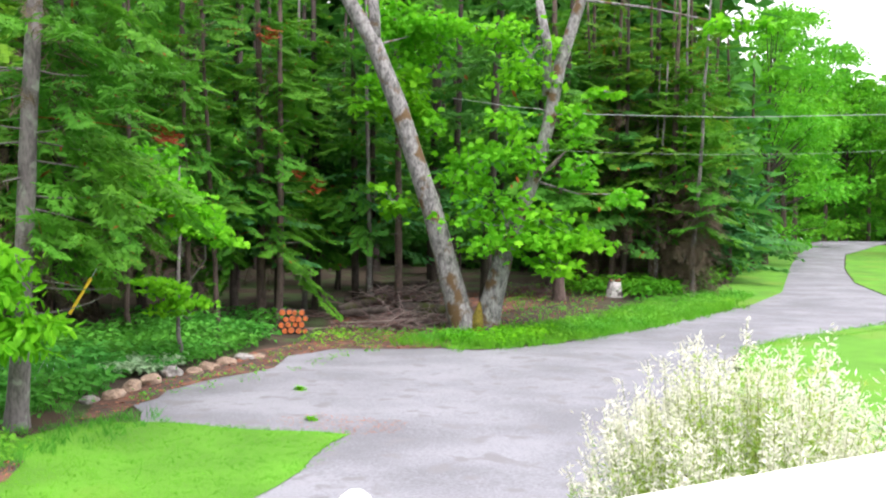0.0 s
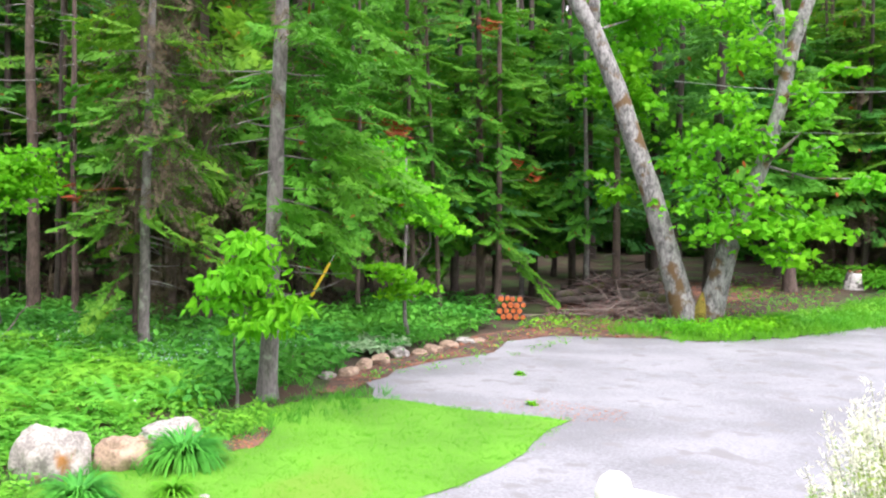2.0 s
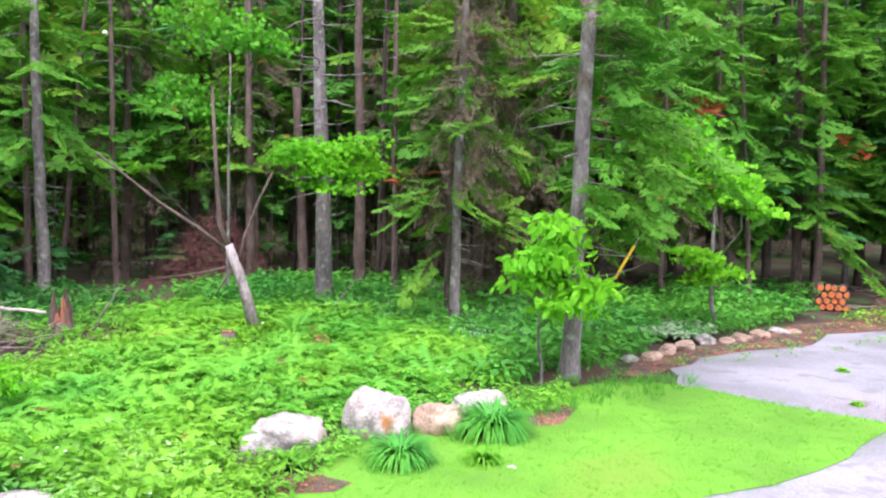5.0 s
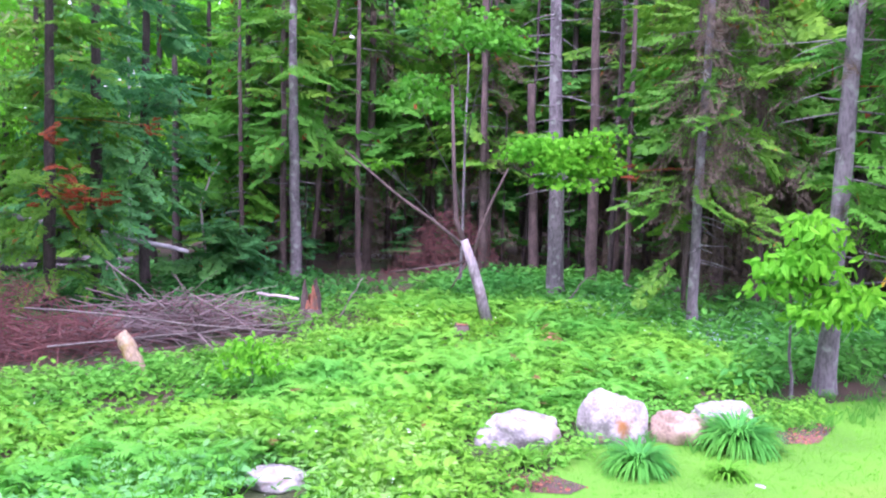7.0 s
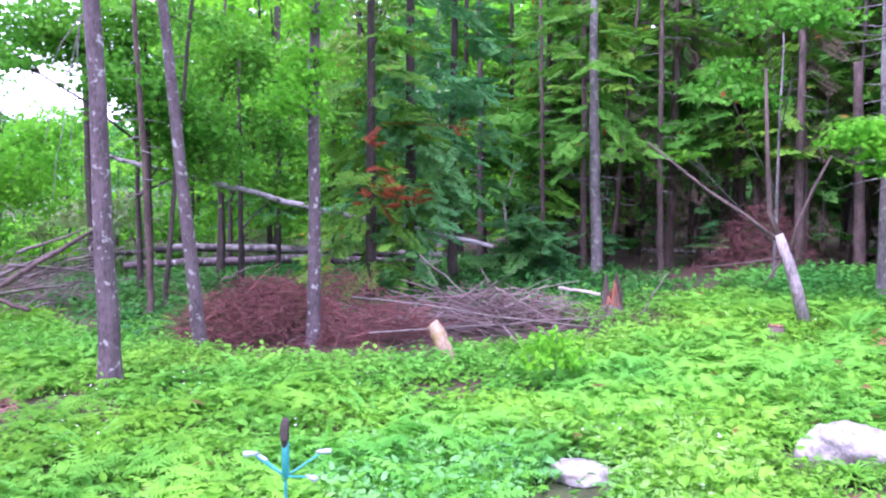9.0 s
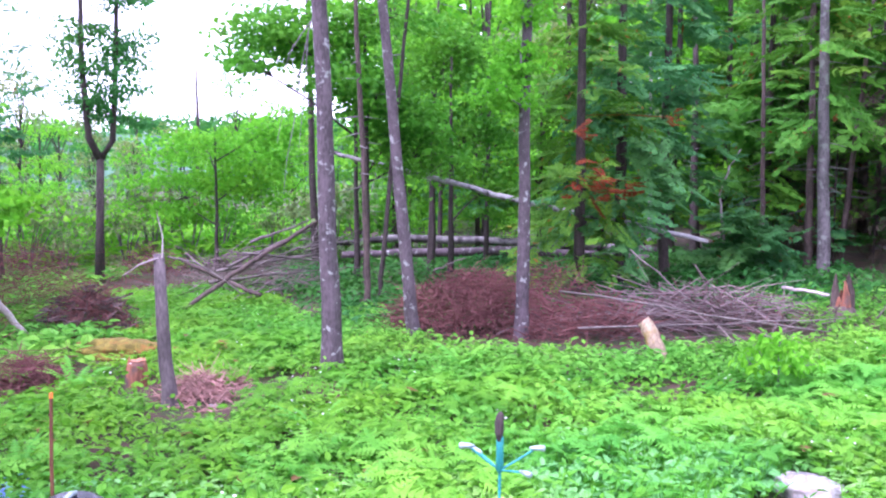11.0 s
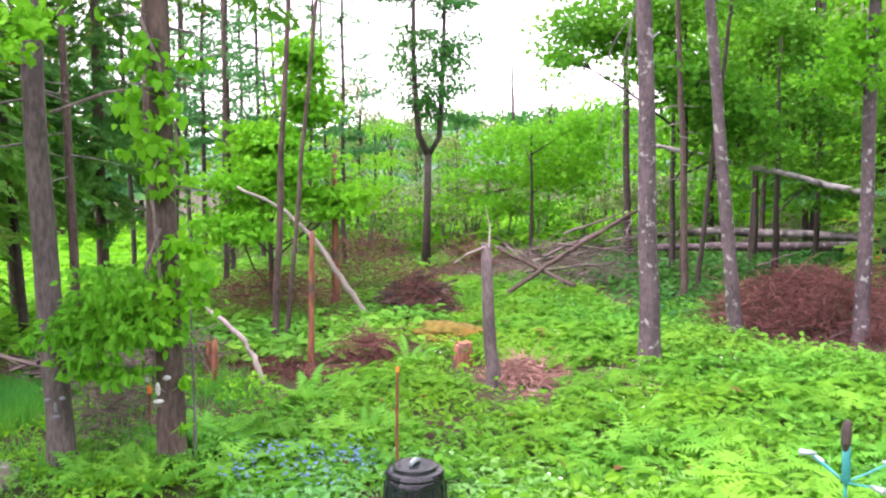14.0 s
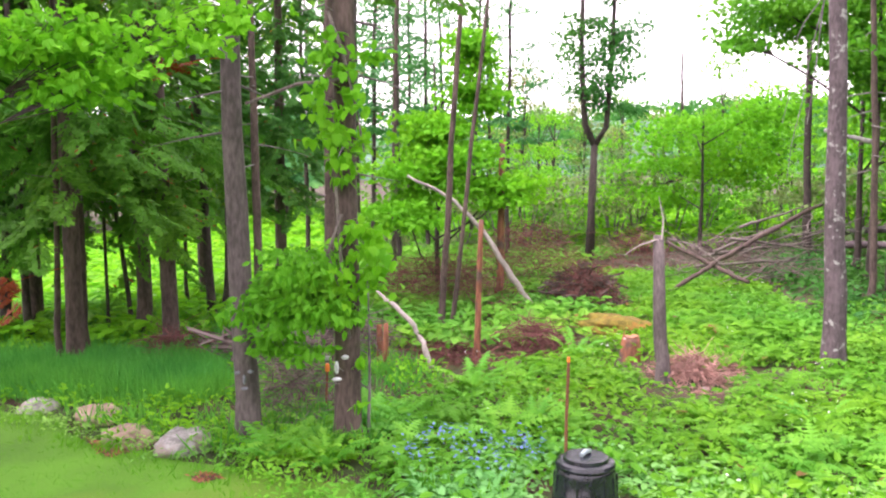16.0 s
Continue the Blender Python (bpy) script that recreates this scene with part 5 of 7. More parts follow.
# far hill
g = Geo()
a = np.linspace(radians(60), radians(150), 50)
da, dz = np.array([140.0, 180, 230, 280, 420]), np.array([-12.0, 2, 12, 17, -6])
v = np.array([[(-math.sin(t) * d, math.cos(t) * d, z * (0.75 + 0.25 * math.sin(t * 7 + d * 0.01)) + 1.2 * math.sin(t * 23 + d)) for d, z in zip(da, dz)] for t in a])
i, j = np.meshgrid(np.arange(49), np.arange(4), indexing="ij")
g.add(v.reshape(-1, 3), np.stack([i * 5 + j, (i + 1) * 5 + j, (i + 1) * 5 + j + 1, i * 5 + j + 1], -1).reshape(-1, 4))
tagged(part("backdrop", g, FAR_HILL), "far wooded hill beyond the clearing", "hill", kind="structure")
q = np.random.default_rng(450)
woods = Geo()
ta, dd = q.uniform(radians(80), radians(125), 420), q.uniform(150, 275, 420)
for t, d in zip(ta, dd):
    z = np.interp(d, da, dz * (0.75 + 0.25 * math.sin(t * 7 + d * 0.01))) + 1.0
    leaves_in(woods, q, (-math.sin(t) * d, math.cos(t) * d, z + 1.5), (3.2, 3.2, 3.4), 45, 1.6, OVAL, 4, 0.8)
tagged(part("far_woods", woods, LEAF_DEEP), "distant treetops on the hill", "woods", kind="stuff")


# rust-red dead boughs on living trees
q = np.random.default_rng(460)
for k, (at, size) in enumerate((((-18.11, 5.26, 2.70), 0.4), ((-18.39, 6.00, 2.89), 0.3), ((-18.07, 6.80, 4.26), 0.25), ((-7.50, -6.85, 4.01), 0.35), ((-3.50, 22.60, 4.69), 0.45), ((-4.86, 22.23, 8.58), 0.5), ((-10.39, 13.26, 3.60), 0.25), ((-17.73, 4.76, 3.94), 0.4), ((-17.75, 4.71, 2.88), 0.45), ((-18.02, 5.55, 2.70), 0.45), ((-17.68, 4.93, 3.30), 0.4), ((-18.06, 5.12, 2.84), 0.5), ((-9.21, -11.51, 1.24), 0.5), ((-4.28, 12.53, 4.64), 0.35))):
    at = np.array(at)
    host = min((o for o in scene.objects if o.name.startswith("spruce_tree")), key=lambda o: (o.location.x - at[0]) ** 2 + (o.location.y - at[1]) ** 2)
    g = Geo()
    stemward = np.array([host.location.x, host.location.y, at[2]]) - at
    ang = math.atan2(-stemward[1], -stemward[0])
    for _ in range(7):
        g.scatter(SPRAYS[k % 4], turns([ang + q.normal(0, 0.6)], [q.normal(-0.1, 0.25)], [q.normal(0, 0.4)], np.array([size * q.uniform(0.7, 1.2)])), [at - np.array(host.location) + q.normal(0, size * 0.25, 3)])
    away = at - np.array(host.location)
    g.tube([(0, 0, away[2] + 0.1), away * (0.5, 0.5, 1) + (0, 0, 0.08), away], [0.008, 0.007, 0.004], 4)
    part("dead_bough", g, NEEDLE_DEAD, host, "rust-red dead bough")


# ---- stones ----
boulder("rock", -7.07, 6.80, 0.46, 0.34, 0.24, ROCK, "flat white granite boulder in the ferns", 1, 55, "garden boulders", 0.30)
boulder("rock", -6.46, 7.70, 0.35, 0.32, 0.40, ROCK_LICHEN, "peaked white boulder with orange lichen", 2, 40, "garden boulders", 0.32)
boulder("rock", -5.94, 8.25, 0.30, 0.28, 0.24, ROCK_TAN, "low tan boulder behind the daylilies", 3, 20, "garden boulders")
boulder("rock", -5.96, 9.31, 0.40, 0.25, 0.20, ROCK, "long pale boulder behind the daylilies", 4, 60, "garden boulders")
boulder("rock", -7.66, 3.91, 0.30, 0.24, 0.15, ROCK, "small white boulder among the ferns", 5, 30, "garden boulders", 0.36)
boulder("stone", -4.53, 7.57, 0.06, 0.05, 0.03, ROCK, "white pebble lying on the lawn", 6)
boulder("rock", -8.38, -10.20, 0.34, 0.24, 0.10, ROCK, "grey border stone by the west lawn", 7, 20, "border stones", 0.38)
boulder("rock", -8.23, -8.98, 0.33, 0.26, 0.15, ROCK_TAN, "pinkish border stone by the west lawn", 8, 70, "border stones", 0.38)
boulder("rock", -7.68, -7.94, 0.36, 0.26, 0.14, ROCK_TAN, "border stone with brown lichen", 9, 40, "border stones", 0.38)
boulder("rock", -7.70, -7.11, 0.36, 0.26, 0.17, ROCK, "pale border stone beside the spruce trunk", 10, 10, "border stones", 0.38)
for k, (xy, sx, sz, mt) in enumerate((((-5.60, 13.55), 0.15, 0.10, ROCK), ((-5.35, 13.92), 0.2, 0.12, ROCK_TAN), ((-5.30, 14.59), 0.19, 0.14, ROCK_TAN), ((-5.19, 15.21), 0.24, 0.14, ROCK_TAN), ((-5.09, 16.00), 0.27, 0.16, ROCK_TAN), ((-4.72, 16.28), 0.22, 0.09, ROCK), ((-4.57, 16.80), 0.24, 0.11, ROCK_TAN), ((-4.39, 17.42), 0.22, 0.11, ROCK_TAN), ((-4.18, 18.02), 0.2, 0.10, ROCK), ((-3.92, 18.12), 0.17, 0.09, ROCK_TAN))):
    boulder("edging_stone", *xy, sx, sx * 0.7, sz * 0.85, ROCK_TAN if k % 4 else ROCK, "rough fieldstone edging the gravel", 20 + k, 60 + 13 * k, "gravel edging stones")


# ---- stumps, logs, brush ----
def at_base(name, x, y, label, category, group=""):
    t = thing(name, x, y, label, category, group)
    return t, np.array(t.location)


def log_between(name, pts, radii, mat, label, category="log", group="", sides=9):
    """A lying or leaning log or pole, as one bent and tapered form."""
    p = np.array(pts, float)
    s, f = np.linspace(0, 1, len(p)), np.linspace(0, 1, 4 * len(p))
    q = np.random.default_rng(int(abs(p.sum()) * 100))
    pp = np.stack([np.interp(f, s, p[:, k]) for k in range(3)], -1) + q.normal(0, 0.012, (len(f), 3))
    ob = part(name, Geo().tube(pp, np.interp(f, np.linspace(0, 1, len(radii)), radii) * q.uniform(0.92, 1.08, len(f)), sides), mat, smooth=True)
    return tagged(ob, label, category, group)


def stump(x, y, r, h, label, bark=BARK_RED, jag=0.03, seed=1):
    q = np.random.default_rng(seed)
    t = thing("tree_stump", x, y, label, "stump", "stumps")
    part("trunk", stem(q, h, r, (0.03, 0.02), 0.9, 0.0, 0.55, 14), bark, t, smooth=True)
    for k in range(6):
        a, up = 1.05 * k + q.uniform(0, 0.6), h * q.uniform(0.85, 1.25)
        part("splinter", Geo().tube([(math.cos(a) * r * 1.15, math.sin(a) * r * 1.15, -0.03), (math.cos(a) * r * 0.95, math.sin(a) * r * 0.95, up * 0.6), (math.cos(a) * r * 0.82, math.sin(a) * r * 0.82, up)], [r * 0.36, r * 0.26, r * 0.06], 5), bark, t)
    top = Geo()
    a = np.linspace(0, 2 * math.pi, 16, endpoint=False)
    rr = r * 0.9
    top.add([(0.03 * h, 0.02 * h, h + 0.012), *((0.03 * h + math.cos(k) * rr, 0.02 * h + math.sin(k) * rr, h + 0.006 + q.uniform(0, jag)) for k in a)], [(0, k + 1, (k + 1) % 16 + 1) for k in range(16)])
    part("cut_top", top, CUT_TOP, t)
    return t


stump(-13.37, -3.27, 0.13, 0.36, "cut stump with an orange top in the clearing", BARK_RED, seed=1)
stump(-10.96, 11.60, 0.16, 0.15, "low cut stump with an orange top among ferns", CUT_TOP, seed=2)
stump(-12.23, 10.50, 0.13, 0.26, "low brown stump among the ferns", BARK_BROWN, seed=3)
stump(-13.28, 10.61, 0.12, 0.12, "low brown stump among the ferns", BARK_BROWN, seed=4)
stump(7.13, 35.14, 0.26, 0.62, "pale broken stump beside the lane", BIRCH, 0.16, seed=5)
rotten = thing("tree_stump", -15.43, 9.17, "jagged rotten stump behind the brush pile", "stump", "stumps")
part("trunk", stem(np.random.default_rng(6), 0.34, 0.27, (0.05, -0.1), 0.6, 0.0, 0.7, 10), BARK_BROWN, rotten, smooth=True)
q = np.random.default_rng(7)
for k in range(7):
    a, hh = 0.9 * k, q.uniform(0.5, 1.0)
    part("splinter", Geo().tube([(math.cos(a) * 0.13, math.sin(a) * 0.13, 0.1), (math.cos(a) * 0.12, math.sin(a) * 0.14, hh * 0.6), (math.cos(a) * 0.10 + 0.05, math.sin(a) * 0.12 - 0.06, hh)], [0.11, 0.085, 0.014], 6), BARK_RED if k % 3 == 0 else BARK_BROWN, rotten)


def brush(x, y, length, width, height, turn, count, mat, label, seed, fluff=0, fluff_mat=TWIG_RED, long=1.2, thick=0.0062, name="brush_pile"):
    """A heap of cut branches: crossing bent sticks, and dead needles between them."""
    q = np.random.default_rng(seed)
    t = thing(name, x, y, label, "brush pile", "brush piles")
    g = Geo()
    c, sn = math.cos(radians(turn)), math.sin(radians(turn))

    def spot(n):
        u, w = np.clip(q.normal(0, 0.42, n), -1, 1), np.clip(q.normal(0, 0.42, n), -1, 1)
        top = height * np.clip(1 - u ** 2 - w ** 2, 0.08, 1)
        return np.stack([(u * length * c - w * width * sn) , (u * length * sn + w * width * c), top * q.random(n) ** 0.6], -1)

    for p in spot(count):
        a, tl, ln = q.uniform(0, 6.28), q.normal(0.05, 0.28), long * q.uniform(0.35, 1.3)
        d = np.array([math.cos(a) * math.cos(tl), math.sin(a) * math.cos(tl), math.sin(tl)])
        r = thick * q.uniform(0.5, 1.7)
        pts = np.array([p - d * ln / 2, p + q.normal(0, 0.05, 3) * ln, p + d * ln / 2])
        pts[:, 2] = np.maximum(pts[:, 2], 0.02)
        g.tube(pts, [r, r * 0.8, r * 0.4], 3)
    tagged(part("stick_tangle", g, mat, t), kind="stuff")
    if fluff:
        p = spot(fluff)
        f = Geo().scatter(KITE, turns(q.uniform(0, 6.28, fluff), q.normal(-0.2, 0.6, fluff), q.uniform(0, 3, fluff), np.stack([q.uniform(0.12, 0.42, fluff), q.uniform(0.03, 0.07, fluff), np.full(fluff, 0.3)], -1)), p)
        tagged(part("dry_brushwood", f, fluff_mat, t), kind="stuff")
    return t


brush(-16.15, 2.26, 2.1, 1.0, 1.2, 78, 260, TWIG_RED, "heap of reddish dead spruce branches", 500, 7500)
brush(-15.45, 6.27, 3.0, 1.0, 0.75, 80, 400, TWIG_GREY, "tangled heap of bare grey branches", 501, 900, long=1.9, thick=0.010)
brush(-14.93, 4.17, 1.4, 0.8, 0.8, 75, 130, TWIG_RED, "heap of reddish and grey sticks", 502, 900)
brush(-13.48, -4.82, 0.9, 0.6, 0.5, 70, 70, TWIG_RED, "small heap of rust-red branches in the clearing", 503, 900)
brush(-17.42, -8.25, 3.2, 1.6, 1.2, 60, 240, TWIG_RED, "low red-brown slash at the clearing's edge", 504, 2700)
brush(-20.19, -7.13, 2.4, 1.4, 1.8, 70, 180, TWIG_RED, "red-brown slash behind the leaning log", 505, 3000)
brush(-12.49, -5.86, 1.6, 0.7, 0.3, 60, 80, TWIG_RED, "thin scatter of red-brown twigs on the ground", 506, 500)
brush(-23.86, -5.19, 1.6, 1.2, 1.3, 80, 70, TWIG_RED, "distant reddish brush in the clearing", 507, 900)
brush(-22.88, -2.79, 2.6, 1.4, 1.2, 80, 160, TWIG_GREY, "crown of a fallen tree, all grey branches", 508, 1200, TWIG_GREY, 1.8, 0.009)
brush(-9.23, -6.66, 1.35, 0.7, 1.25, 25, 190, TWIG_GREY, "dry grey twiggy bush beside the spruce", 509, 900, TWIG_GREY, 0.9, 0.006, "dry_bush")
brush(-19.78, 16.88, 1.9, 1.2, 2.1, 45, 130, TWIG_RED, "reddish dead brush behind the leaning trunk", 510, 3000)
brush(-17.24, 3.99, 1.2, 0.9, 1.2, 70, 100, TWIG_RED, "rust-brown dead spruce branches", 511, 900)
brush(-11.29, -10.40, 1.0, 0.7, 0.5, 40, 80, TWIG_RED, "reddish slash at the foot of a trunk", 512, 500)
brush(-11.62, -9.22, 1.3, 0.6, 0.4, 50, 60, TWIG_GREY, "grey logs and sticks in the shade", 513, 200, TWIG_GREY, 1.6, 0.03)
brush(-12.28, -2.21, 0.65, 0.5, 0.40, 40, 110, CHIP, "pile of split kindling and wood chips", 514, 900, CHIP, 0.34, 0.011, "wood_chips")
brush(-13.10, -1.94, 0.5, 0.3, 0.15, 60, 60, CHIP, "scattered chips beside the kindling", 515, 150, CHIP, 0.4, 0.01, "wood_chips")
brush(-12.60, 17.80, 1.2, 0.6, 0.35, 30, 80, TWIG_GREY, "dead sticks on the forest floor", 516, 200, TWIG_RED, 1.2, 0.012)
brush(-1.3, 26.6, 2.6, 1.2, 1.0, 8, 190, TWIG_GREY, "broken branches over the rotting logs", 521, 500, TWIG_RED, 1.4, 0.016)
brush(-0.96, 23.37, 2.2, 1.0, 0.5, 10, 120, TWIG_GREY, "old branches beside the maple", 517, 300, TWIG_RED, 1.6, 0.016)
brush(-12.25, -7.37, 1.1, 0.8, 0.7, 60, 80, TWIG_GREY, "dry twigs beyond the vine-grown trunk", 518, 400, TWIG_GREY, 1.0, 0.008)

rx, ry = -17.72, -5.11
brush(rx, ry, 1.15, 0.8, 1.0, 80, 240, BARK_BROWN, "upturned root plate of a fallen tree", 520, 2400, TWIG_RED, 0.5, 0.018, "root_plate")
log_between("dead_pole", [(-48.4, -7.67, -1.2), (-48.4, -7.68, 2.6), (-48.38, -7.60, 5.6), (-48.4, -7.67, 8.62)], (0.15, 0.12, 0.09, 0.05), BARK_DARK, "thin dead pole standing over the clearing", "tree", "dead snags", 7)
boulder("dirt_clod", rx - 0.15, ry, 0.5, 0.62, 0.42, LITTER, "clod of red-brown soil held by the upturned roots", 33, 80)
boulder("moss_mound", -15.71, -4.11, 0.75, 0.5, 0.18, MOSS, "low mound of orange-brown moss", 31, 70)
boulder("dirt_clod", -12.11, -0.50, 0.5, 0.3, 0.10, LITTER, "bare red soil at the trunk's foot", 32, 10)

LOGS = "fallen birches"
log_between("fallen_log", [(-29.46, -0.70, 0.63), (-29.19, 1.86, 0.88), (-28.29, 5.93, 0.77), (-26.57, 9.89, 0.61)], (0.09, 0.13, 0.14, 0.15), BIRCH_OLD, "fallen birch trunk lying across the wood", "log", LOGS)
log_between("fallen_log", [(-27.47, -0.13, 0.48), (-27.37, 2.05, 0.54), (-26.83, 5.60, 0.62), (-25.24, 9.18, 0.50)], (0.10, 0.14, 0.15, 0.13), BARK_SPOT, "dark fallen trunk under the birch", "log", LOGS)
log_between("fallen_log", [(-23.66, -0.61, 3.67), (-23.30, 0.14, 3.43), (-22.31, 2.30, 2.89), (-21.44, 4.46, 2.32), (-20.37, 6.41, 1.94), (-18.98, 8.08, 1.53)], (0.05, 0.06, 0.07, 0.075, 0.07, 0.05), BIRCH, "birch pole leaning among the trunks", "log", LOGS)
log_between("fallen_log", [(-19.70, -3.78, -0.04), (-20.37, -2.67, 0.70), (-21.45, -1.80, 1.25), (-22.49, -0.62, 1.92)], (0.05, 0.055, 0.055, 0.04), BARK_BROWN, "grey trunk propped up in the clearing", "log", LOGS)
log_between("fallen_log", [(-20.70, -3.93, 1.06), (-20.35, -2.80, 0.56), (-19.93, -2.04, 0.30)], (0.04, 0.05, 0.05), BARK_BROWN, "grey trunk crossing the propped one", "log", LOGS)
for a, b in (((-21.31, -3.19, 0.69), (-22.49, -0.69, 1.01)), ((-21.35, -2.91, 0.80), (-22.49, -0.84, 1.67)), ((-21.39, -2.57, 1.11), (-22.49, -0.55, 0.79)), ((-20.30, -3.20, 0.54), (-22.48, -1.13, 0.57)), ((-21.41, -2.36, 1.39), (-22.48, -0.99, 1.82))):
    log_between("fallen_branch", [a, b], (0.045, 0.02), DEADWOOD, "grey branch of the fallen crown", "branch", "fallen crown branches", 5)
q = np.random.default_rng(536)
lo, hi = np.array((-20.30, -3.20, 0.41)), np.array((-22.99, -0.55, 1.90))
for k in range(20):
    a = lo + (hi - lo) * q.uniform(0.1, 0.95) + q.normal(0, 0.25, 3) * (1, 1, 0.4)
    a[2] = max(a[2] - q.uniform(0, 0.9), float(gz(a[0], a[1])) + 0.08)
    b = a + (hi - lo) * q.uniform(0.25, 0.6) * (1, 1, q.uniform(0, 1.0)) + q.normal(0, 0.35, 3) * (1, 1, 0.5)
    log_between("fallen_branch", [a, (a + b) / 2 + q.normal(0, 0.06, 3), b], (0.022, 0.016, 0.007), DEADWOOD, "grey branch of the fallen crown", "branch", "fallen crown branches", 4)
log_between("leaning_log", [(-16.83, -5.81, -0.26), (-16.47, -6.26, 0.62), (-16.28, -6.78, 1.51), (-16.02, -7.41, 2.23), (-15.66, -8.20, 2.69)], (0.06, 0.06, 0.05, 0.04, 0.025), PALE_DEAD, "pale dead trunk leaning in the clearing")
log_between("bent_birch", [(-11.82, -5.95, -0.18), (-11.86, -6.10, 0.23), (-11.85, -6.35, 0.61), (-11.81, -6.66, 0.87), (-11.80, -6.89, 1.02)], (0.045, 0.045, 0.04, 0.03, 0.02), PALE_DEAD, "bent pale birch stem arching over twigs")
log_between("split_log", [(-12.68, 4.66, -0.05), (-12.89, 4.52, 0.38), (-13.15, 4.39, 0.80)], (0.13, 0.125, 0.11), CUT_PALE, "pale barkless log leaning on the brush pile")
log_between("fallen_log", [(-14.17, 7.21, 1.15), (-13.60, 7.79, 1.06)], (0.035, 0.028), PALE_DEAD, "pale stick on the brush pile", "log", LOGS, 6)
log_between("fallen_log", [(-26.14, 17.01, 0.76), (-23.85, 18.46, 0.78)], (0.07, 0.08), BIRCH, "pale fallen trunk deep in the wood", "log", LOGS)
log_between("dead_branch", [(-22.17, 10.00, 1.22), (-22.22, 9.86, 2.49), (-22.11, 10.07, 3.28), (-21.99, 10.30, 3.72)], (0.035, 0.03, 0.025, 0.012), PALE_DEAD, "bleached crooked branch sticking up", "branch")
log_between("dead_branch", [(-22.24, 9.98, 2.75), (-22.40, 9.78, 2.95), (-22.50, 9.70, 3.15)], (0.018, 0.014, 0.008), PALE_DEAD, "bleached prong of a crooked branch", "branch")
log_between("plank", [(-11.98, -2.01, -0.11), (-11.61, -1.76, -0.23)], (0.09, 0.10), PALE_DEAD, "weathered slab of wood on the ground", "plank", "", 6)
for a, b, r in (((-14.49, 3.42, 1.08), (-12.59, 7.16, 0.64), 0.02), ((-15.57, 5.02, 1.68), (-14.23, 5.73, 0.82), 0.02), ((-14.33, 3.68, 0.46), (-13.15, 7.78, 0.74), 0.02), ((-13.17, 14.50, 0.59), (-12.79, 14.80, 1.28), 0.025), ((-14.09, 8.96, 0.56), (-13.81, 9.33, 1.39), 0.02), ((-17.37, 1.59, 1.11), (-17.28, 2.23, 1.38), 0.02)):
    log_between("dead_branch", [a, b], (r, r * 0.5), DEADWOOD, "long bare branch on the brush", "branch", "loose branches", 5)

# the leaning dead tree with its bare poles
lx, ly = -12.61, 11.59
lean_tree, base = at_base("leaning_dead_tree", lx, ly, "leaning broken dead tree with bare branches", "tree")
for nm, pts, rad in (("trunk", [(-12.67, 11.68, 0.24), (-12.82, 11.50, 1.12), (-12.92, 11.37, 1.63), (-13.04, 11.22, 2.14)], (0.13, 0.11, 0.105, 0.085)), ("branch", [(-13.04, 11.23, 2.08), (-13.15, 11.09, 2.53), (-13.18, 11.02, 3.54), (-13.22, 10.93, 5.21)], (0.06, 0.05, 0.04, 0.025)),
                     ("branch", [(-13.03, 11.24, 2.01), (-13.44, 10.76, 2.49), (-13.86, 10.22, 2.94), (-14.51, 9.30, 3.85)], (0.04, 0.035, 0.03, 0.015)), ("branch", [(-12.92, 11.37, 1.72), (-12.83, 11.45, 2.32), (-12.64, 11.62, 3.01), (-12.44, 11.81, 3.60)], (0.035, 0.03, 0.028, 0.015)),
                     ("branch", [(-12.96, 11.32, 1.72), (-13.35, 10.73, 1.59), (-13.92, 10.03, 1.45)], (0.02, 0.016, 0.01)), ("branch", [(-12.98, 11.30, 1.74), (-13.04, 11.10, 1.40), (-13.13, 11.01, 1.17)], (0.025, 0.02, 0.01))):
    part(nm, Geo().tube(np.array(pts) - base, rad, 8), PALE_BARK if nm == "trunk" else BARK_BROWN, lean_tree, smooth=True)

# heap of dark green boughs
hx, hy = -22.08, 10.74
heap = thing("bough_heap", hx, hy, "mound of dark green cut spruce boughs", "brush pile")
q = np.random.default_rng(530)
g = Geo()
for k in range(90):
    u = q.normal(0, 0.45, 2)
    m = turns([q.uniform(0, 6.28)], [q.normal(-0.1, 0.3)], [q.normal(0, 0.4)], np.array([q.uniform(0.8, 1.5)]))
    g.scatter(SPRAYS[k % 4], m, [(u[0] * 1.0, u[1] * 1.2, 2.1 * max(0.1, 1 - u @ u) * q.uniform(0.4, 1))])
tagged(part("greenery", g, NEEDLE_BLUE, heap), kind="stuff")

# firewood by the gravel, and the old log heap behind it
wood_x, wood_y = wx, wy = -3.85, 22.38
stack, base = at_base("firewood_stack", wx, wy, "small stack of round firewood with orange cut ends", "firewood")
toward = np.array([-wx, -wy, 0]) / math.hypot(wx, wy)
across = np.array([toward[1], -toward[0], 0])
q = np.random.default_rng(540)
for row in range(4):
    for col in range(4):
        r = q.uniform(0.070, 0.094)
        c = across * ((col - 1.5 + 0.4 * (row % 2)) * 0.172 + q.normal(0, 0.015)) + np.array([0, 0, 0.09 + row * 0.155 + q.normal(0, 0.012)])
        e = c + toward * q.uniform(0.2, 0.27)
        lg = part("log", Geo().tube([c - toward * 0.25, c, e], [r, r * 1.02, r], 12), BARK_BROWN, stack, smooth=True)
        part("cut_end", Geo().tube([e - toward * 0.004, e + toward * 0.006], [r * 0.9, r * 0.88], 12), CUT_WOOD, lg)
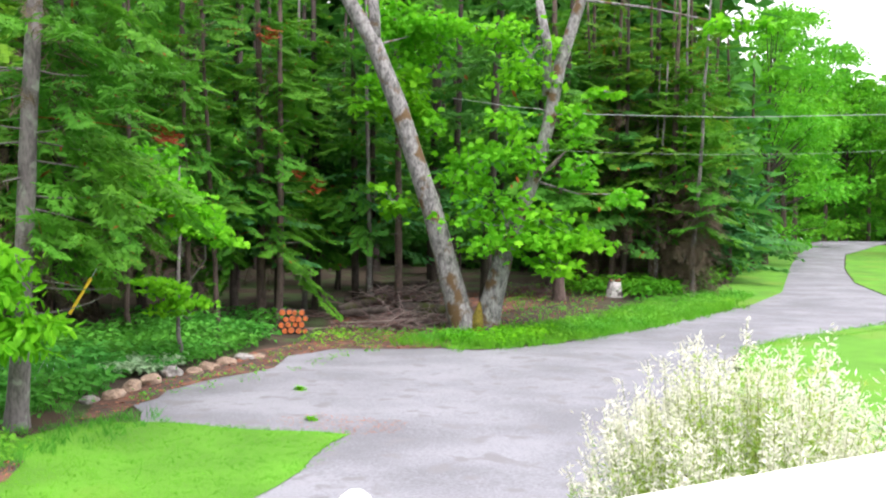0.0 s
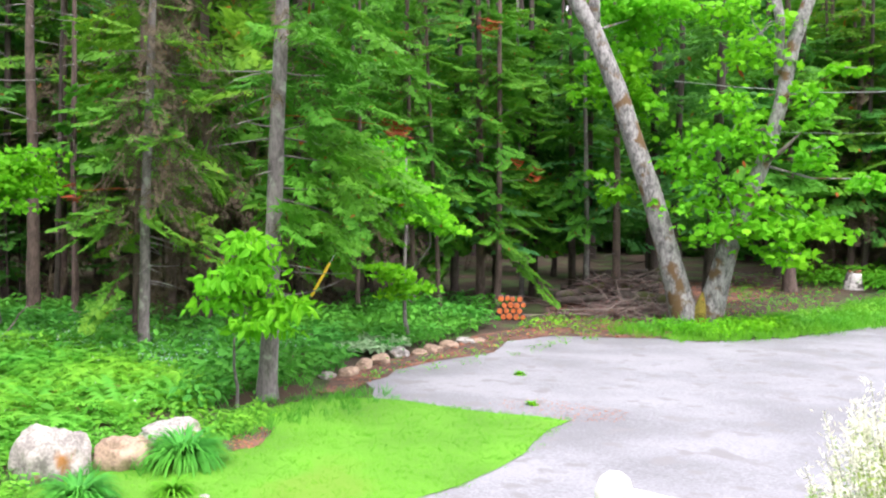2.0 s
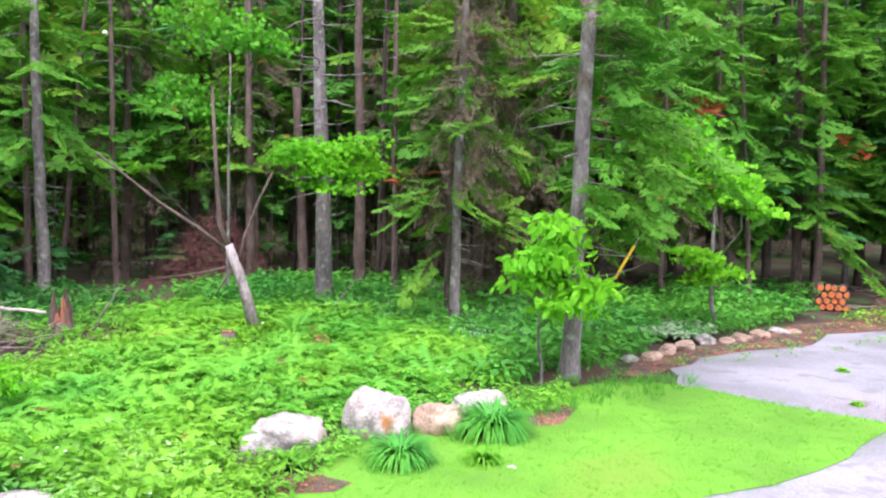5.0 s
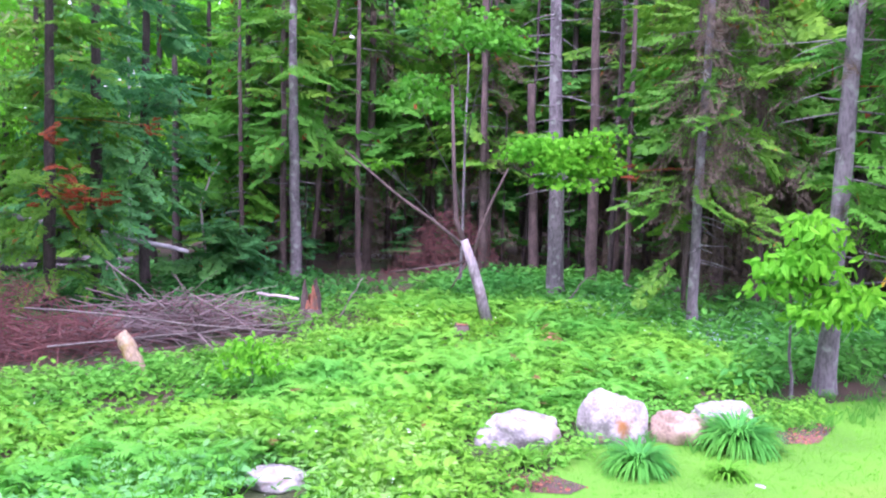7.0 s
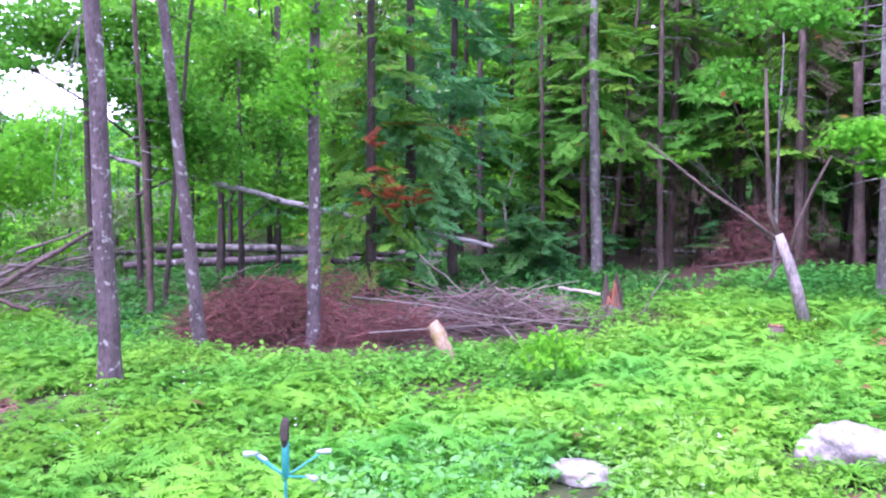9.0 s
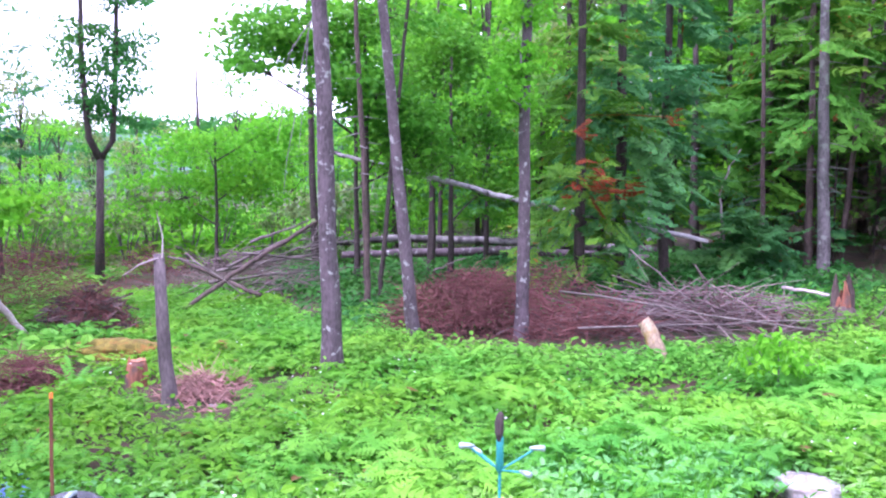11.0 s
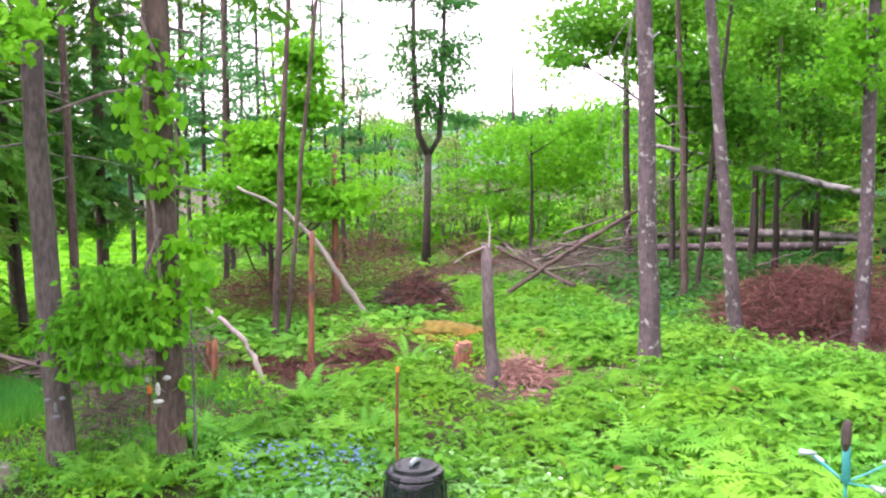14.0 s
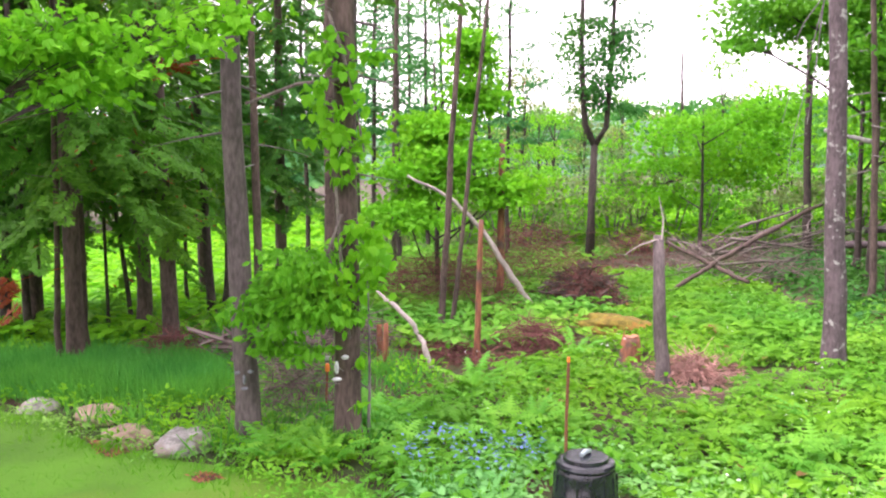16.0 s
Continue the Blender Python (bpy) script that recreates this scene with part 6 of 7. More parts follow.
for k, (a, b, r) in enumerate((((-3.12, 25.79, 1.06), (-1.39, 26.93, 1.51), 0.13), ((-2.89, 26.82, 1.13), (-0.05, 26.97, 1.44), 0.15), ((-2.64, 27.84, 1.53), (0.13, 27.96, 1.63), 0.14), ((-1.59, 25.93, 1.01), (0.14, 24.98, 0.95), 0.12), ((-3.19, 27.79, 1.25), (-1.54, 27.92, 1.60), 0.12), ((-1.00, 24.47, 0.76), (0.21, 23.99, 0.77), 0.12), ((-2.36, 28.87, 1.68), (-0.44, 28.96, 1.80), 0.1), ((-1.35, 26.2, 1.12), (0.75, 25.9, 1.05), 0.21), ((-3.05, 25.6, 0.95), (-1.6, 25.3, 1.15), 0.11), ((-1.2, 24.4, 0.85), (0.45, 24.2, 0.82), 0.16), ((-0.65, 25.95, 1.72), (0.35, 25.95, 2.25), 0.04))):
    log_between("old_log", [a, b], (r, r * 1.06, r * 0.96, r * 0.8), OLD_LOG, "old grey log in a rotting heap", "log", "rotting log heap")

# ---- placed things ----
# compost bin with its stake
bin_x, bin_y = -7.47, -2.49
bin_, base = at_base("compost_bin", bin_x, bin_y, "black plastic compost bin with a round lid", "compost bin")
g = Geo()
prof = [(0.0, 0.27), (0.02, 0.285), (0.2, 0.285), (0.22, 0.275), (0.36, 0.265), (0.40, 0.26), (0.42, 0.25)]
g.tube([(0, 0, z) for z, _ in prof], [r for _, r in prof], 28)
part("body", g, BLACK, bin_, smooth=True)
for k in range(14):
    a = 2 * math.pi * k / 14
    part("rib", Geo().tube([(math.cos(a) * 0.283, math.sin(a) * 0.283, 0.03), (math.cos(a) * 0.268, math.sin(a) * 0.268, 0.36)], [0.012, 0.010], 6), BLACK, bin_)
lid = part("lid", Geo().tube([(0, 0, 0.425), (0, 0, 0.44), (0, 0, 0.465), (0, 0, 0.475)], [0.262, 0.265, 0.25, 0.215], 28), BLACK, bin_, "glossy black lid", smooth=False)
part("rim", Geo().tube([(0, 0, 0.475), (0, 0, 0.505), (0, 0, 0.512)], [0.20, 0.195, 0.17], 28), BLACK, lid)
part("knob", Geo().tube([(-0.07, 0.02, 0.53), (0, 0, 0.545), (0.07, -0.02, 0.53)], [0.02, 0.025, 0.02], 8), GREY_METAL, lid, "pale bluish handle")
sx_, sy_ = -8.32, -2.90
st, base = at_base("wooden_stake", sx_, sy_, "reddish wooden stake with an orange tip", "stake")
part("shaft", Geo().tube([(0, 0, -0.1), (0.0, 0.0, 0.5), (0.01, 0.02, 1.13)], [0.018, 0.017, 0.016], 5), STAKE, st)
part("tip", Geo().tube([(0.01, 0.02, 1.13), (0.01, 0.021, 1.18)], [0.019, 0.016], 6), ORANGE, st, "orange painted tip")
sx_, sy_ = -9.08, -6.12
st, base = at_base("steel_stake", sx_, sy_, "rusty steel stake with an orange cap", "stake")
part("shaft", Geo().tube([(0, 0, -0.1), (0.0, 0.01, 0.4), (-0.01, 0.02, 0.68)], [0.017, 0.016, 0.016], 5), RUST, st)
part("cap", Geo().tube([(-0.01, 0.02, 0.64), (-0.01, 0.02, 0.72), (-0.01, 0.02, 0.735)], [0.03, 0.028, 0.012], 8), ORANGE, st, "orange plastic cap")

# teal pole with four cup arms
px, py, pz = -6.67, 0.84, 1.27
hook = thing("feeder_pole", px, py, "teal garden pole with four cup arms", "garden ornament")
gzp = float(gz(px, py))
top = pz - gzp
part("pole", Geo().tube([(0, 0, -0.1), (0, 0, top - 0.42), (0, 0, top - 0.18)], [0.011, 0.012, 0.012], 8), TEAL, hook)
part("sleeve", Geo().tube([(0, 0, top - 0.46), (0, 0, top - 0.45), (0, 0, top - 0.20), (0, 0, top - 0.17)], [0.02, 0.030, 0.028, 0.016], 10), TEAL, hook, smooth=True)
q = np.random.default_rng(550)
for k, (a, dz, ln) in enumerate(((0.5, 0.05, 0.28), (1.35, 0.17, 0.27), (3.6, 0.06, 0.28), (4.6, 0.18, 0.24))):
    d = np.array([math.cos(a), math.sin(a), 0])
    end = d * ln + (0, 0, top - 0.44 + dz)
    arm = part("arm", Geo().tube([(0, 0, top - 0.45), d * ln * 0.5 + (0, 0, top - 0.44 + dz * 0.45), end], [0.009, 0.008, 0.008], 6), TEAL, hook)
    part("cup", Geo().tube([end - d * 0.05, end, end + d * 0.06, end + d * 0.07], [0.010, 0.020, 0.025, 0.012], 10), GREY_METAL, arm, "pale metal cup", smooth=True)
part("cone", Geo().tube([(0.012, -0.01, top - 0.22), (0.016, -0.01, top - 0.16), (0.01, -0.01, top - 0.08), (0.002, 0, top - 0.02), (0, 0, top)], [0.016, 0.034, 0.036, 0.026, 0.012], 9), BARK_DARK, hook, "dark cone on the pole's top")


# stone faces on the two trunks
def ornament(x, y, z, size, label, mat):
    """A few cast-stone pieces on a trunk, as one plain form."""
    g = Geo()
    d = np.array([-x, -y, 0]) / math.hypot(x, y)
    s = np.array([d[1], -d[0], 0]) * -1
    up = np.array([0, 0, 1.0])
    for u, w, ru, rw in ((-0.34, 0.42, 0.15, 0.10), (0.34, 0.42, 0.15, 0.10), (0.0, 0.02, 0.09, 0.27), (0.0, -0.46, 0.20, 0.09)):
        for k in range(2):
            c = s * (u * size) + up * (w * size)
            ring = [c + s * (ru * size * math.cos(a)) + up * (rw * size * math.sin(a)) for a in np.linspace(0, 2 * math.pi, 12, endpoint=False)]
            inner = [c + (p - c) * 0.6 + d * 0.03 for p in ring]
        b = g.n
        g.add([*ring, *inner, c + d * 0.036], [(k, (k + 1) % 12, 12 + (k + 1) % 12, 12 + k) for k in range(12)])
        g.f.append(np.array([(12 + k, 12 + (k + 1) % 12, 24) for k in range(12)]) + b)
    ob = part("tree_ornament", g, mat, smooth=True)
    ob.location = (x, y, z)
    return tagged(ob, label, "garden ornament", "trunk ornaments")


ornament(-8.075, -5.36, 0.80, 0.27, "pale cast-stone ornament on the vine-grown trunk", STONE_FACE)
ornament(-7.875, -6.42, 0.61, 0.21, "grey cast-stone ornament on the spruce trunk", STONE_GREY)

# guy wire with its yellow guard, and the overhead line
gx_, gy_ = -6.83, 13.88
guy = thing("guy_wire", gx_, gy_, "steel guy wire with a yellow plastic guard", "cable")
base = np.array(guy.location)
lo, hi = np.array((-5.44, 12.39, 1.93)), np.array((-5.17, 12.48, 2.46))
part("wire", Geo().tube([(0, 0, -0.05), lo - base, hi - base, hi - base + (hi - lo) * 0.25], 0.006, 4), WIRE, guy)
part("guard", Geo().tube([lo - base, hi - base], [0.022, 0.022], 8), YELLOW, guy, "yellow plastic guard")
w = part("overhead_wire", Geo().tube([(0.19, 24.79, 7.36), (1.83, 24.73, 7.15), (4.25, 24.44, 6.90), (8.00, 23.50, 6.74), (11.43, 22.04, 6.65), (17.63, 17.53, 6.68)], 0.009, 5), WIRE)
tagged(w, "pale overhead cable crossing the lane", "cable", "overhead cables")
w = part("overhead_wire", Geo().tube([(1.93, 25.76, 6.05), (4.45, 25.45, 5.93), (7.60, 24.70, 5.83), (10.29, 23.71, 5.80), (17.72, 18.86, 5.80)], 0.004, 5), WIRE)
tagged(w, "thin overhead cable crossing the lane", "cable", "overhead cables")

# deck, and an unseen house wall added behind it to close and shade the rear
DECK_Z = 1.42
deck = thing("deck", 0.3, -0.2, "raised wooden deck of weathered boards", "deck", z=DECK_Z)
for k in range(31):
    y0 = -2.34 + 0.145 * k
    part("board", Geo().add([(x - 0.3, y + 0.2, z) for x in (-1.7, 2.4) for y in (y0, y0 + 0.138) for z in (-0.035, 0.0)], [(0, 1, 3, 2), (4, 6, 7, 5), (0, 4, 5, 1), (2, 3, 7, 6), (0, 2, 6, 4), (1, 5, 7, 3)]), DECK, deck)
for x in (-1.6, 0.35, 2.3):
    part("joist", Geo().add([(x + u - 0.3, y + 0.2, z) for u in (-0.02, 0.02) for y in (-2.3, 2.1) for z in (-0.22, -0.04)], [(0, 1, 3, 2), (4, 6, 7, 5), (0, 4, 5, 1), (2, 3, 7, 6), (0, 2, 6, 4), (1, 5, 7, 3)]), DECK, deck)
    for y in (-2.1, 1.95):
        part("support_post", Geo().tube([(x - 0.3, y + 0.2, -DECK_Z - 0.1), (x - 0.3, y + 0.2, -0.2)], [0.06, 0.06], 8), DECK, deck)
g = Geo().add([(x, y, z) for x in (-1.4, 9.0) for y in (-2.75, -2.5) for z in (-0.2, 5.6)], [(0, 1, 3, 2), (4, 6, 7, 5), (0, 4, 5, 1), (2, 3, 7, 6), (0, 2, 6, 4), (1, 5, 7, 3)])
tagged(part("wall_house", g, SIDING), "unseen plain house wall added behind the deck", "wall", kind="structure")
# deck railing
rail = thing("deck_railing", -0.24, 2.72, "white painted deck railing with a rounded post", "railing", z=DECK_Z)
base = np.array(rail.location)
bx_, by_, bz_ = -0.19, 1.87, 2.44
ball = np.array((bx_, by_, bz_)) - base
part("post", Geo().tube([(ball[0], ball[1], 0.0), ball - (0, 0, 0.08)], [0.04, 0.04], 12), WHITE, rail)
part("post_cap", Geo().tube([ball - (0, 0, 0.10), ball - (0, 0, 0.085), ball - (0, 0, 0.05), ball - (0, 0, 0.018), ball - (0, 0, 0.004), ball], [0.03, 0.044, 0.048, 0.036, 0.018, 0.002], 20), WHITE, rail, smooth=True)


def board(a, b, wide, thick):
    a, b = np.array(a), np.array(b)
    d = (b - a) / np.linalg.norm(b - a)
    s = np.cross(d, (0, 0, 1.0))
    s /= np.linalg.norm(s)
    u = np.cross(s, d)
    v = [p + s * i * wide / 2 + u * j * thick / 2 for p in (a, b) for i, j in ((-1, -1), (1, -1), (1, 1), (-1, 1))]
    return Geo().add(v, [(0, 3, 2, 1), (4, 5, 6, 7), (0, 1, 5, 4), (1, 2, 6, 5), (2, 3, 7, 6), (3, 0, 4, 7)])


e1 = np.array((0.14, 1.64, 2.40)) - base
part("top_rail", board(ball - (0, 0, 0.06), e1, 0.05, 0.04), WHITE, rail)
h0, h1 = np.array((0.36, 1.59, 2.46)) - base, np.array((1.24, 1.74, 2.58)) - base
part("hand_rail", board(h0, h1, 0.16, 0.045), WHITE, rail)
part("post", Geo().tube([(h1[0], h1[1], 0.0), h1], [0.04, 0.04], 8), WHITE, rail)
part("post", Geo().tube([(e1[0], e1[1], 0.0), e1], [0.03, 0.03], 8), WHITE, rail)

# ---- shrubs and herbs ----
wx, wy, wz = 2.22, 6.36, 2.35
shrub = thing("willow_shrub", wx, wy, "dappled willow shrub with white-tipped shoots", "shrub")
base = np.array(shrub.location)
q = np.random.default_rng(560)
wood, green, white = Geo(), Geo(), Geo()
H = wz - base[2]
for k in range(300):
    a, f = q.uniform(0, 6.28), math.sqrt(q.random())
    rr = 1.10 * f
    tall = H * (0.97 + 0.14 * math.cos(a) * f)
    tip = np.array([math.cos(a) * rr, math.sin(a) * rr, tall * (1.0 - 0.34 * f ** 2.4) * q.uniform(0.78, 1.06)]) + q.normal(0, 0.12, 3)
    root = np.array([math.cos(a) * rr * 0.2, math.sin(a) * rr * 0.2, 0.0])
    s = np.linspace(0, 1, 6)[:, None]
    pts = root * (1 - s) + tip * s + np.array([math.cos(a), math.sin(a), 0]) * 0.22 * f * np.sin(s * math.pi)
    wood.tube(pts, np.linspace(0.006, 0.002, 6), 3)
    m = 210
    u = q.uniform(0.02, 1.0, m) ** 0.8
    p = np.stack([np.interp(u, s[:, 0], pts[:, i]) for i in range(3)], -1) + q.normal(0, 0.026, (m, 3))
    M = turns(q.uniform(0, 6.28, m), q.uniform(0.1, 1.2, m), q.uniform(0, 3, m), np.stack([q.uniform(0.035, 0.075, m), np.full(m, 0.058), np.full(m, 0.05)], -1))
    w = u + q.normal(0, 0.09, m) > q.uniform(0.62, 0.95)
    green.scatter(KITE, M[~w], p[~w])
    white.scatter(KITE, M[w], p[w])
tagged(part("stemwork", wood, OLIVE_STEM, shrub), kind="stuff")
part("leaves", green, WILLOW_G, shrub)
part("shoot_foliage", white, WILLOW_W, shrub, "white young shoot tips")


def tuft(x, y, r, h, n, mat, label, seed, name="daylily", category="plant", group="daylily tufts", wide=0.014):
    """A fountain of arching blades."""
    q = np.random.default_rng(seed)
    t = thing(name, x, y, label, category, group)
    g = Geo()
    for _ in range(n):
        a, b, ln = q.uniform(0, 6.28), q.uniform(0.1, 1.0), q.uniform(0.7, 1.15) * (r + h) * 0.78
        s = np.linspace(0, 1, 7)
        bend = 0.15 + 0.5 * b + (1.6 + 1.3 * b) * s ** 1.1
        d = np.concatenate([[0], np.cumsum(np.sin(bend[:-1]))]) * ln / 6 + 0.10 * r * b
        z = np.concatenate([[0], np.cumsum(np.cos(bend[:-1]))]) * ln / 6
        w = wide * (1.0 - s ** 2.2) + 0.001
        c, sn = math.cos(a), math.sin(a)
        p = np.stack([c * d, sn * d, np.maximum(z, 0.01)], -1)
        side = np.array([-sn, c, 0]) * w[:, None]
        g.add(np.concatenate([p - side, p + side]), [(i, i + 1, i + 8, i + 7) for i in range(6)])
        if len(g.v) >= 48:
            part("leaf_fan", g, mat, t)
            g = Geo()
    if g.v:
        part("leaf_fan", g, mat, t)
    return t


tuft(-5.58, 6.99, 0.31, 0.36, 520, TALL_GRASS, "dark green tuft of daylily leaves on the lawn edge", 570)
tuft(-5.30, 8.45, 0.42, 0.45, 460, TALL_GRASS, "dark green tuft of daylily leaves before the boulders", 571)
tuft(-4.88, 7.54, 0.22, 0.22, 110, GRASS, "small tuft of fine grass on the lawn", 572)
tuft(-6.50, 6.22, 0.22, 0.25, 110, GRASS, "small tuft of fine grass by the boulder", 573)
tuft(-7.47, -7.88, 0.25, 0.18, 120, LEAF_LIME, "yellow-green tuft over the border stone", 574)


log_x, log_y = -11.16, 3.93


def bed(name, zone, count, tmpls, size, mat, label, category, seed, lift=0.0, tilt=0.12, keep=None, patchy=False):
    """Many plants of a kind over a stretch of ground, too many to count."""
    q = np.random.default_rng(seed)
    xy = in_zone(q, zone, count)
    if keep is not None:
        xy = xy[keep(xy[:, 0], xy[:, 1])]
    grow = np.where((xy[:, 0] < -9.5) & (xy[:, 1] < 1.0), 0.7, 1.0) * np.where(np.hypot(xy[:, 0] - bin_x, xy[:, 1] - bin_y) < 1.9, 0.6, 1.0) * np.where(np.hypot(xy[:, 0] - log_x, xy[:, 1] - log_y) < 1.3, 0.55, 1.0) if patchy else np.ones(len(xy))
    if patchy:
        f = np.array([noise.noise((x * 0.55, y * 0.55, seed)) + 0.6 * noise.noise((x * 1.7, y * 1.7, seed)) for x, y in xy])
        on = f > q.normal(-0.26, 0.12, len(xy))
        xy, grow = xy[on], grow[on] * np.clip(0.98 + 0.55 * f[on], 0.55, 1.4)
    m = turns(q.uniform(0, 6.28, len(xy)), q.normal(0, tilt, len(xy)), q.normal(0, tilt, len(xy)), q.uniform(*size, len(xy)) * grow)
    p = np.stack([xy[:, 0], xy[:, 1], gz(xy[:, 0], xy[:, 1]) + lift], -1)
    k = q.integers(0, len(tmpls), len(xy))
    g = Geo()
    for i, tm in enumerate(tmpls):
        g.scatter(tm, m[k == i], p[k == i])
    return tagged(part(name, g, mat), label, category, kind="stuff")


def before(x, y, px, py, r, depth):
    """Off the open ground in front of a thing, on the deck's side."""
    d = math.hypot(px, py)
    along, across = (x * px + y * py) / d, (x * py - y * px) / d
    return (np.abs(across) > r) | (along > d + 0.4) | (along < d - depth)


def herb(rng, n=9, h=0.3, spread=0.22, leaf=0.13):
    """A low clump of oval leaves on short stalks."""
    g = Geo()
    a = rng.uniform(0, 6.28, n)
    r = spread * np.sqrt(rng.random(n))
    p = np.stack([np.cos(a) * r, np.sin(a) * r, h * rng.uniform(0.45, 1.0, n)], -1)
    g.scatter(OVAL, turns(a + rng.normal(0, 0.6, n), rng.normal(-0.1, 0.35, n), rng.normal(0, 0.35, n), leaf * rng.uniform(0.6, 1.2, n)), p)
    return np.concatenate(g.v), np.concatenate(g.f)


def blades(rng, n=14, h=0.35, spread=0.10, wide=0.012):
    g = Geo()
    a = rng.uniform(0, 6.28, n)
    p = np.stack([rng.normal(0, spread, n), rng.normal(0, spread, n), np.zeros(n)], -1)
    ln = h * rng.uniform(0.5, 1.2, n)
    g.scatter(KITE, turns(a, rng.uniform(0.75, 1.5, n), rng.uniform(0, 3, n), np.stack([ln, np.full(n, wide * 7), ln], -1)), p)
    return np.concatenate(g.v), np.concatenate(g.f)


q = np.random.default_rng(580)
FERNS, BRACKENS = [fern(q) for _ in range(4)], [bracken(q) for _ in range(4)]
HERBS, HERBS_LOW = [herb(q) for _ in range(5)], [herb(q, 10, 0.16, 0.2, 0.09) for _ in range(4)]
TUFTS, TURF_TUFTS = [blades(q) for _ in range(5)], [blades(q, 9, 0.07, 0.06, 0.004) for _ in range(5)]
FERN_ZONE = [(-6.3, 4.9), (-7.6, 6.0), (-7.3, 8.0), (-6.6, 9.3), (-6.4, 10.6), (-7.6, 12.6), (-10.5, 14.2), (-13.5, 14.5), (-17.5, 13.0), (-16.0, 11.0), (-13.0, 9.4), (-11.9, 5.6), (-12.3, 1.6), (-14.2, -0.4), (-17.5, -1.0), (-25.0, -2.5), (-23.0, -6.5), (-17.5, -4.6), (-13.6, -4.0), (-11.6, -5.2), (-9.6, -5.4), (-8.2, -5.0), (-7.3, -4.2), (-6.0, -2.6), (-5.0, -0.5), (-5.0, 3.4)]
sheet("undergrowth", [(-5.3, 4.2), (-6.4, 6.4), (-5.6, 9.0), (-5.6, 11.2), (-5.3, 13.0), (-6.2, 15.5), (-5.6, 20.5), (-9.0, 22.0), (-16.0, 20.0), (-26.0, 15.0), (-30.0, 0.0), (-32.0, -12.0), (-22.0, -22.0), (-7.2, -16.0), (-8.2, -10.2), (-7.6, -7.2), (-7.4, -4.6), (-6.0, -2.9), (-4.4, -0.6), (-4.4, 3.4)], 0.008, COVER, "green low growth under the ferns", "ground", q, 0.2)


def free(x, y):
    """Off the heaps, stones and bare places."""
    ok = np.ones(len(x), bool)
    for cx, cy, r in ((-15.4, 2.2, 1.6), (-14.9, 6.2, 1.3), (-7.03, 6.63, 0.55), (-6.47, 7.66, 0.5), (-5.9, 8.4, 0.6), (-7.55, 3.9, 0.35), (-12.3, -2.2, 0.7), (-13.3, -4.7, 0.9), (-15.7, -4.1, 0.7), (-13.3, -3.2, 0.35), (-13.5, -0.6, 0.4), (-12.8, -1.2, 0.5), (-7.47, -2.49, 0.75), (-6.48, -2.22, 0.7), (-14.6, 8.4, 1.2), (-13.7, 4.9, 0.7), (-13.2, 4.7, 0.5), (-11.7, -2.4, 0.5), (-12.6, 4.6, 1.0), (-7.0, 3.4, 0.55), (-10.6, 11.3, 0.6), (-11.8, 10.1, 0.6), (-12.42, 4.38, 0.6), (-11.32, 3.94, 0.6), (-15.71, -4.11, 0.9), (-14.41, -3.78, 0.5), (-12.66, -3.11, 0.5), (-11.62, -2.12, 0.55), (-11.00, -1.85, 0.3), (-7.37, 3.74, 0.45), (-6.90, 3.47, 0.45), (-10.40, 10.98, 0.5), (-11.63, 9.96, 0.4)):
        ok &= np.hypot(x - cx, y - cy) > r
    return ok


LOW_FRONT = [(-4.6, 3.2), (-6.6, 4.9), (-7.4, 5.6), (-8.4, 4.6), (-8.6, 2.6), (-7.6, 0.6), (-6.6, -1.2), (-4.6, -0.6)]


def in_back(x, y):
    """Ferns stand mostly behind the low leaves at the lawn's edge."""
    return free(x, y) & (~inside(LOW_FRONT, x, y) | (np.sin(x * 37.7 + y * 91.3) > 0.88))


bed("fern_bed", FERN_ZONE, 1500, FERNS, (0.34, 0.56), FERN, "dense bed of bright green ferns", "ferns", 581, keep=in_back, patchy=True)
bed("bracken_bed", FERN_ZONE, 6400, BRACKENS, (0.30, 0.54), FERN, "flat bright bracken fronds among the ferns", "ferns", 582, tilt=0.3, keep=lambda x, y: in_back(x, y) & ((y > 2.2 + 0.7 * np.sin(x * 3.1)) | (x > -9.4 + 0.6 * np.sin(y * 2.3))), patchy=True)
bed("bracken_bed", FERN_ZONE, 6400, BRACKENS, (0.32, 0.58), FERN_DEEP, "deep green bracken fronds over the clearing", "ferns", 615, tilt=0.3, keep=lambda x, y: in_back(x, y) & (y < 2.2 + 0.7 * np.sin(x * 3.1)) & (x < -9.4 + 0.6 * np.sin(y * 2.3)), patchy=True)
def off_stones(x, y):
    """Off the stones and the low things alone."""
    ok = np.ones(len(x), bool)
    for cx, cy, r in ((-7.14, 6.76, 0.4), (-6.50, 7.68, 0.35), (-7.5, 3.85, 0.5), (-7.47, -2.49, 0.4), (-13.37, -3.27, 0.3), (-12.28, -2.21, 0.5), (-15.71, -4.11, 0.8), (-13.48, -4.82, 0.6), (-12.3, -0.7, 0.8), (-11.7, -1.9, 0.6), (-12.7, -1.6, 0.5)):
        ok &= np.hypot(x - cx, y - cy) > r
    return ok


